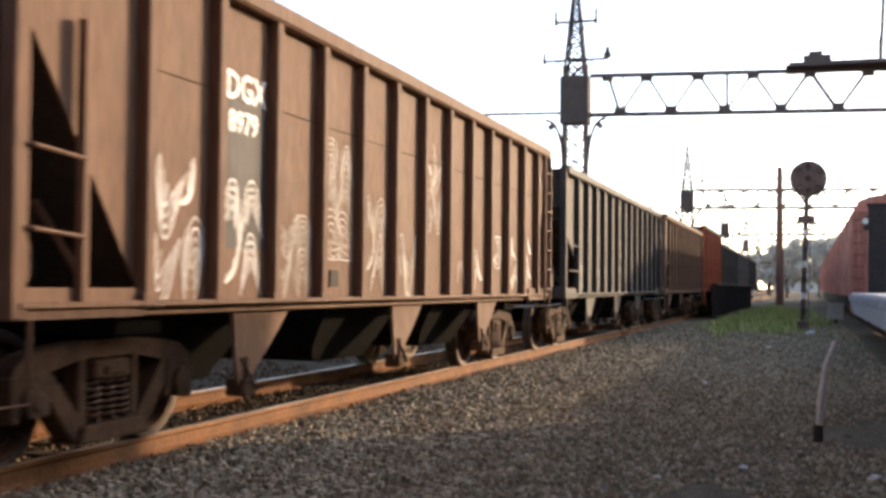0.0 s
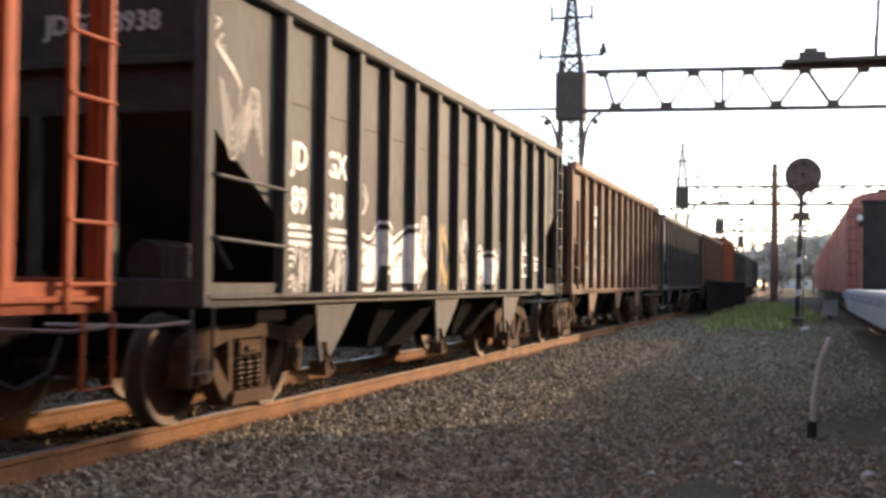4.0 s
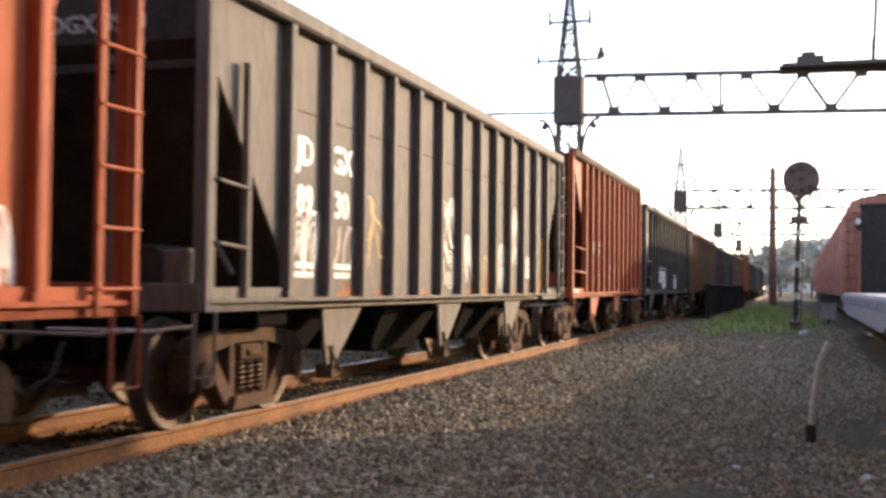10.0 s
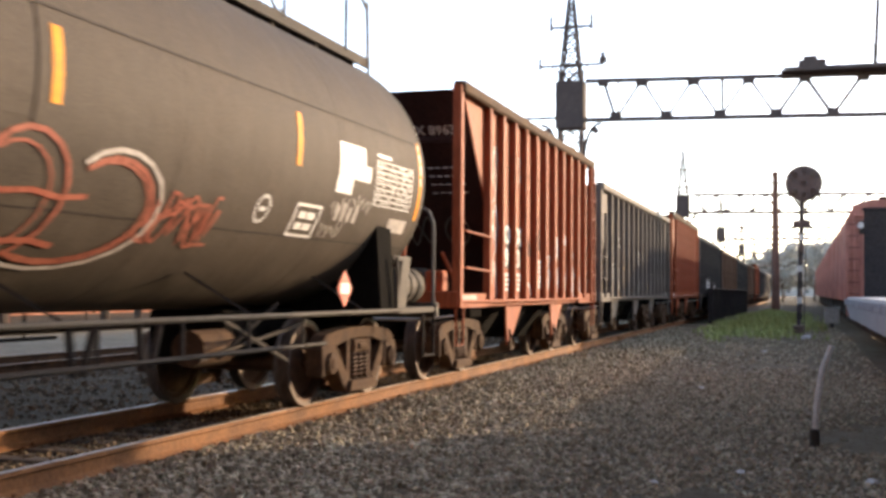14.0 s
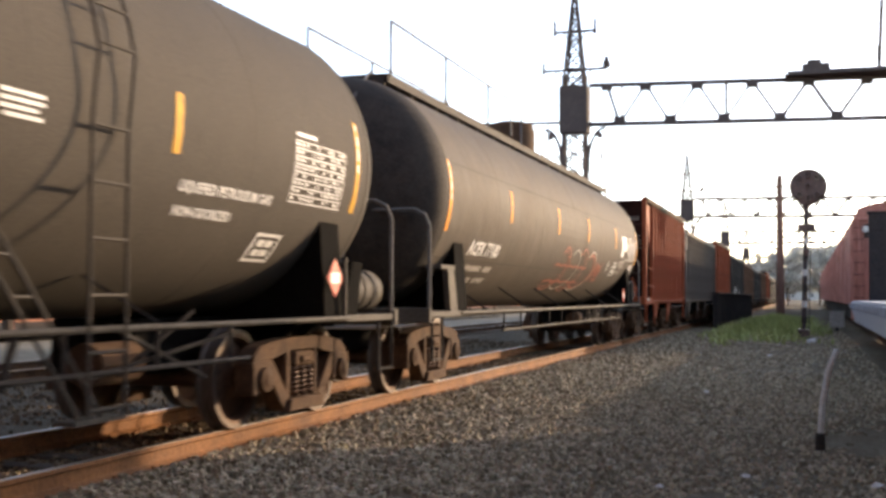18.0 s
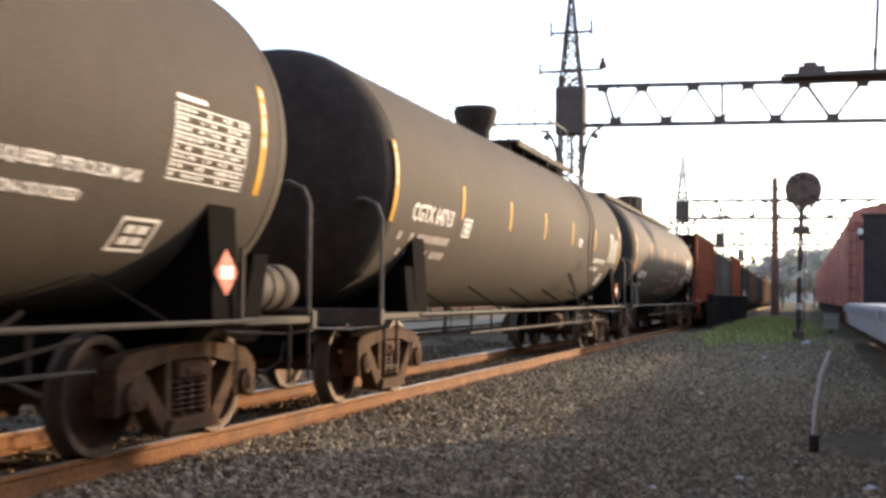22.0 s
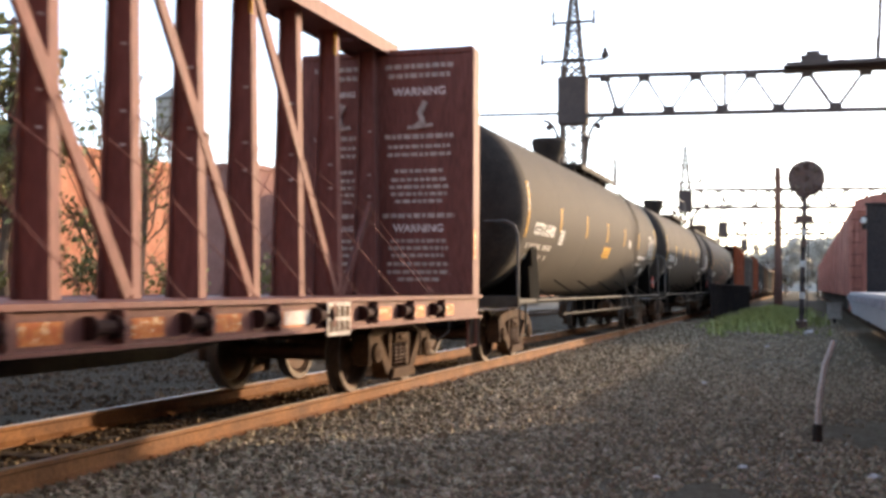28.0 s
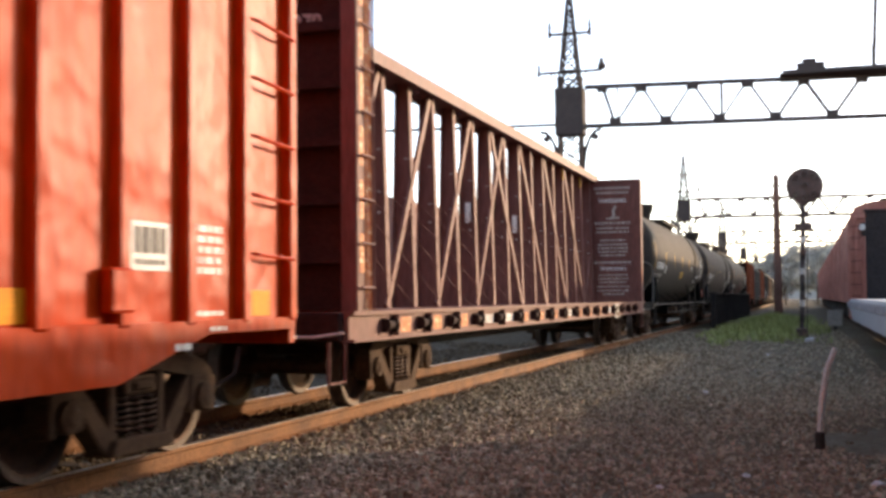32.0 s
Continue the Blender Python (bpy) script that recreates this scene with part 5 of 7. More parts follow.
def table_decal(car, y0, y1, z0, z1, seed):
    rng = random.Random(seed)
    spans, h = [], (z1 - z0) / 8
    for k in range(8):
        x = y0 + 0.03
        spans.append((y0, y1, z0 + h * k - 0.006, z0 + h * k + 0.006))
        while x < y1 - 0.05:
            w = min(rng.uniform(0.03, 0.06), y1 - x)
            spans.append((x, x + w, z0 + h * k + 0.024, z0 + h * (k + 1) - 0.018))
            x += w + rng.choice((0.028, 0.04, 0.13, 0.2))
    spans.append((y0 + 0.02, y0 + 0.45, z1 + 0.04, z1 + 0.075))
    spans += [(x, x + 0.012, z0, z1) for x in (y0, y0 + (y1 - y0) * 0.42, y0 + (y1 - y0) * 0.72, y1 - 0.012)]
    spans.append((y0, y1, z1 - 0.006, z1 + 0.004))
    me = flat(*[(a - (y0 + y1) / 2, b - (y0 + y1) / 2, c - (z0 + z1) / 2, d - (z0 + z1) / 2) for a, b, c, d in spans])
    decal(car, me, (y0 + y1) / 2, (z0 + z1) / 2, M_WHITE, "white stencilled test-data table", "data_table")


def frame_decal(car, y, z, w, h, seed, lines=2):
    t = 0.03
    spans = [(-w / 2, w / 2, h / 2 - t, h / 2), (-w / 2, w / 2, -h / 2, -h / 2 + t), (-w / 2, -w / 2 + t, -h / 2, h / 2), (w / 2 - t, w / 2, -h / 2, h / 2)]
    for k in range(lines):
        c = -h / 2 + h * (k + 1) / (lines + 1)
        spans += [(-w * 0.3, -w * 0.05, c - 0.035, c + 0.035), (0.0, w * 0.3, c - 0.035, c + 0.035)]
    decal(car, flat(*spans), y, z, M_WHITE, "white framed stencil square", "stencil_frame")


def tank_car(near, far, tan0, tan1, paint, label, title, dome, ladder, stripes, number, top_walk, head_rings=False):
    """near, far: ends of the end platforms; tan0, tan1: ends of the straight shell."""
    l, c = (far - near) / 2, (far + near) / 2
    t0, t1 = tan0 - c, tan1 - c
    car = thing("tank_car", label, "tank car", "freight train", (TX, c, 0))
    car["q"] = c
    TRAIN.append(car)
    n = 12
    part("tank_shell", lathe(bmesh.new(), [(TANK_R, t0 + (t1 - t0) * k / n) for k in range(n + 1)], 64, "y"), paint, car, "", (0, 0, TANK_Z), smooth=True)
    bulge = [(TANK_R * math.sin(radians(6 * k)) ** (1 if dome else 0.7), 0.72 * math.cos(radians(6 * k))) for k in range(1, 15)] + [(TANK_R, 0)]
    for e, t in ((-1, t0), (1, t1)):
        # domed cars: near head's shade put into its colour; plain car's heads are black
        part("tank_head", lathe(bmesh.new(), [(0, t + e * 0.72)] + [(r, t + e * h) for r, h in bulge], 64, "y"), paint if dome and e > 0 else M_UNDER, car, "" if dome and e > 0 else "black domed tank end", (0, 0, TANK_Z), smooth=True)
    for y in (t0 + 0.02, t1 - 0.02):
        part("weld_seam", lathe(bmesh.new(), [(TANK_R, y - 0.02), (TANK_R + 0.006, y - 0.01), (TANK_R + 0.006, y + 0.01), (TANK_R, y + 0.02)], 64, "y"), paint, car, "", (0, 0, TANK_Z))
    for y in np.linspace(t0 + 2.5, t1 - 2.5, 5):
        part("weld_seam", lathe(bmesh.new(), [(TANK_R, y - 0.012), (TANK_R + 0.003, y), (TANK_R, y + 0.012)], 64, "y"), paint, car, "", (0, 0, TANK_Z))
    # stub sills, saddles, end platforms
    for e in (-1, 1):
        # sill made wider and deeper to block low sun, underside shade in its colour
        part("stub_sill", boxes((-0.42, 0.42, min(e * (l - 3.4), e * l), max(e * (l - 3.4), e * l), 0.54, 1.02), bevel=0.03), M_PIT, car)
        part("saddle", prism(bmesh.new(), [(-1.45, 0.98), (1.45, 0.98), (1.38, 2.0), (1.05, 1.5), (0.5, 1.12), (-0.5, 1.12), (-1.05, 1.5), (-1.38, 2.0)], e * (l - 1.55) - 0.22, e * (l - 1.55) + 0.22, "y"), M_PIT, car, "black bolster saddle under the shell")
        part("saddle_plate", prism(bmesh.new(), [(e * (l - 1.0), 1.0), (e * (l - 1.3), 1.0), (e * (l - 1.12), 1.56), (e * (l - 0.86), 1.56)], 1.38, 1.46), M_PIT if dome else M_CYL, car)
        if not dome:
            part("saddle_pad", boxes((1.1, 1.42, e * (l - 1.0) - 0.3, e * (l - 1.0) + 0.3, 1.56, 1.62), bevel=0.01), M_CYL, car)
        part("end_platform", boxes((-1.5, 1.5, min(e * (l - 1.35), e * l), max(e * (l - 1.35), e * l), 0.96, 1.03), (-1.52, 1.52, e * l - 0.05, e * l + 0.05, 0.9, 1.08), bevel=0.01), M_CYL, car, "pale worn platform over the truck")
        hr = [(1.48, e * (l - 0.06), 1.05), (1.48, e * (l - 0.06), 2.06), (1.42, e * (l - 0.06), 2.2), (1.28, e * (l - 0.06), 2.27), (-1.28, e * (l - 0.06), 2.27), (-1.42, e * (l - 0.06), 2.2), (-1.48, e * (l - 0.06), 2.06), (-1.48, e * (l - 0.06), 1.05)]
        part("end_handrail", tube(bmesh.new(), hr, 0.024, 8), M_STEELDK, car)
        for s in (-1, 1):
            part("stirrup_step", tube(bmesh.new(), ((s * 1.5, e * (l - 0.1), 0.95), (s * 1.5, e * (l - 0.1), 0.45), (s * 1.5, e * (l - 0.5), 0.45), (s * 1.5, e * (l - 0.5), 0.95)), 0.018), M_UNDER, car)
    res = part("air_reservoir", lathe(bmesh.new(), [(0, -0.46), (0.13, -0.46), (0.22, -0.38), (0.22, 0.38), (0.13, 0.46), (0, 0.46)], 24, "y"), M_CYL, car, "pale cylindrical air reservoir", (1.15, l - 0.42, 1.28), smooth=True)
    for k in (-0.12, 0.12):
        part("strap", lathe(bmesh.new(), [(0.222, k - 0.02), (0.232, k - 0.02), (0.232, k + 0.02), (0.222, k + 0.02), (0.222, k - 0.02)], 20, "y"), M_UNDER, res)
    # hazard placard
    bm = bmesh.new()
    prism(bm, [(l - 1.5, 1.59), (l - 1.32, 1.77), (l - 1.5, 1.95), (l - 1.68, 1.77)], 1.52, 1.53)
    d = part("placard", bm, M_DIAMOND, car, "red diamond hazard placard", (0, -0.22 if dome else -1.5, -0.38 if dome else -0.53))
    part("placard_band", boxes((1.531, 1.533, l - 1.6, l - 1.4, 1.72, 1.82)), M_WHITE, d)
    part("placard_post", boxes((1.48, 1.51, l - 1.42, l - 1.38, 1.0, 1.6)), M_UNDER, car)
    # running boards with rails, braces from the shell
    for s in (-1, 1):
        part("side_rail", rod((s * 1.5, -l + 1.3, 1.0), (s * 1.5, l - 1.3, 1.0), 0.024, 8), M_CYL, car)
        part("lower_rail", rod((s * 1.5, -l + 3.4, 0.72), (s * 1.5, l - 3.4, 0.72), 0.02, 6), M_UNDER, car)
        for y in np.arange(-l + 3.5, l - 3.4, 1.05):
            part("rail_post", rod((s * 1.5, y, 0.7), (s * 1.5, y, 1.0), 0.016, 5), M_UNDER, car)
        for y in np.arange(-l + 2.6, l - 2.4, 2.55):
            part("brace", bar(bmesh.new(), (s * 0.98, y, 1.36), (s * 1.4, y + 0.35, 1.02), 0.045, 0.02), M_UNDER, car)
    part("brake_pipe", rod((-0.5, -l + 1.5, 0.86), (-0.5, l - 1.5, 0.86), 0.03), M_UNDER, car)
    part("brake_cylinder", lathe(bmesh.new(), [(0, -0.3), (0.17, -0.3), (0.17, 0.3), (0, 0.3)], 14, "y"), M_TRUCK, car, at=(0.5, l - 3.9, 0.68))
    part("brake_lever_rack", bar(bar(bar(bmesh.new(), (0.9, l - 4.7, 0.62), (1.1, l - 3.0, 0.9), 0.03), (1.0, l - 4.6, 1.0), (1.1, l - 3.4, 0.55), 0.03), (0.8, l - 4.2, 0.6), (1.1, l - 3.6, 1.1), 0.03), M_UNDER, car)
    for y in (l - 7.1, l - 6.3):
        part("hanger", bar(bar(bmesh.new(), (1.4, y - 0.12, 0.98), (1.4, y - 0.06, 0.66), 0.04), (1.4, y + 0.16, 0.98), (1.4, y + 0.04, 0.66), 0.04), M_UNDER, car)
    # ladder up the side
    if ladder is not None:
        y = ladder - c
        for s in (-1, 1):
            for d in (0.0, 0.22):
                part("step_stay", rod((s * 1.3, y - 1.05 + d, 1.7), (s * 1.57, y - 0.3 + d, 0.46), 0.015, 6), M_CYL, car, "pale stay of the side step")
            part("side_step", boxes((s * 1.5 - 0.08, s * 1.5 + 0.08, y - 0.36, y + 0.2, 0.42, 0.45)), M_CYL, car)
            for j in range(4):
                part("rung", rod((s * (1.35 + 0.05 * j), y - 0.91 + 0.15 * j, 1.46 - 0.25 * j), (s * (1.35 + 0.05 * j), y - 0.69 + 0.15 * j, 1.46 - 0.25 * j), 0.011, 5), M_CYL, car)
            for dy in (-0.2, 0.2):
                arc = [(s * 1.56, y + dy, 0.42), (s * 1.56, y + dy, 2.3)] + [(s * (TANK_R + 0.1) * math.cos(a), y + dy, TANK_Z + (TANK_R + 0.1) * math.sin(a)) for a in (radians(8 * k) for k in range(1, 9))]
                part("ladder_rail", tube(bmesh.new(), arc, 0.014, 6), M_TANK, car)
            for z in np.arange(0.5, 2.5, 0.36):
                part("rung", rod((s * 1.56, y - 0.2, z), (s * 1.56, y + 0.2, z), 0.014, 5), M_TANK, car)
            for k in range(1, 8):
                a = radians(9.5 * k)
                p = (s * (TANK_R + 0.1) * math.cos(a), TANK_Z + (TANK_R + 0.1) * math.sin(a))
                part("rung", rod((p[0], y - 0.2 - (0.12 if k % 3 == 0 else 0), p[1]), (p[0], y + 0.2, p[1]), 0.012, 5), M_TANK, car)
    # top fittings and walkway
    if dome:
        part("dome_housing", lathe(bmesh.new(), [(0, 3.9), (0.26, 3.9), (0.28, 4.3), (0.36, 4.42), (0.4, 4.6), (0.42, 4.66), (0.38, 4.74), (0, 4.76)], 24, "z"), M_UNDER, car, "dark bowl-shaped valve housing on top", smooth=True)
    w0, w1 = top_walk
    ww = 0.7 if dome else 0.6
    rise = 0.06 if dome else 0.0
    wk = part("top_walkway", boxes((-ww + 0.01, ww - 0.01, w0, w1, 4.1 + rise, 4.14 + rise), (ww - 0.04, ww, w0, w1, 4.02 + rise, 4.14 + rise), (-ww, -ww + 0.04, w0, w1, 4.02 + rise, 4.14 + rise)), M_UNDER, car, "dark steel walkway on top of the shell")
    for y in np.arange(w0, w1 + 0.01, 1.1):
        part("walkway_bracket", boxes((-0.55, 0.55, y - 0.03, y + 0.03, 3.84, 4.1 + rise)), M_UNDER, wk)
    for s in (-1, 1):
        ys = list(np.linspace(w0 + 0.1, w1 - 0.1, 5 if dome else 8))
        for k, y in enumerate(ys):
            part("handrail_post", rod((s * ww, y, 4.1), (s * ww, y, 4.97 if dome else 4.85), 0.02, 5), M_STEELDK, wk)
        if dome:
            part("handrail", tube(bmesh.new(), ((s * ww, w0 + 0.1, 4.95), (s * ww, w1 - 0.9, 5.0), (s * ww, w1 - 0.6, 4.9), (s * ww, w1 - 0.5, 4.2)), 0.02, 6), M_STEELDK, wk)
            part("end_hoop", tube(bmesh.new(), ((s * ww, w1 - 0.22, 4.1), (s * ww, w1 - 0.22, 4.84), (s * ww, w1 - 0.02, 4.84), (s * ww, w1 - 0.02, 4.1)), 0.024, 6), M_STEELDK, wk)
        else:
            part("handrail", tube(bmesh.new(), ((s * 0.6, w0 + 0.1, 4.85), (s * 0.6, -1.6, 4.85), (s * 0.6, -1.5, 4.2)), 0.018, 6), M_STEELDK, wk)
            part("handrail", tube(bmesh.new(), ((s * 0.6, w1 - 0.8, 4.1), (s * 0.6, w1 - 0.8, 5.02), (s * 0.6, w1 - 0.65, 5.05), (s * 0.6, w1 - 0.12, 4.75), (s * 0.6, w1 - 0.05, 3.95)), 0.022, 6), M_STEELDK, wk)
    if not dome:
        part("valve_housing", lathe(bmesh.new(), [(0, 4.0), (0.5, 4.0), (0.5, 4.6), (0.46, 4.74), (0.3, 4.8), (0, 4.82)], 20, "z"), M_TRUCK, car, "rust-brown valve housing on top of the shell", (0, 0.8, 0), smooth=True)
        # ladder up the near head
        for x in (-0.02, 0.42):
            part("head_ladder_rail", tube(bmesh.new(), ((x, -l + 0.12, 1.05), (x, t0 - 0.84, 1.9), (x, t0 - 0.8, 2.9), (x, t0 - 0.45, 3.75), (x, t0 + 0.05, 4.12)), 0.018, 6), M_STEELDK, car)
        for z in np.arange(1.3, 3.6, 0.34):
            part("rung", rod((-0.02, t0 - 0.84, z), (0.42, t0 - 0.84, z), 0.012, 5), M_STEELDK, car)
        for z in (2.93, 1.72):
            n = max(1, int((t1 - t0) / 1.5))
            decal(car, flat(*[(-8.2 + 16.4 * k / n, -8.2 + 16.4 * (k + 1) / n, -0.008, 0.008) for k in range(n)]), (t0 + t1) / 2, z, M_UNDER, "long seam along the shell", "long_seam")
    if dome:                      # number and data lines on the near head
        for text, x, z, size in ((number, -0.35, 3.42, 0.2), ("", -0.55, 3.16, 0), ("", -0.5, 3.04, 0), ("", -0.3, 2.92, 0), ("", -0.6, 2.8, 0), ("", -0.45, 2.68, 0)):
            if text:
                me = words(text, size, 0.002)
            else:
                rng = random.Random(int(z * 100))
                u, spans = -0.34, []
                while u < 0.3:
                    d = rng.uniform(0.04, 0.11)
                    spans.append((u, u + d, -0.022, 0.022))
                    u += d + rng.choice((0.02, 0.03, 0.07))
                me = flat(*spans)
            for v in me.vertices:
                px, pz = v.co.x + x, v.co.y + z
                v.co = (px, t0 - 0.72 * math.sqrt(max(0.0, 1 - (px * px + (pz - TANK_Z) ** 2) / TANK_R ** 2)) - 0.008 - v.co.z, pz)
            part("lettering" if text else "stencil", me, M_PALE, car, "pale stencil on the black tank end")
    # markings
    for q in stripes:
        ends = abs(q - c) > 7.6
        z, tall = (2.5, 0.46) if ends else ((2.46, 0.22) if dome else (2.58, 0.24))
        decal(car, flat((-0.05, 0.05, -tall, tall)), q - c, z, M_YELLOW if dome else M_AMBER, "yellow reflective strip" if dome else "orange reflective strip", "reflective_strip")
        if ends:
            decal(car, flat((-0.012, 0.02, -0.05, tall * 0.95)), q - c + 0.006, z, M_WHITE, "white worn streak on the strip", "reflective_strip")
    table_decal(car, t1 - (1.75 if dome else 1.52), t1 - (0.63 if dome else 0.36), 2.05 if dome else 2.13, 2.6, 5)
    if title:
        decal(car, words("LIQUEFIED PETROLEUM GAS", 0.118, 0.002), t1 - 2.8, 2.03, M_WHITE, "white stencilled cargo name", "lettering")
        decal(car, words("NON-ODORIZED", 0.112, 0.002), t1 - 3.08, 1.85, M_WHITE, "white stencilled cargo note", "lettering")
    if dome:
        frame_decal(car, t1 - 1.8, 1.64, 0.48, 0.3, 3)
        frame_decal(car, t0 + 2.9, 2.14, 0.36, 0.26, 4)
    decal(car, words(number, 0.29, 0.002), t0 + (1.4 if dome else 2.2), 2.2 if dome else 1.88, M_WHITE, "white stencilled car number", "lettering")
    for k, (w, z) in enumerate(((1.9, 1.92 if dome else 1.62), (1.7, 1.74 if dome else 1.46))):
        table = [(x, x + 0.1, -0.05, 0.05) for x in np.arange(-w / 2, w / 2, 0.14) if random.random() < 0.85]
        decal(car, flat(*table), t0 + (1.3 if dome else 2.1) + 0.1 * k, z, M_PALE, "small faded stencil line", "stencil")
    if dome:
        decal(car, flat((-0.2, 0.2, 0.0, 0.025), (-0.2, 0.2, 0.045, 0.07), (-0.2, 0.15, -0.045, -0.02), (-0.15, 0.2, -0.09, -0.065)), t1 - 5.4, 2.33, M_WHITE, "small white stencil", "stencil")
    coupler(car, l - 0.05)
    for s in (-1, 1):
        running_gear(car, s * (l - 1.45))
    return car, c, l, t0, t1


car, c, l, t0, t1 = tank_car(-63.8, -45.9, -63.1, -46.5, M_TANKB, "brown-grey tank car with red graffiti and full-length top walkway", False, False, None,
                             (-63.0, -59.88, -56.39, -53.43, -49.95, -46.6), "ACFX 77180", (-8.0, 8.95))
def shell_stroke(pts, width, paint, label):
    """Sprayed line on the shell through (y, arc) points, finely stepped so that it follows the curve."""
    fine = []
    for (a, b), (p, q) in zip(pts, pts[1:]):
        fine += [(a + (p - a) * k / 3, b + (q - b) * k / 3) for k in range(3)]
    me = bmesh.new()
    stroke(me, fine + [pts[-1]], width, 0)
    for v in me.verts:
        v.co = (v.co.y, v.co.z, 0)
    part("graffiti", wrapped(mesh_of("graffiti", me), TANK_R, TANK_Z, 0, 0.012), paint, car, label)


for y0, wide, high, paint in ((-1.0, 1.0, 0.42, M_PINK), (-0.1, 1.1, 0.4, M_PALE), (0.7, 1.0, 0.45, M_PINK), (1.5, 1.3, 0.42, M_PALE), (1.6, 1.1, 0.36, M_PINK)):
    shell_stroke([(y0 + wide * (0.5 + 0.55 * math.cos(a) + 0.08 * a), -0.88 + high * math.sin(a) + 0.04 * a) for a in (0.35 * k - 2.4 for k in range(15))], 0.038, paint, "looping red and white spray letter on the shell")
for y0, wide, high, paint in ((-0.95, 0.8, 0.34, M_PINK), (0.75, 0.8, 0.36, M_PINK), (1.6, 1.05, 0.33, M_PINK), (-0.5, 0.6, 0.25, M_PINK)):
    shell_stroke([(y0 + wide * (0.5 + 0.55 * math.cos(a) + 0.08 * a), -0.88 + high * math.sin(a) + 0.04 * a) for a in (0.35 * k - 2.2 for k in range(14))], 0.022, paint, "thin inner line of a spray letter")
shell_stroke([(-1.1 + 0.28 * k, -0.78 + 0.03 * (k % 2)) for k in range(12)], 0.04, M_PINK, "red sprayed bar across the letters")
shell_stroke([(-1.2 + 0.26 * k, -1.15 + 0.02 * (k % 3)) for k in range(13)], 0.05, M_PINK, "red sprayed bar under the letters")
rng = random.Random(77)
for n in range(4):
    shell_stroke([(2.75 + 0.1 * k + rng.uniform(-0.05, 0.05), -0.85 + rng.uniform(-0.24, 0.24)) for k in range(11)], 0.03, M_PINK, "scratchy red spray tag on the shell")
frame_decal(car, -49.5 - c, 1.87, 0.56, 0.34, 6)
decal(car, flat(*[(0.12 * math.cos(a) - 0.015, 0.12 * math.cos(a) + 0.015, 0.12 * math.sin(a) - 0.015, 0.12 * math.sin(a) + 0.015) for a in (0.35 * k for k in range(18))], (-0.06, 0.06, -0.02, 0.02)), -50.42 - c, 1.92, M_WHITE, "round white stencil", "stencil")
decal(car, flat((-0.42, 0.26, 0.1, 0.28), (-0.42, 0.42, -0.06, 0.1), (-0.44, -0.04, -0.22, -0.06)), t1 - 2.1, 2.4, M_WHITE, "white worn paint patch", "repaint_patch")
decal(car, flat((-0.28, 0.28, -0.08, 0.08)), t1 - 0.6, 1.95, M_PALE, "small pale stencil plate", "stencil")
decal(car, flat((-1.4, 1.4, -0.33, 0.33)), -55.0 - c, 2.56, M_TANKB, "raised patch plate on the shell", "patch_plate", 0.002)
# shadow gap along the plate's edge, drawn as a black strip
decal(car, flat((-0.012, 0.012, -0.36, 0.36)), -53.62 - c, 2.56, M_PIT, "", "plate_edge", 0.004)
for k in range(4):
    decal(car, flat((-0.1 + k * 0.16, -0.02 + k * 0.16, -0.09, 0.07 + 0.03 * (k % 2))), t1 - 2.3, 2.0, M_PALE, "", "stencil")
for k, (y0, dz) in enumerate(((t1 - 2.55, 0.0), (t1 - 2.05, 0.05), (t1 - 2.6, -0.26))):
    me = bmesh.new()
    rng = random.Random(440 + k)
    stroke(me, [(y0 + 0.5 * j / 11, dz - 0.5 + 0.09 * math.sin(j * 2.3 + k) + rng.uniform(-0.04, 0.04)) for j in range(12)], 0.022, 0)
    for v in me.verts:
        v.co = (v.co.y, v.co.z, 0)
    part("graffiti", wrapped(mesh_of("graffiti", me), TANK_R, TANK_Z, 0), M_PALE, car, "thin pale handwriting on the shell")
car["label"] = "brown-grey tank car with red graffiti and full-length top walkway"
tank_car(-82.72, -65.0, -82.25, -65.85, M_TANK, "dusty dark grey pressurised gas tank car with yellow strips", True, True, -70.45,
         (-82.3, -79.68, -77.09, -74.6, -72.1, -69.55, -66.15), "CGTX 64713", (0.5, 5.85))
car, c, l, t0, t1 = tank_car(-102.55, -84.5, -101.95, -85.25, M_TANK, "dusty dark grey pressurised gas tank car with yellow tag", True, True, -89.9,
         (-101.9, -99.3, -96.68, -94.12, -91.55, -89.1, -85.6), "CGTX 65400", (0.5, 5.75))
decal(car, flat((-0.44, 0.44, -0.13, 0.13)), -93.85 - c, 2.02, M_YELLOW, "yellow worn warning tag", "warning_tag")
decal(car, flat((-0.36, -0.2, -0.07, -0.045), (-0.17, 0.02, -0.07, -0.045), (0.05, 0.3, -0.07, -0.045), (-0.3, -0.12, 0.01, 0.03), (-0.09, 0.08, 0.01, 0.03), (0.12, 0.3, 0.01, 0.03), (-0.43, 0.43, 0.117, 0.125), (-0.43, 0.43, -0.125, -0.117)), -93.85 - c + 0.004, 2.02, M_TRUCK, "", "tag_print")


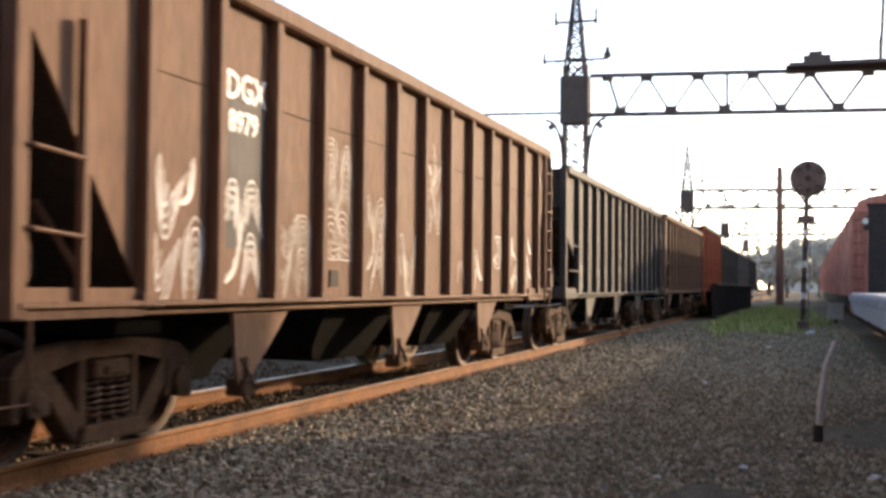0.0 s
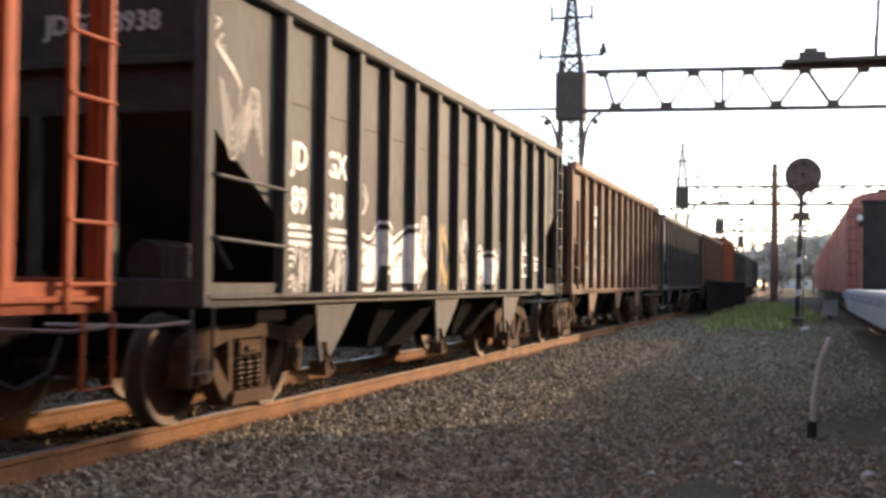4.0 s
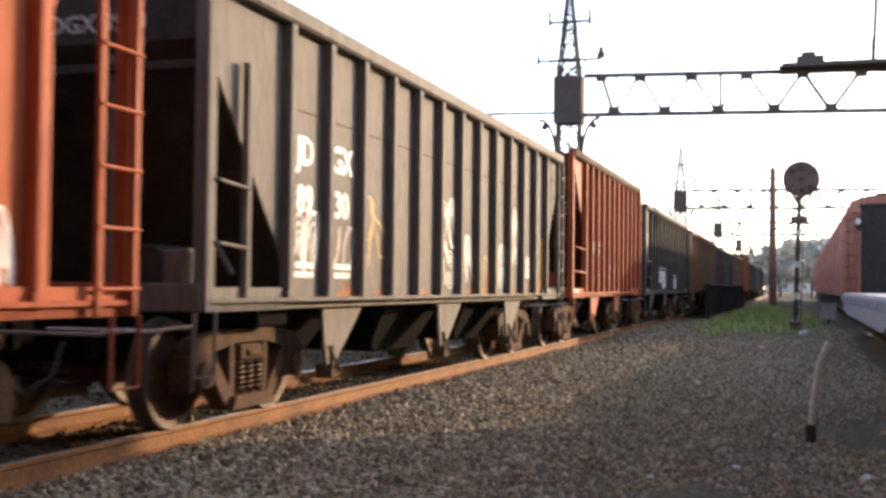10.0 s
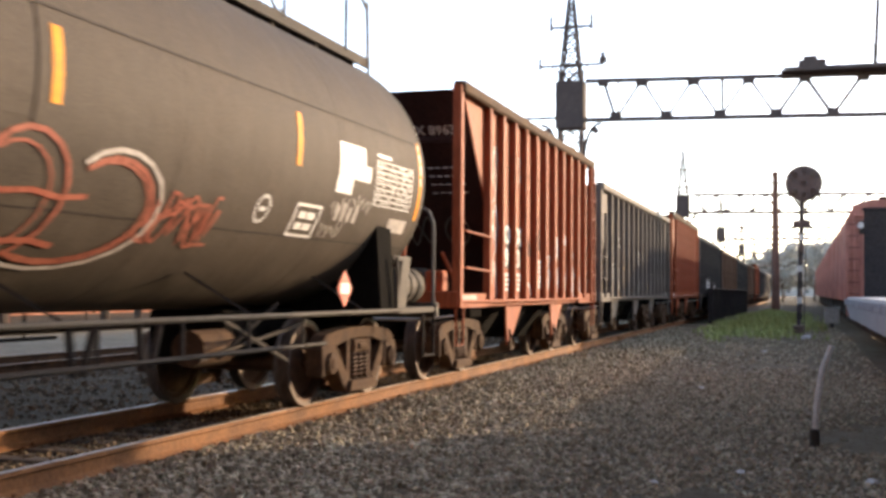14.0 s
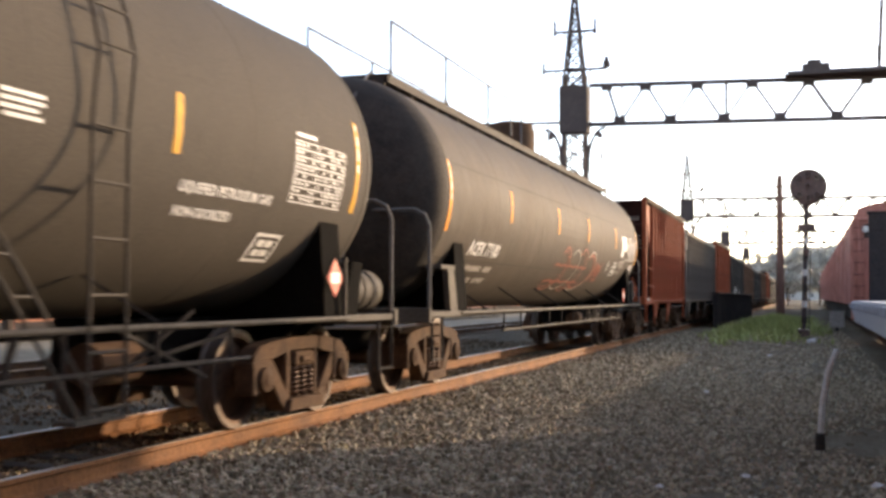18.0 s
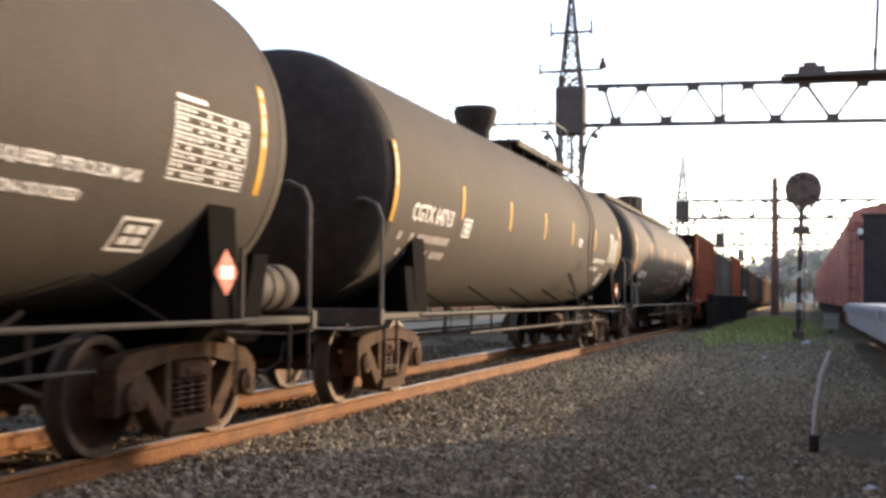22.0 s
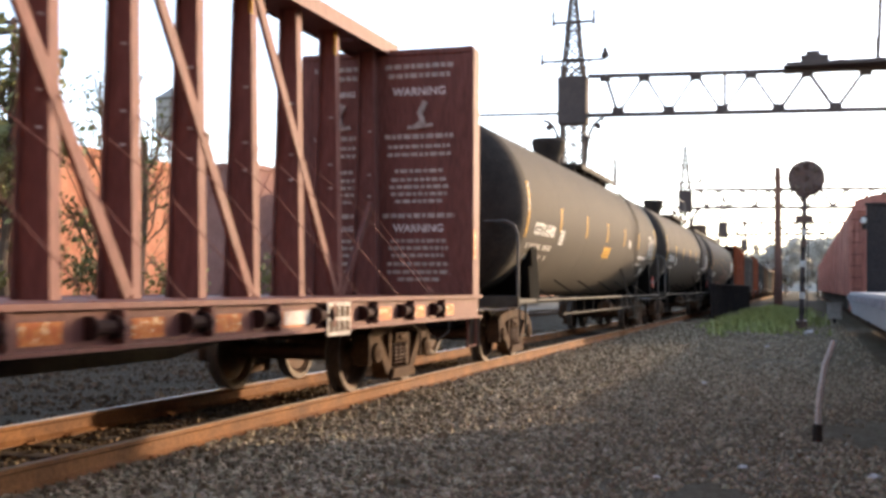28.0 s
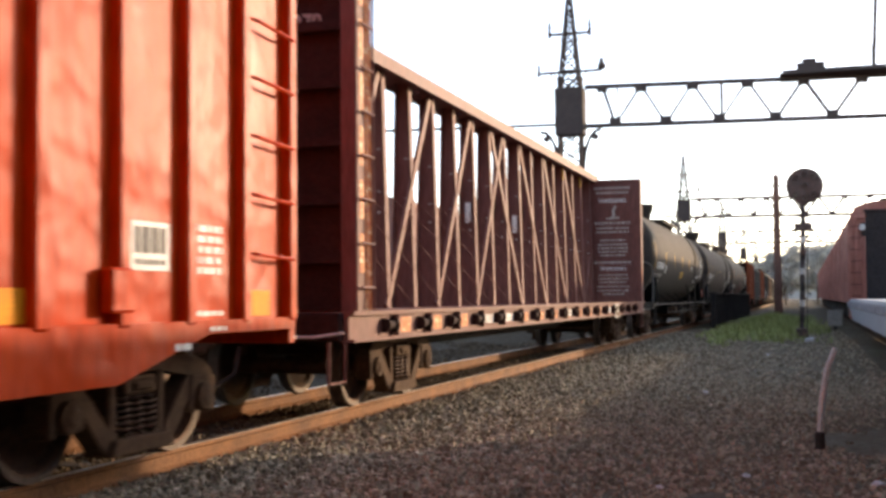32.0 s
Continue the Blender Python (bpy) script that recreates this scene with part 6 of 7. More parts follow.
# ---- centre-beam flat car ----
def holed_plate(xs, ys, z0, z1):
    """A thick plate between four x lines and a row of y lines; every second middle cell is a hole."""
    bm = bmesh.new()
    cells = {(i, j) for i in range(3) for j in range(len(ys) - 1)} - {(1, j) for j in range(1, len(ys) - 1, 2)}
    for i, j in sorted(cells):
        a, b, c, d = xs[i], xs[i + 1], ys[j], ys[j + 1]
        for z in (z0, z1):
            bm.faces.new([bm.verts.new(p) for p in ((a, c, z), (b, c, z), (b, d, z), (a, d, z))])
        for di, dj, p, q in ((-1, 0, (a, c), (a, d)), (1, 0, (b, c), (b, d)), (0, -1, (a, c), (b, c)), (0, 1, (a, d), (b, d))):
            if (i + di, j + dj) not in cells:
                bm.faces.new([bm.verts.new(v) for v in ((*p, z0), (*q, z0), (*q, z1), (*p, z1))])
    bmesh.ops.remove_doubles(bm, verts=bm.verts, dist=0.0005)
    return bm


def tapered_h(w0, w1, d, t, z0, z1):
    """An H-section post: flanges square to x, half-widths w0 and w1 at foot and top."""
    bm = bmesh.new()
    rings = []
    for w, z in ((w0, z0), (w1, z1)):
        rings.append([bm.verts.new((x, y, z)) for x, y in ((-w, -d), (-w + t, -d), (-w + t, -t / 2), (w - t, -t / 2), (w - t, -d), (w, -d), (w, d), (w - t, d), (w - t, t / 2), (-w + t, t / 2), (-w + t, d), (-w, d))])
    for k in range(12):
        bm.faces.new((rings[0][k], rings[0][(k + 1) % 12], rings[1][(k + 1) % 12], rings[1][k]))
    bm.faces.new(rings[0][::-1])
    bm.faces.new(rings[1])
    return bm


def centerbeam(near, far):
    l, c = (far - near) / 2, (far + near) / 2
    car = thing("centerbeam_flat_car", "empty maroon centre-beam lumber car with end bulkheads", "flat car", "freight train", (TX, c, 0))
    car["q"] = c
    TRAIN.append(car)
    top = 4.56
    part("deck", boxes((-1.45, 1.45, -l, l, 1.02, 1.1), bevel=0.01), M_MAROON, car)
    part("center_sill", prism(bmesh.new(), [(-l, 1.0), (l, 1.0), (l, 0.82), (l - 4, 0.8), (l - 6, 0.55), (-l + 6, 0.55), (-l + 4, 0.8), (-l, 0.82)], -0.3, 0.3), M_UNDER, car)
    ys = [-125.06 - c + 1.152 * k + (0.2 if k == 17 else 0.0) for k in range(18)]
    n = len(ys) - 1
    for s in (-1, 1):
        part("side_sill", prism(bmesh.new(), [(s * x, z) for x, z in ((1.4, 0.8), (1.56, 0.8), (1.56, 0.83), (1.5, 0.83), (1.5, 1.07), (1.56, 1.07), (1.56, 1.11), (1.4, 1.11))], -l, l, "y"), M_MAROON, car)
        for k in range(n):
            y = ys[k]
            part("winch", lathe(bmesh.new(), [(0, -0.15), (0.08, -0.15), (0.08, -0.12), (0.05, -0.11), (0.05, 0.11), (0.08, 0.12), (0.08, 0.15), (0, 0.15)], 10, "y"), M_SHADESMUDGE, car, "", (s * 1.53, y - 0.18, 0.95))
            part("winch_bracket", boxes((s * 1.53 - 0.04, s * 1.53 + 0.05, y + 0.0, y + 0.05, 0.84, 1.06)), M_MAROON, car)
            lit = part("sill_plate", boxes((s * 1.503 - 0.003, s * 1.503 + 0.003, y + 0.2, y + 0.2 + (0.6 if k in (3, 4) else 0.4), 0.86, 1.03 if k < 5 else 1.0)), M_MAROON if k in (3, 4) else M_SILLPRINT, car, "worn orange and white label on the sill")
            if k in (3, 4, 8, 12):
                bm = bmesh.new()
                for j in range(6):
                    box(bm, s * 1.507 - 0.001, s * 1.507 + 0.002, y + 0.24 + 0.09 * j, y + 0.3 + 0.09 * j, 0.88, 1.0)
                part("stencil", bm, M_SPRAY, lit, "white illegible stencil figures")
    brd = part("data_board", boxes((1.56, 1.575, -110.22 - c, -109.66 - c, 0.75, 1.07), bevel=0.004), M_PALE, car, "pale framed board on the sill")
    for i in range(4):
        for z in (0.79, 0.93):
            part("board_field", boxes((1.576, 1.578, -110.18 - c + 0.13 * i, -110.09 - c + 0.13 * i, z, z + 0.1)), M_TRUCK, brd)
    # bulkheads
    for e in (-1, 1):
        a, b = sorted((e * (l - (0.22 if e < 0 else 0.0)), e * (l - (0.62 if e < 0 else 0.3))))
        xl = -1.45 if e < 0 else -1.0
        bh = part("bulkhead", boxes((xl, 1.45, a + (0.12 if e < 0 else 0), b - (0.12 if e > 0 else 0), 1.1, 4.45), bevel=0.02), M_MAROON, car, "maroon end bulkhead with white warning text")
        for x in (xl + 0.03, 1.42):
            part("bulkhead_post", boxes((x - 0.09, x + 0.09, a - 0.01, b + 0.01, 1.1, 4.5), bevel=0.015), M_MAROON, bh)
        part("bulkhead_cap", boxes((xl - 0.05, 1.5, a - 0.02, b + 0.02, 4.42, 4.52), bevel=0.02), M_MAROON, bh)
        for z in (1.6, 2.2, 2.8, 3.4, 4.0):
            lip = e * (l - (0.22 if e < 0 else 0.0))
            # ribs on the outer side carry that side's shade in their colour
            part("bulkhead_rib", boxes((xl + 0.05, 1.4, min(lip, lip - e * 0.12), max(lip, lip - e * 0.12), z, z + 0.1)), M_SHADESMUDGE, bh)
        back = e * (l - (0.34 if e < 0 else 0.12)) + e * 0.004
        # thin plate that gives the outer face its shade as a dark colour
        part("bulkhead_back", boxes((xl + 0.12, 1.32, min(back, back - e * 0.003), max(back, back - e * 0.003), 1.12, 4.4)), M_SHADESMUDGE, bh, "sooty dark outer face of the bulkhead")
        face = (b - 0.12 if e > 0 else b) if e < 0 else a
        for s in (-1, 1):
            mid, fit = (s * 0.72, 1.0) if e < 0 or s > 0 else (-0.5, 0.7)
            for k, (z, w) in enumerate(((4.28, 1.0), (4.15, 0.9), (3.3, 1.0), (3.16, 0.9), (3.05, 0.92), (2.82, 0.7), (2.7, 0.8), (2.6, 0.86), (2.5, 0.82), (2.4, 0.7), (2.2, 1.05), (1.85, 0.8), (1.75, 0.86), (1.65, 0.78), (1.53, 0.9), (1.42, 0.9), (1.32, 0.6))):
                bm = bmesh.new()
                rng = random.Random(500 + k)
                w *= fit
                x = -w / 2
                hh = 0.05 if k not in (0, 1, 2, 10) else 0.065
                while x < w / 2:
                    ww = rng.uniform(0.04, 0.12)
                    yy = face - 0.005 if e > 0 else face + 0.003
                    box(bm, mid + x, mid + min(x + ww, w / 2), yy, yy + 0.002, z - hh / 2, z + hh / 2)
                    x += ww + 0.025
                part("warning_text", bm, M_PALE, bh, "white warning lines")
            for word, z, size in (("WARNING", 3.92, 0.16), ("WARNING", 2.02, 0.15)):
                if e > 0:
                    part("warning_text", words(word, size * fit, 0.002), M_SPRAY, bh, "white warning word", Matrix.Translation((mid, face - 0.006, z)) @ BACK)
            bm = bmesh.new()
            tube(bm, [(mid + 0.1, face - 0.004, 3.78), (mid + 0.02, face - 0.004, 3.62), (mid + 0.06, face - 0.004, 3.5), (mid - 0.06, face - 0.004, 3.42)], 0.05, 4)
            bar(bm, (mid - 0.16, face - 0.004, 3.42), (mid + 0.2, face - 0.004, 3.45), 0.05)
            part("warning_mark", bm, M_PALE, bh, "white abstract warning mark")
        for k, z in enumerate(np.arange(1.5, 4.3, 0.55) if e < 0 else (1.6,)):
            part("sticker", boxes((1.512, 1.516, (a + b) / 2 - 0.14, (a + b) / 2 - 0.03, z, z + 0.4)), M_SILLPRINT, bh, "worn pale label on the bulkhead edge")
        for yy in ((a + b) / 2, (a + b) / 2 + 0.1, (a + b) / 2 + 0.2) if e < 0 else ():
            part("edge_rod", rod((1.53, yy, 1.12), (1.53, yy, 4.4), 0.014), M_SILLPRINT if yy < (a + b) / 2 + 0.15 else M_MAROON, bh)
        for z in np.arange(1.35, 4.4, 0.45) if e < 0 else ():
            part("rung", rod((1.55, a + 0.03, z), (1.55, b - 0.03, z), 0.014), M_MAROON, bh)
    # text on the outer face of the rear bulkhead
    bm = bmesh.new()
    rng = random.Random(9)
    for z in (3.95, 3.85, 3.2, 3.1, 3.0, 2.9, 1.7, 1.6):
        x = -0.5
        while x < 0.6:
            w = rng.uniform(0.04, 0.1)
            box(bm, x, x + w, -l + 0.328, -l + 0.333, z, z + 0.055)
            x += w + 0.02
    part("stencil", bm, M_PALE, car, "faded white stencil lines on the outer bulkhead")
    part("lettering", words("622270", 0.22), M_PALE, car, "faded white number on the outer bulkhead", Matrix.Translation((0.75, -l + 0.325, 4.12)) @ BACK)
    # centre beam
    cuts = [-l + 0.3]
    for k in range(0, n, 2):
        cuts += [ys[k] + 0.5, ys[k] + 0.68]
    part("top_beam", holed_plate((-0.27, -0.07, 0.07, 0.27), cuts + [l + 0.04], top - 0.06, top + 0.06), M_MAROON, car, "wide maroon beam along the top with oval holes")
    for s in (-1, 1):
        part("beam_lip", boxes((s * 0.28 - 0.008, s * 0.28 + 0.008, -l + 0.3, l + 0.04, top - 0.1, top + 0.09)), M_MAROON, car)
    for k, y in enumerate(ys):
        post = part("post", tapered_h(0.19, 0.11, 0.07, 0.02, 1.08, top - 0.06), M_MAROON, car, "", (0, y, 0))
        for z in (2.45, 2.75, 3.35):
            part("bolt_plate", boxes((0.04, 0.09, -0.078, -0.07, z, z + 0.025)), M_PALE, post)
        if k < n - 2 and k % 2 == 1 and k <= 7:
            part("diagonal", bar(bmesh.new(), (0.17, y - 0.08, 1.12), (0.11, ys[k + 2] - 0.22, top - 0.12), 0.05, 0.13), M_MAROON, car)
        if k < n - 2 and k % 2 == 0 and k >= 8:
            part("diagonal", bar(bmesh.new(), (0.11, y + 0.04, top - 0.12), (0.17, ys[k + 2] - 0.12, 1.12), 0.05, 0.13), M_MAROON, car)
        if k in (14, 16):
            part("yellow_tag", boxes((0.1, 0.135, -0.08, -0.07, top - 0.4, top - 0.1)), M_YELLOW, post, "yellow strip at the post head")
        if k in (7, 10):
            part("reflector", boxes((-0.02, 0.08, -0.078, -0.072, 2.6, 2.96)), M_WHITE, post, "white plate on a post")
        if k == 16:
            part("diagonal", bar(bmesh.new(), (0.17, y + 0.06, 1.12), (0.12, ys[17] - 0.14, 2.35), 0.05, 0.11), M_MAROON, car)
        for s in (-1, 1):
            part("tie_cable", tube(bmesh.new(), ((s * 0.14, y, 2.75), (s * 0.75, y + 0.5, 2.1), (s * 1.46, y + 1.0, 1.1)) if y < l - 2.2 else ((s * 0.14, y, 2.75), (s * 1.46, y, 1.1)), 0.006, 4), M_MAROON, car)
    for e in (-1, 1):
        # end sills darkened likewise, shade put into the colour
        part("end_sill", boxes((-1.44, 1.44, e * l - 0.1, e * l + 0.1, 0.82, 1.1), bevel=0.015), M_SHADESMUDGE, car)
        running_gear(car, e * (l - (2.7 if e < 0 else 2.0)))
        for s in (-1, 1):
            part("stirrup_step", tube(bmesh.new(), ((s * 1.48, e * l - 0.45, 0.82), (s * 1.48, e * l - 0.45, 0.42), (s * 1.48, e * l - 0.05, 0.42), (s * 1.48, e * l - 0.05, 0.82)), 0.018), M_MAROON, car)
    coupler(car, l + 0.1)
    return car


centerbeam(-126.3, -104.85)


# ---- bright orange-red box car at the tail ----
def box_car(near, far):
    l, c = (far - near) / 2, (far + near) / 2
    car = thing("box_car", "glossy bright orange-red steel box car", "box car", "freight train", (TX, c, 0))
    car["q"] = c
    TRAIN.append(car)
    part("body", boxes((-1.46, 1.46, -l, l, 1.02, 4.9), bevel=0.03), M_ORANGE, car)
    part("roof", prism(bmesh.new(), [(-1.55, 4.88), (1.55, 4.88), (1.5, 4.98), (0, 5.1), (-1.5, 4.98)], -l - 0.05, l + 0.05, "y"), M_ORANGE, car)
    for s in (-1, 1):
        part("side_sill", prism(bmesh.new(), [(-l, 1.08), (l, 1.08), (l, 0.98), (l - 1.5, 0.98), (l - 2.7, 0.68), (-l + 2.7, 0.68), (-l + 1.5, 0.98), (-l, 0.98)], s * 1.5 - 0.03, s * 1.5 + 0.03), M_ORANGE, car)
        for k in range(19):
            y = l - 0.06 - k * 0.86
            part("side_post", boxes((s * 1.5 - 0.07, s * 1.5 + 0.05, y - 0.07, y + 0.07, 1.05, 4.88), bevel=0.02), M_ORANGE, car)
        for k in range(7):
            z = 1.6 + 0.48 * k
            part("rung", tube(bmesh.new(), ((s * 1.5, l - 0.86, z + 0.02), (s * 1.58, l - 0.8, z), (s * 1.58, l - 0.12, z - 0.02), (s * 1.5, l - 0.06, z)), 0.016), M_ORANGE, car)
        part("lock_box", boxes((s * 1.52 - 0.05, s * 1.52 + 0.05, l - 2.83, l - 2.56, 1.15, 1.45), bevel=0.02), M_ORANGE, car)
        for y in (l - 0.6, l - 3.72):
            part("reflector", boxes((s * 1.466 - 0.002, s * 1.466 + 0.004, y - 0.22, y + 0.22, 1.1, 1.31)), M_AMBER, car, "square amber reflector")
        pl = part("data_plate", boxes((s * 1.466 - 0.002, s * 1.466 + 0.004, l - 2.48, l - 1.98, 1.44, 1.78)), M_WHITE, car, "white framed plate with black fields")
        for a, b in ((2.43, 2.36), (2.34, 2.24), (2.22, 2.12), (2.1, 2.03)):
            part("plate_field", boxes((s * 1.47, s * 1.472, l - a, l - b, 1.56, 1.745)), M_LABELBLACK, pl)
        for k in range(5):
            part("plate_print", boxes((s * 1.47, s * 1.472, l - 2.42 + 0.08 * k, l - 2.36 + 0.08 * k, 1.48, 1.52)), M_LABELBLACK, pl)
    small_print(car, l - 1.66, l - 1.2, 1.4, 1.8, 1.467, 5, 61)
    small_print(car, l - 1.65, l - 1.15, 1.09, 1.15, 1.467, 1, 62)
    small_print(car, l - 2.0, l - 1.75, 0.84, 0.92, 1.532, 1, 63)
    small_print(car, l - 1.5, l - 1.2, 0.98, 1.03, 1.532, 1, 64)
    for e in (-1, 1):
        part("end_sill", boxes((-1.5, 1.5, e * l - 0.06, e * l + 0.06, 0.85, 1.05), bevel=0.01), M_ORANGE, car)
        for z in np.arange(1.4, 4.8, 0.4):
            part("end_rib", boxes((-1.4, 1.4, e * l - 0.05, e * l + 0.05, z, z + 0.16), bevel=0.03), M_ORANGE, car)
        running_gear(car, e * (l - 1.75), M_UNDER)
    part("center_sill", boxes((-0.35, 0.35, -l, l, 0.72, 1.02)), M_UNDER, car)
    coupler(car, l + 0.05)


box_car(-143.6, -127.6)

# ---- parked cars on the neighbouring track ----
PX = 3.0              # centre line of that track


def still_truck(car, y):
    t = part("truck", cached("truck_bolster", lambda: boxes((-1.02, 1.02, -0.2, 0.2, 0.52, 0.74))), M_TRUCK, car, "", (0, y, 0))
    for s in (-1, 1):
        part("side_frame", cached("truck_side_frame", side_frame_mesh), M_UNDER, t, "", (s * 1.0, 0, 0))
    for e in (-0.89, 0.89):
        for s in (-1, 1):
            part("wheel", cached("wheel", wheel_mesh, True), M_WHEEL, t, "", Matrix.Translation((s * 0.77, e, 0.457)) @ Matrix.Rotation(0 if s > 0 else math.pi, 4, "Z"))


def parked_flat(y0, y1, bulk):
    """Flat car with pale deck; bulk: y of a dark end bulkhead."""
    c, l = (y0 + y1) / 2, (y1 - y0) / 2
    car = thing("bulkhead_flat_car", "parked grey flat car with pale deck and dark bulkhead", "flat car", "parked cars", (PX, c, 0))
    part("deck", boxes((-1.55, 1.55, -l, l, 1.02, 1.1), bevel=0.01), M_DECK, car, "pale worn deck")
    for s in (-1, 1):
        part("side_sill", prism(bmesh.new(), [(-l, 1.04), (l, 1.04), (l, 0.86), (l - 1.2, 0.74), (l - 3.2, 0.45), (-l + 3.2, 0.45), (-l + 1.2, 0.74), (-l, 0.86)], s * 1.56 - 0.04, s * 1.56 + 0.04), M_STEELGREY, car)
        for y in np.arange(-l + 0.6, l, 1.2):
            part("stake_pocket", boxes((s * 1.62 - 0.05, s * 1.62 + 0.05, y - 0.07, y + 0.07, 0.84, 1.02), bevel=0.01), M_STEELGREY, car)
    part("center_sill", boxes((-0.35, 0.35, -l, l, 0.6, 1.02)), M_UNDER, car)
    if bulk is not None:
        b = part("bulkhead", boxes((-1.05, 1.4, bulk - c - 0.1, bulk - c + 0.1, 1.1, 3.98), bevel=0.02), M_GIRDER, car, "dark tall end bulkhead")
        for x in (-0.9, -0.3, 0.4, 1.1):
            part("bulkhead_post", boxes((x - 0.07, x + 0.07, bulk - c + 0.1, bulk - c + 0.35, 1.1, 3.9)), M_GIRDER, b)
        part("bulkhead_cap", boxes((-1.1, 1.45, bulk - c - 0.15, bulk - c + 0.15, 3.98, 4.08), bevel=0.02), M_GIRDER, b)
    for s in (-1, 1):
        still_truck(car, s * (l - 2.2))
    return car


def parked_red(y0, y1, first=False):
    """Faded red covered car with a sloped eave, side panels and end detail."""
    c, l = (y0 + y1) / 2, (y1 - y0) / 2
    car = thing("covered_freight_car", "faded pinkish-red parked freight car, sloped eaves", "freight car", "parked cars", (PX, c, 0))
    prof = [(-1.5, 0.95), (1.5, 0.95), (1.5, 3.85), (1.2, 4.45), (0.6, 4.62), (-0.6, 4.62), (-1.2, 4.45), (-1.5, 3.85)]
    part("body", prism(bmesh.new(), prof, -l, l, "y"), M_PARKRED, car)
    for y in np.linspace(-l + 0.1, l - 0.1, 9):
        for s in (-1, 1):
            part("side_post", boxes((s * 1.5 - 0.04, s * 1.5 + 0.05, y - 0.06, y + 0.06, 0.95, 3.85), bevel=0.01), M_PARKRED, car)
    # underframe drawn wide and deep to stop low sun passing beneath
    part("underframe", boxes((-1.1, 1.1, -l, l, 0.25, 0.95)), M_UNDER, car)
    part("roof_walk", boxes((-0.35, 0.35, -l, l, 4.66, 4.72)), M_UNDER, car)
    if first:
        part("end_window", boxes((-1.05, -0.25, -l - 0.02, -l + 0.02, 3.35, 3.85)), M_UNDER, car, "dark opening high in the end wall")
        for x in (-1.0, -0.42):
            part("end_light", lathe(bmesh.new(), [(0, -0.03), (0.1, -0.03), (0.12, 0.0), (0.12, 0.06), (0, 0.06)], 14, "y"), M_WHITE, car, "white round lamp on the end wall", (x, -l - 0.04, 3.68))
        part("end_brow", boxes((-1.25, 0.6, -l - 0.12, -l, 3.98, 4.1), bevel=0.02), M_PARKRED, car)
        for x in (-1.2, -0.2):
            part("end_stay", boxes((x - 0.05, x + 0.05, -l - 0.07, -l, 0.95, 4.1), bevel=0.01), M_PARKRED, car)
        part("end_door", boxes((-0.9, -0.35, -l - 0.02, -l + 0.02, 1.1, 2.7)), M_MAROON, car, "darker end door")
        for z in np.arange(1.2, 3.9, 0.42):
            part("rung", rod((-1.42, -l - 0.06, z), (-1.05, -l - 0.06, z), 0.02), M_MAROON, car)
        part("end_post", boxes((-1.52, -1.4, -l - 0.06, -l, 0.95, 3.9)), M_PARKRED, car)
        part("step", boxes((-1.5, -1.1, -l - 0.1, -l + 0.2, 0.4, 0.95), bevel=0.02), M_PARKRED, car)
    for s in (-1, 1):
        still_truck(car, s * (l - 2.0))
    return car


parked_flat(18.3, 41.3, 40.3)
# Gondolas added out of view, sized and placed to shade path and rails
def unseen_gondola(y0, y1):
    c, l = (y0 + y1) / 2, (y1 - y0) / 2
    car = thing("shade_gondola_car", "parked dark steel gondola car beside the path", "gondola car", "parked cars", (PX, c, 0))
    part("floor", boxes((-1.45, 1.45, -l, l, 1.0, 1.1)), M_GIRDER, car)
    for s in (-1, 1):
        part("side", boxes((s * 1.5 - 0.03, s * 1.5 + 0.03, -l, l, 0.8, 2.75)), M_GIRDER, car)
        part("top_rail", boxes((s * 1.53 - 0.07, s * 1.53 + 0.07, -l, l, 2.75, 2.87), bevel=0.02), M_GIRDER, car)
        for y in np.arange(-l + 0.3, l, 1.3):
            part("side_post", boxes((s * 1.57 - 0.05, s * 1.57 + 0.05, y - 0.07, y + 0.07, 0.8, 2.75)), M_GIRDER, car)
        part("end", boxes((-1.5, 1.5, s * l - 0.04, s * l + 0.04, 0.9, 2.8)), M_GIRDER, car)
        still_truck(car, s * (l - 2.0))
    part("center_sill", boxes((-0.35, 0.35, -l, l, 0.5, 1.0)), M_UNDER, car)


unseen_gondola(1.4, 17.3)
unseen_gondola(-15.8, 0.8)
for k in range(6):
    parked_red(43.6 + 17.4 * k, 60.0 + 17.4 * k, k == 0)


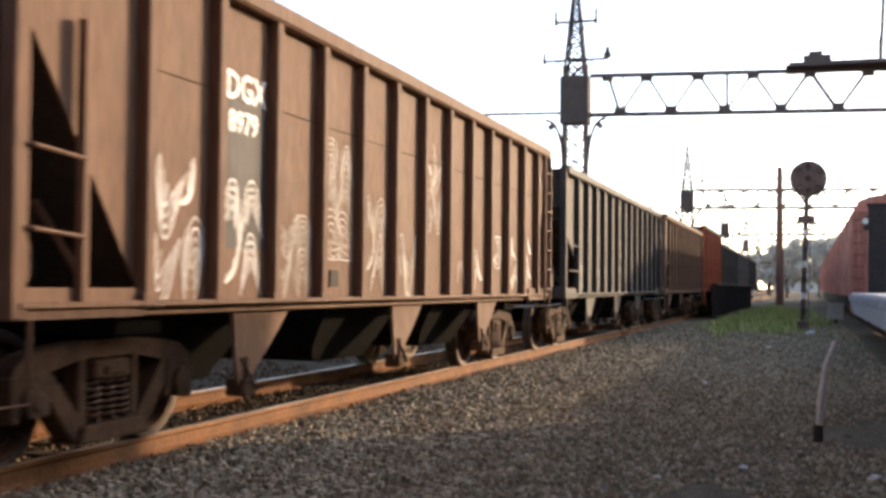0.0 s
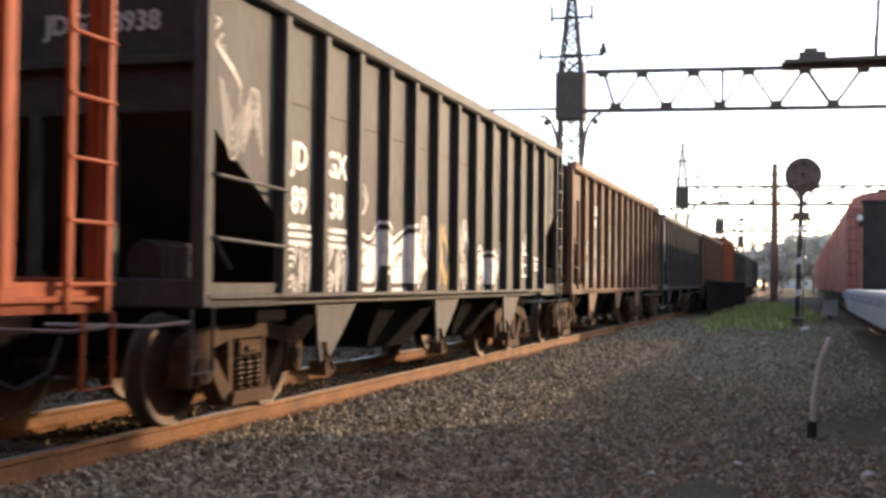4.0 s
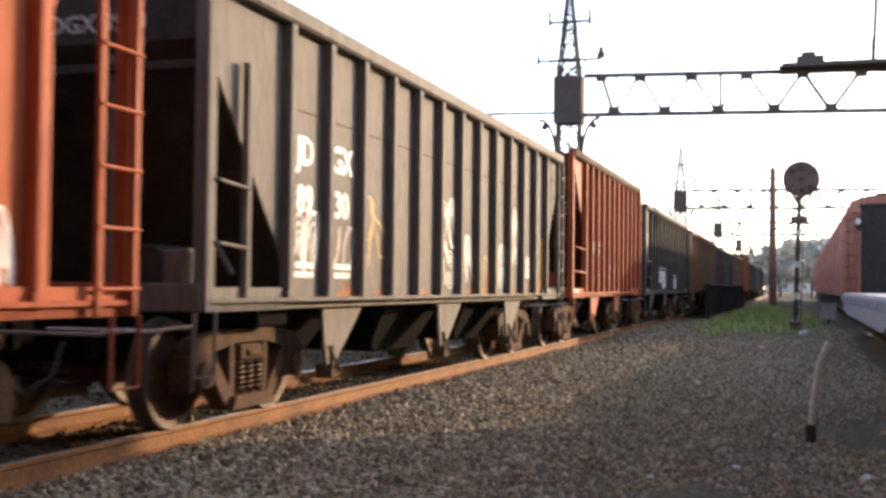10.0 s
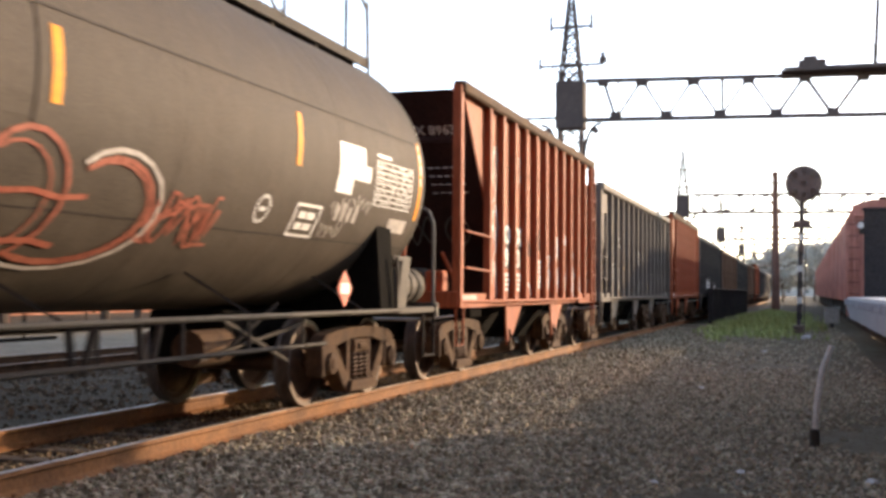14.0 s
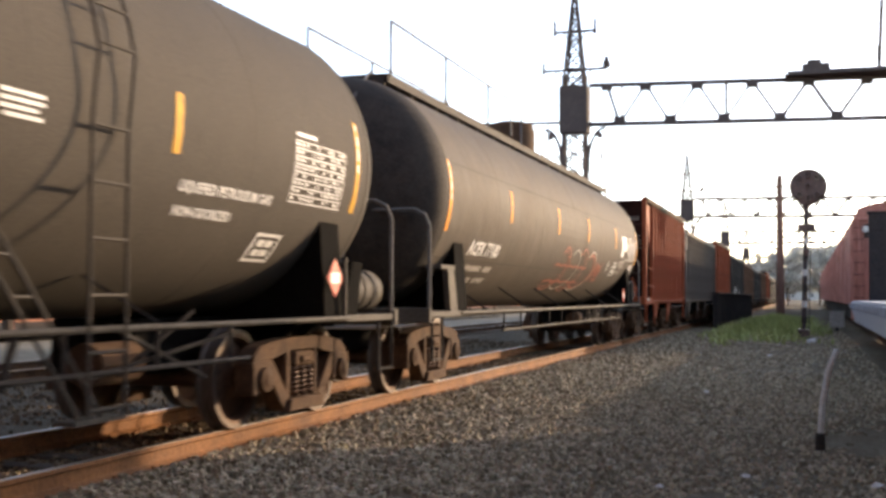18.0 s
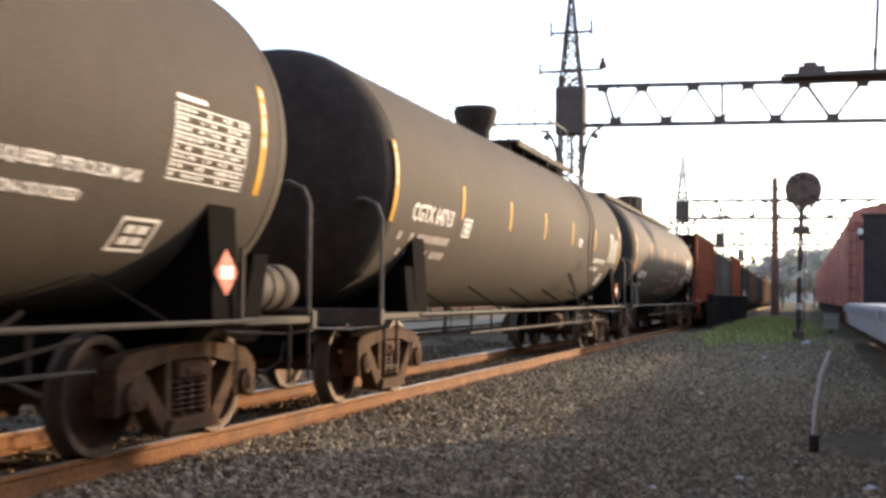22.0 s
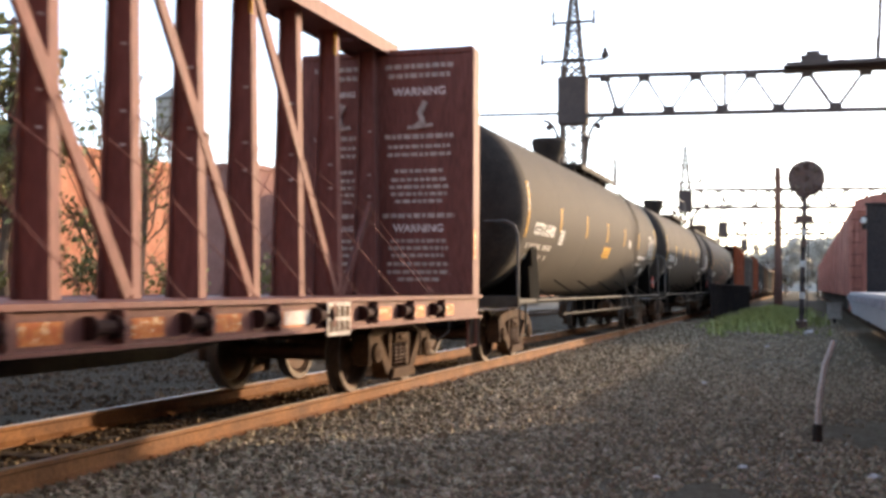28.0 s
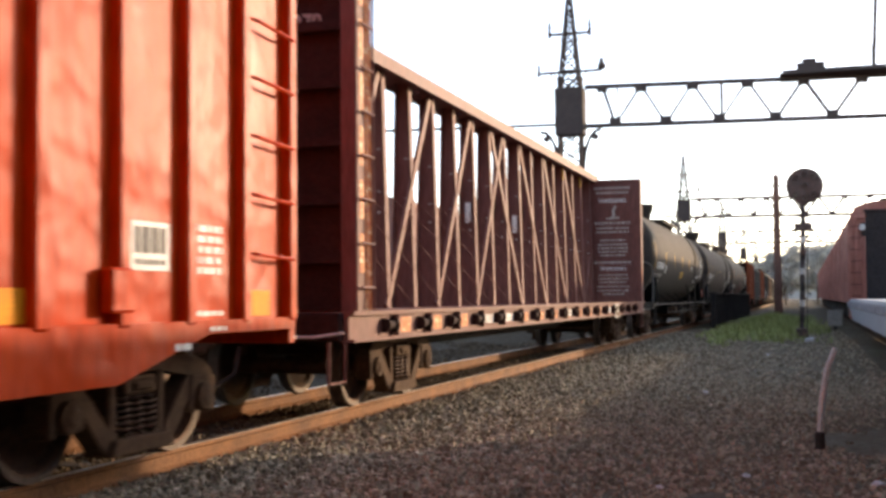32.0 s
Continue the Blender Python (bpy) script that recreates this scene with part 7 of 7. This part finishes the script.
# ---- brick buildings, water tower and trees beyond the yard ----
def building(x0, x1, y0, y1, h, wall, label, rows, step, win=(1.0, 1.6)):
    b = thing("brick_building", label, "building", "buildings beyond the yard", ((x0 + x1) / 2, (y0 + y1) / 2, GZ))
    w, d = (x1 - x0) / 2, (y1 - y0) / 2
    part("wall", boxes((-w, w, -d, d, 0, h)), wall, b)
    part("parapet", boxes((-w - 0.15, w + 0.15, -d - 0.15, d + 0.15, h, h + 0.5)), wall, b)
    part("roof", boxes((-w + 0.3, w - 0.3, -d + 0.3, d - 0.3, h + 0.5, h + 0.56)), M_ROOF, b)
    for r in range(rows):
        z = h * (r + 0.35) / rows
        for y in np.arange(-d + step, d - step / 2, step):
            o = part("window", boxes((w - 0.05, w + 0.02, y - win[0] / 2, y + win[0] / 2, z, z + win[1])), M_WINDOW, b)
            part("sill", boxes((w, w + 0.12, y - win[0] / 2 - 0.1, y + win[0] / 2 + 0.1, z - 0.12, z)), M_CONC, o)
        for x in np.arange(-w + step, w - step / 2, step):
            o = part("window", boxes((x - win[0] / 2, x + win[0] / 2, -d - 0.02, -d + 0.05, z, z + win[1])), M_WINDOW, b)
            part("sill", boxes((x - win[0] / 2 - 0.1, x + win[0] / 2 + 0.1, -d - 0.12, -d, z - 0.12, z)), M_CONC, o)
    return b


def leafy_tree(x, y, h, spread, leaves, seed, label, leaf=M_LEAF, size=0.22):
    rng = random.Random(seed)
    t = thing("tree", label, "tree", "trees beyond the yard", (x, y, GZ))
    bm = bmesh.new()
    tube(bm, ((0, 0, -0.1), (0.05 * h * rng.uniform(-1, 1), 0, h * 0.25), (0.08 * h * rng.uniform(-1, 1), 0.1, h * 0.55), (0, 0.1, h * 0.92)), 0.02 * h, 8)
    tips = []
    for k in range(26):
        z = h * rng.uniform(0.22, 0.85)
        a, r = rng.random() * 6.283, spread * rng.uniform(0.45, 1.0) * (1.15 - 0.5 * z / h)
        tip = (r * math.cos(a), r * math.sin(a), z + h * rng.uniform(0.05, 0.25))
        mid = (tip[0] * 0.5 + rng.uniform(-.2, .2), tip[1] * 0.5, z + h * 0.05)
        tube(bm, ((0, 0, z - h * 0.05), mid, tip), 0.0045 * h, 5)
        tips += [mid, tip, tip]
        for _ in range(4):
            q = (tip[0] + rng.uniform(-.7, .7), tip[1] + rng.uniform(-.7, .7), tip[2] + rng.uniform(0, 1.0))
            tube(bm, (mid, q), 0.002 * h, 4)
            tips.append(q)
    part("trunk", bm, M_BARK, t)
    V, F = [], []
    for _ in range(leaves):
        c = Vector(rng.choice(tips)) + Vector((rng.gauss(0, .42), rng.gauss(0, .42), rng.gauss(0, .36))) * spread * 0.24
        n = Vector((rng.gauss(0, 1), rng.gauss(0, 1), rng.gauss(0, 1))).normalized()
        u = n.orthogonal().normalized() * size * rng.uniform(0.5, 1.2)
        w = n.cross(u) * 0.6
        k = len(V)
        V += [tuple(c - u), tuple(c + w), tuple(c + u), tuple(c - w)]
        F.append((k, k + 1, k + 2, k + 3))
    me = bpy.data.meshes.new("crown")
    me.from_pydata(V, [], F)
    part("crown", me, leaf, t)
    return t


building(-62, -40, 44, 69.4, 9.0, M_BRICK, "long low orange-red brick works lit by the sun", 0, 3.4)
building(-57, -51.8, 100, 106, 13.0, M_BRICKDK, "narrow dull brick stair tower behind the works", 0, 3.4)
building(-62, -40.4, 110, 150, 11.5, M_BRICKDK, "dull maroon brick warehouse behind the yard", 1, 3.2, (1.4, 3.2))
building(-52, -40, 160, 200, 12.5, M_BRICK, "red brick mill with tall narrow windows", 3, 3.6)

shed = thing("loading_shed", "dark open loading bays under a brick warehouse front", "shed", "buildings beyond the yard", (-47.4, 108.8, GZ))
part("canopy", boxes((-7, 7, -0.9, 1.1, 3.9, 4.3)), M_BRICKDK, shed)
for k in range(6):
    # the shade inside each bay is a solid black panel
    part("bay", boxes((-6.6 + 2.3 * k, -4.9 + 2.3 * k, 0.7, 1.1, 0, 3.9)), M_PIT, shed, "black open bay")
    part("pier", boxes((-6.95 + 2.3 * k, -6.65 + 2.3 * k, -0.6, -0.3, 0, 3.9)), (M_OCHRE, M_CONC, M_BRICKDK)[k % 3], shed)
wt_ = thing("water_tower", "grey wooden water tank on steel legs above the roofs", "water tower", "", (-78.6, 130, GZ))
part("tank", lathe(bmesh.new(), [(0, 20.2), (0.7, 20.3), (1.6, 20.8), (2.15, 21.7), (2.15, 25.6), (2.35, 25.65), (0.3, 27.1), (0, 27.2)], 24, "z"), M_TANKWOOD, wt_)
for z in (21.7, 23.0, 24.3, 25.4):
    part("hoop", lathe(bmesh.new(), [(2.15, z), (2.2, z), (2.2, z + 0.1), (2.15, z + 0.1)], 24, "z"), M_UNDER, wt_)
for a in (45, 135, 225, 315):
    part("leg", bar(bmesh.new(), (3.0 * math.cos(radians(a)), 3.0 * math.sin(radians(a)), 0), (1.8 * math.cos(radians(a)), 1.8 * math.sin(radians(a)), 21.6), 0.2), M_LATTICE, wt_)
for z in (15, 18):
    part("brace", bar(bar(bmesh.new(), (-1.4, -1.4, z), (1.4, -1.4, z + 3), 0.1), (1.4, -1.4, z), (-1.4, -1.4, z + 3), 0.1), M_LATTICE, wt_)

chim = thing("roof_stack", "pale capped round stack above the works roof", "stack", "", (-68.6, 120, GZ))
part("shaft", lathe(bmesh.new(), [(0, 0), (0.95, 0), (0.95, 19.2), (1.05, 19.25), (1.05, 19.5), (0.2, 20.0), (0, 20.0)], 16, "z"), M_CONC, chim)

up = thing("utility_pole", "grey utility pole with stacked cross-arms among trees", "pole", "", (-28.7, 36, GZ))
part("shaft", lathe(bmesh.new(), [(0, 0), (0.16, 0), (0.11, 11.6), (0, 11.65)], 10, "z"), M_POLE, up)
for z in (9.7, 11.0, 11.4):
    part("cross_arm", boxes((-0.9, 0.9, -0.06, 0.06, z, z + 0.12)), M_LATTICE, up)
    for x in (-0.8, -0.35, 0.35, 0.8):
        part("insulator", lathe(bmesh.new(), [(0, z + 0.12), (0.05, z + 0.12), (0.03, z + 0.24), (0, z + 0.26)], 8, "z"), M_GLASS, up, at=(x, 0, 0))
part("transformer", lathe(bmesh.new(), [(0, 8.7), (0.24, 8.7), (0.24, 9.5), (0, 9.55)], 14, "z"), M_STEELDK, up, at=(0.35, -0.1, 0))
leafy_tree(-26.8, 33.5, 9.2, 2.6, 1700, 3, "leafy green tree by the yard fence")
leafy_tree(-27.1, 40, 9.6, 2.2, 700, 5, "thin sparsely leafed young tree", size=0.12)
leafy_tree(-28.4, 44.5, 8.6, 2.4, 500, 11, "bare twiggy young tree with few leaves", size=0.11)
leafy_tree(-29, 33.5, 7.0, 3.0, 1500, 7, "leafy shrubby tree by the yard fence")
for k, (x, y) in enumerate(((-27, 32), (-26.5, 38), (-27.5, 46), (-28, 57), (-27, 70))):
    leafy_tree(x, y, 1.9 + 0.4 * (k % 2), 1.3, 700, 20 + k, "low green bush along the edging", size=0.14)
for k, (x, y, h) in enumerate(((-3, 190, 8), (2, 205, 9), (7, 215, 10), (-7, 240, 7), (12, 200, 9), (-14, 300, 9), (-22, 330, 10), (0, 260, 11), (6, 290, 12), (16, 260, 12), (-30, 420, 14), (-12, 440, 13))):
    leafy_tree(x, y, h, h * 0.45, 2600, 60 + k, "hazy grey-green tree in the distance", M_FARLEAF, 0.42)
building(-34, -20, 480, 510, 11, M_FARWALL, "pale building at the end of the line", 3, 3.5)
building(-14, 8, 520, 560, 9, M_FARWALL, "low pale building in the distance", 2, 4.0)

# unseen plain brick walls added behind and beside the view to block sky and sun
for k, (x0, x1, y0, y1, z0, h) in enumerate(((-60, -9.5, -14, -12, -0.5, 15), (-2.3, 40, -14, -12, -0.5, 15), (-9.5, -2.3, -14, -12, 6.8, 15), (16, 17, 80, 170, -0.5, 10.5), (28, 30, -12, 52, -0.5, 6))):
    solid(f"wall_{('south', 'south', 'south', 'east', 'east')[k]}", boxes((x0, x1, y0, y1, z0, h)), M_BRICKDK, "long plain brick wall closing the yard", "wall", kind="structure")

# ---- litter and tufts ----
rb = thing("relay_box", "small pale grey relay box on a stub post", "relay box", "", (1.17, 50.9, GZ))
part("post", boxes((-0.06, 0.06, -0.06, 0.06, -0.05, 0.2)), M_UNDER, rb)
part("case", boxes((-0.3, 0.3, -0.2, 0.2, 0.18, 0.8), bevel=0.03), M_CONC, rb)
part("lid", boxes((-0.34, 0.34, -0.24, 0.24, 0.8, 0.86), bevel=0.02), M_CONC, rb)
solid("fallen_log", tube(bmesh.new(), ((-0.75, -0.2, 0.1), (-0.2, 0.05, 0.13), (0.75, 0.2, 0.1)), 0.14, 9), M_BARK, "dark rotten log lying in the grass edge", "log", at=(-2.95, 57.5, GZ), smooth=True)
rubble = [(-23.5 - random.random() * 2, 24 + random.random() * 40, random.uniform(0.15, 0.4)) for _ in range(24)]
for k, (x, y, s) in enumerate(rubble):
    bm = boxes((-s, s, -s * 0.7, s * 0.7, -0.05, s * 0.8), bevel=s * 0.2)
    solid("rubble_block", bm, (M_CONC, M_DECK, M_BRICK)[k % 3], ("broken lump of grey concrete rubble", "pale dumped block of debris", "lump of broken red brick")[k % 3], "rubble", "rubble by the road", pose(x, y, GZ, 0, 0, k * 37))
rag = bmesh.new()
bmesh.ops.create_icosphere(rag, subdivisions=3, radius=0.16)
for v in rag.verts:
    v.co *= 0.75 + 0.45 * noise.noise(v.co * 9)
    v.co.z = max(v.co.z * 0.6, -0.05)
solid("plastic_bag", rag, M_WHITE, "crumpled white plastic bag lying by the rail", "litter", at=(-6.95, 13.1, GZ + 0.09), smooth=True)
solid("iron_scrap", boxes((-0.35, 0.3, -0.5, 0.4, 0, 0.07), (-0.2, 0.15, -0.3, 0.3, 0.07, 0.12), bevel=0.01), M_TRUCK, "small pile of rusty iron scraps by the rail", "scrap", at=(-7.05, 12.5, GZ + 0.03))
for k, (x, y, s) in enumerate(((-1.48, 17.8, 0.06), (-0.5, 9.6, 0.05), (0.1, 38, 0.2), (-1.1, 8.9, 0.035), (0.5, 9.4, 0.06), (-2.4, 24, 0.05), (-0.9, 29, 0.08), (-3.4, 12, 0.045))):
    p = bmesh.new()
    bmesh.ops.create_icosphere(p, subdivisions=2, radius=s)
    for v in p.verts:
        v.co *= 0.8 + 0.5 * noise.noise(v.co * 25 + Vector((k, 0, 0)))
        v.co.z *= 0.5
    solid("white_scrap", p, M_DECK, "pale scrap of litter on the cinders", "litter", "litter on the path", (x, y, ground_height(x, y) + s * 0.25))

# ---- cross-ties: the ones that the camera passes nearest ----
tie_mesh = mesh_of("tie", boxes((-1.3, 1.3, -0.11, 0.11, -0.16, 0.0), bevel=0.012))
plate_mesh = mesh_of("tie_plate", boxes((-0.1, 0.1, -0.09, 0.09, 0, 0.015), (-0.09, -0.075, -0.05, -0.02, 0.01, 0.04), (0.075, 0.09, 0.02, 0.05, 0.01, 0.04)))
for cx, n in ((TX, 80), (-12.85, 90)):
    for k in range(n):
        y = 2 + 0.54 * k
        t = solid("cross_tie", tie_mesh, M_TIE, "weathered timber cross-tie bedded in ballast", "cross-tie", "cross-ties", (cx, y, -0.175), kind="structure")
        if cx == TX:
            for s in (-0.753, 0.753):
                part("tie_plate", plate_mesh, M_RAIL, t, "", (s, 0, 0))


# ---- what moves ----
def motions():
    for car in TRAIN:
        q = car["q"]
        walk(car, [(t, pose(TX, q + run(t), 0)) for t in range(0, 33)])
        del car["q"]
    steps = [32.0 * k / 236 for k in range(237)]
    steps = sorted({round(t * FPS) / FPS for t in steps})
    for w, y in WHEELSETS:
        walk(w, [(t, pose(0, y, 0.457, -math.degrees(run(t) / 0.457) % 360, 0, 0)) for t in steps])


motions()
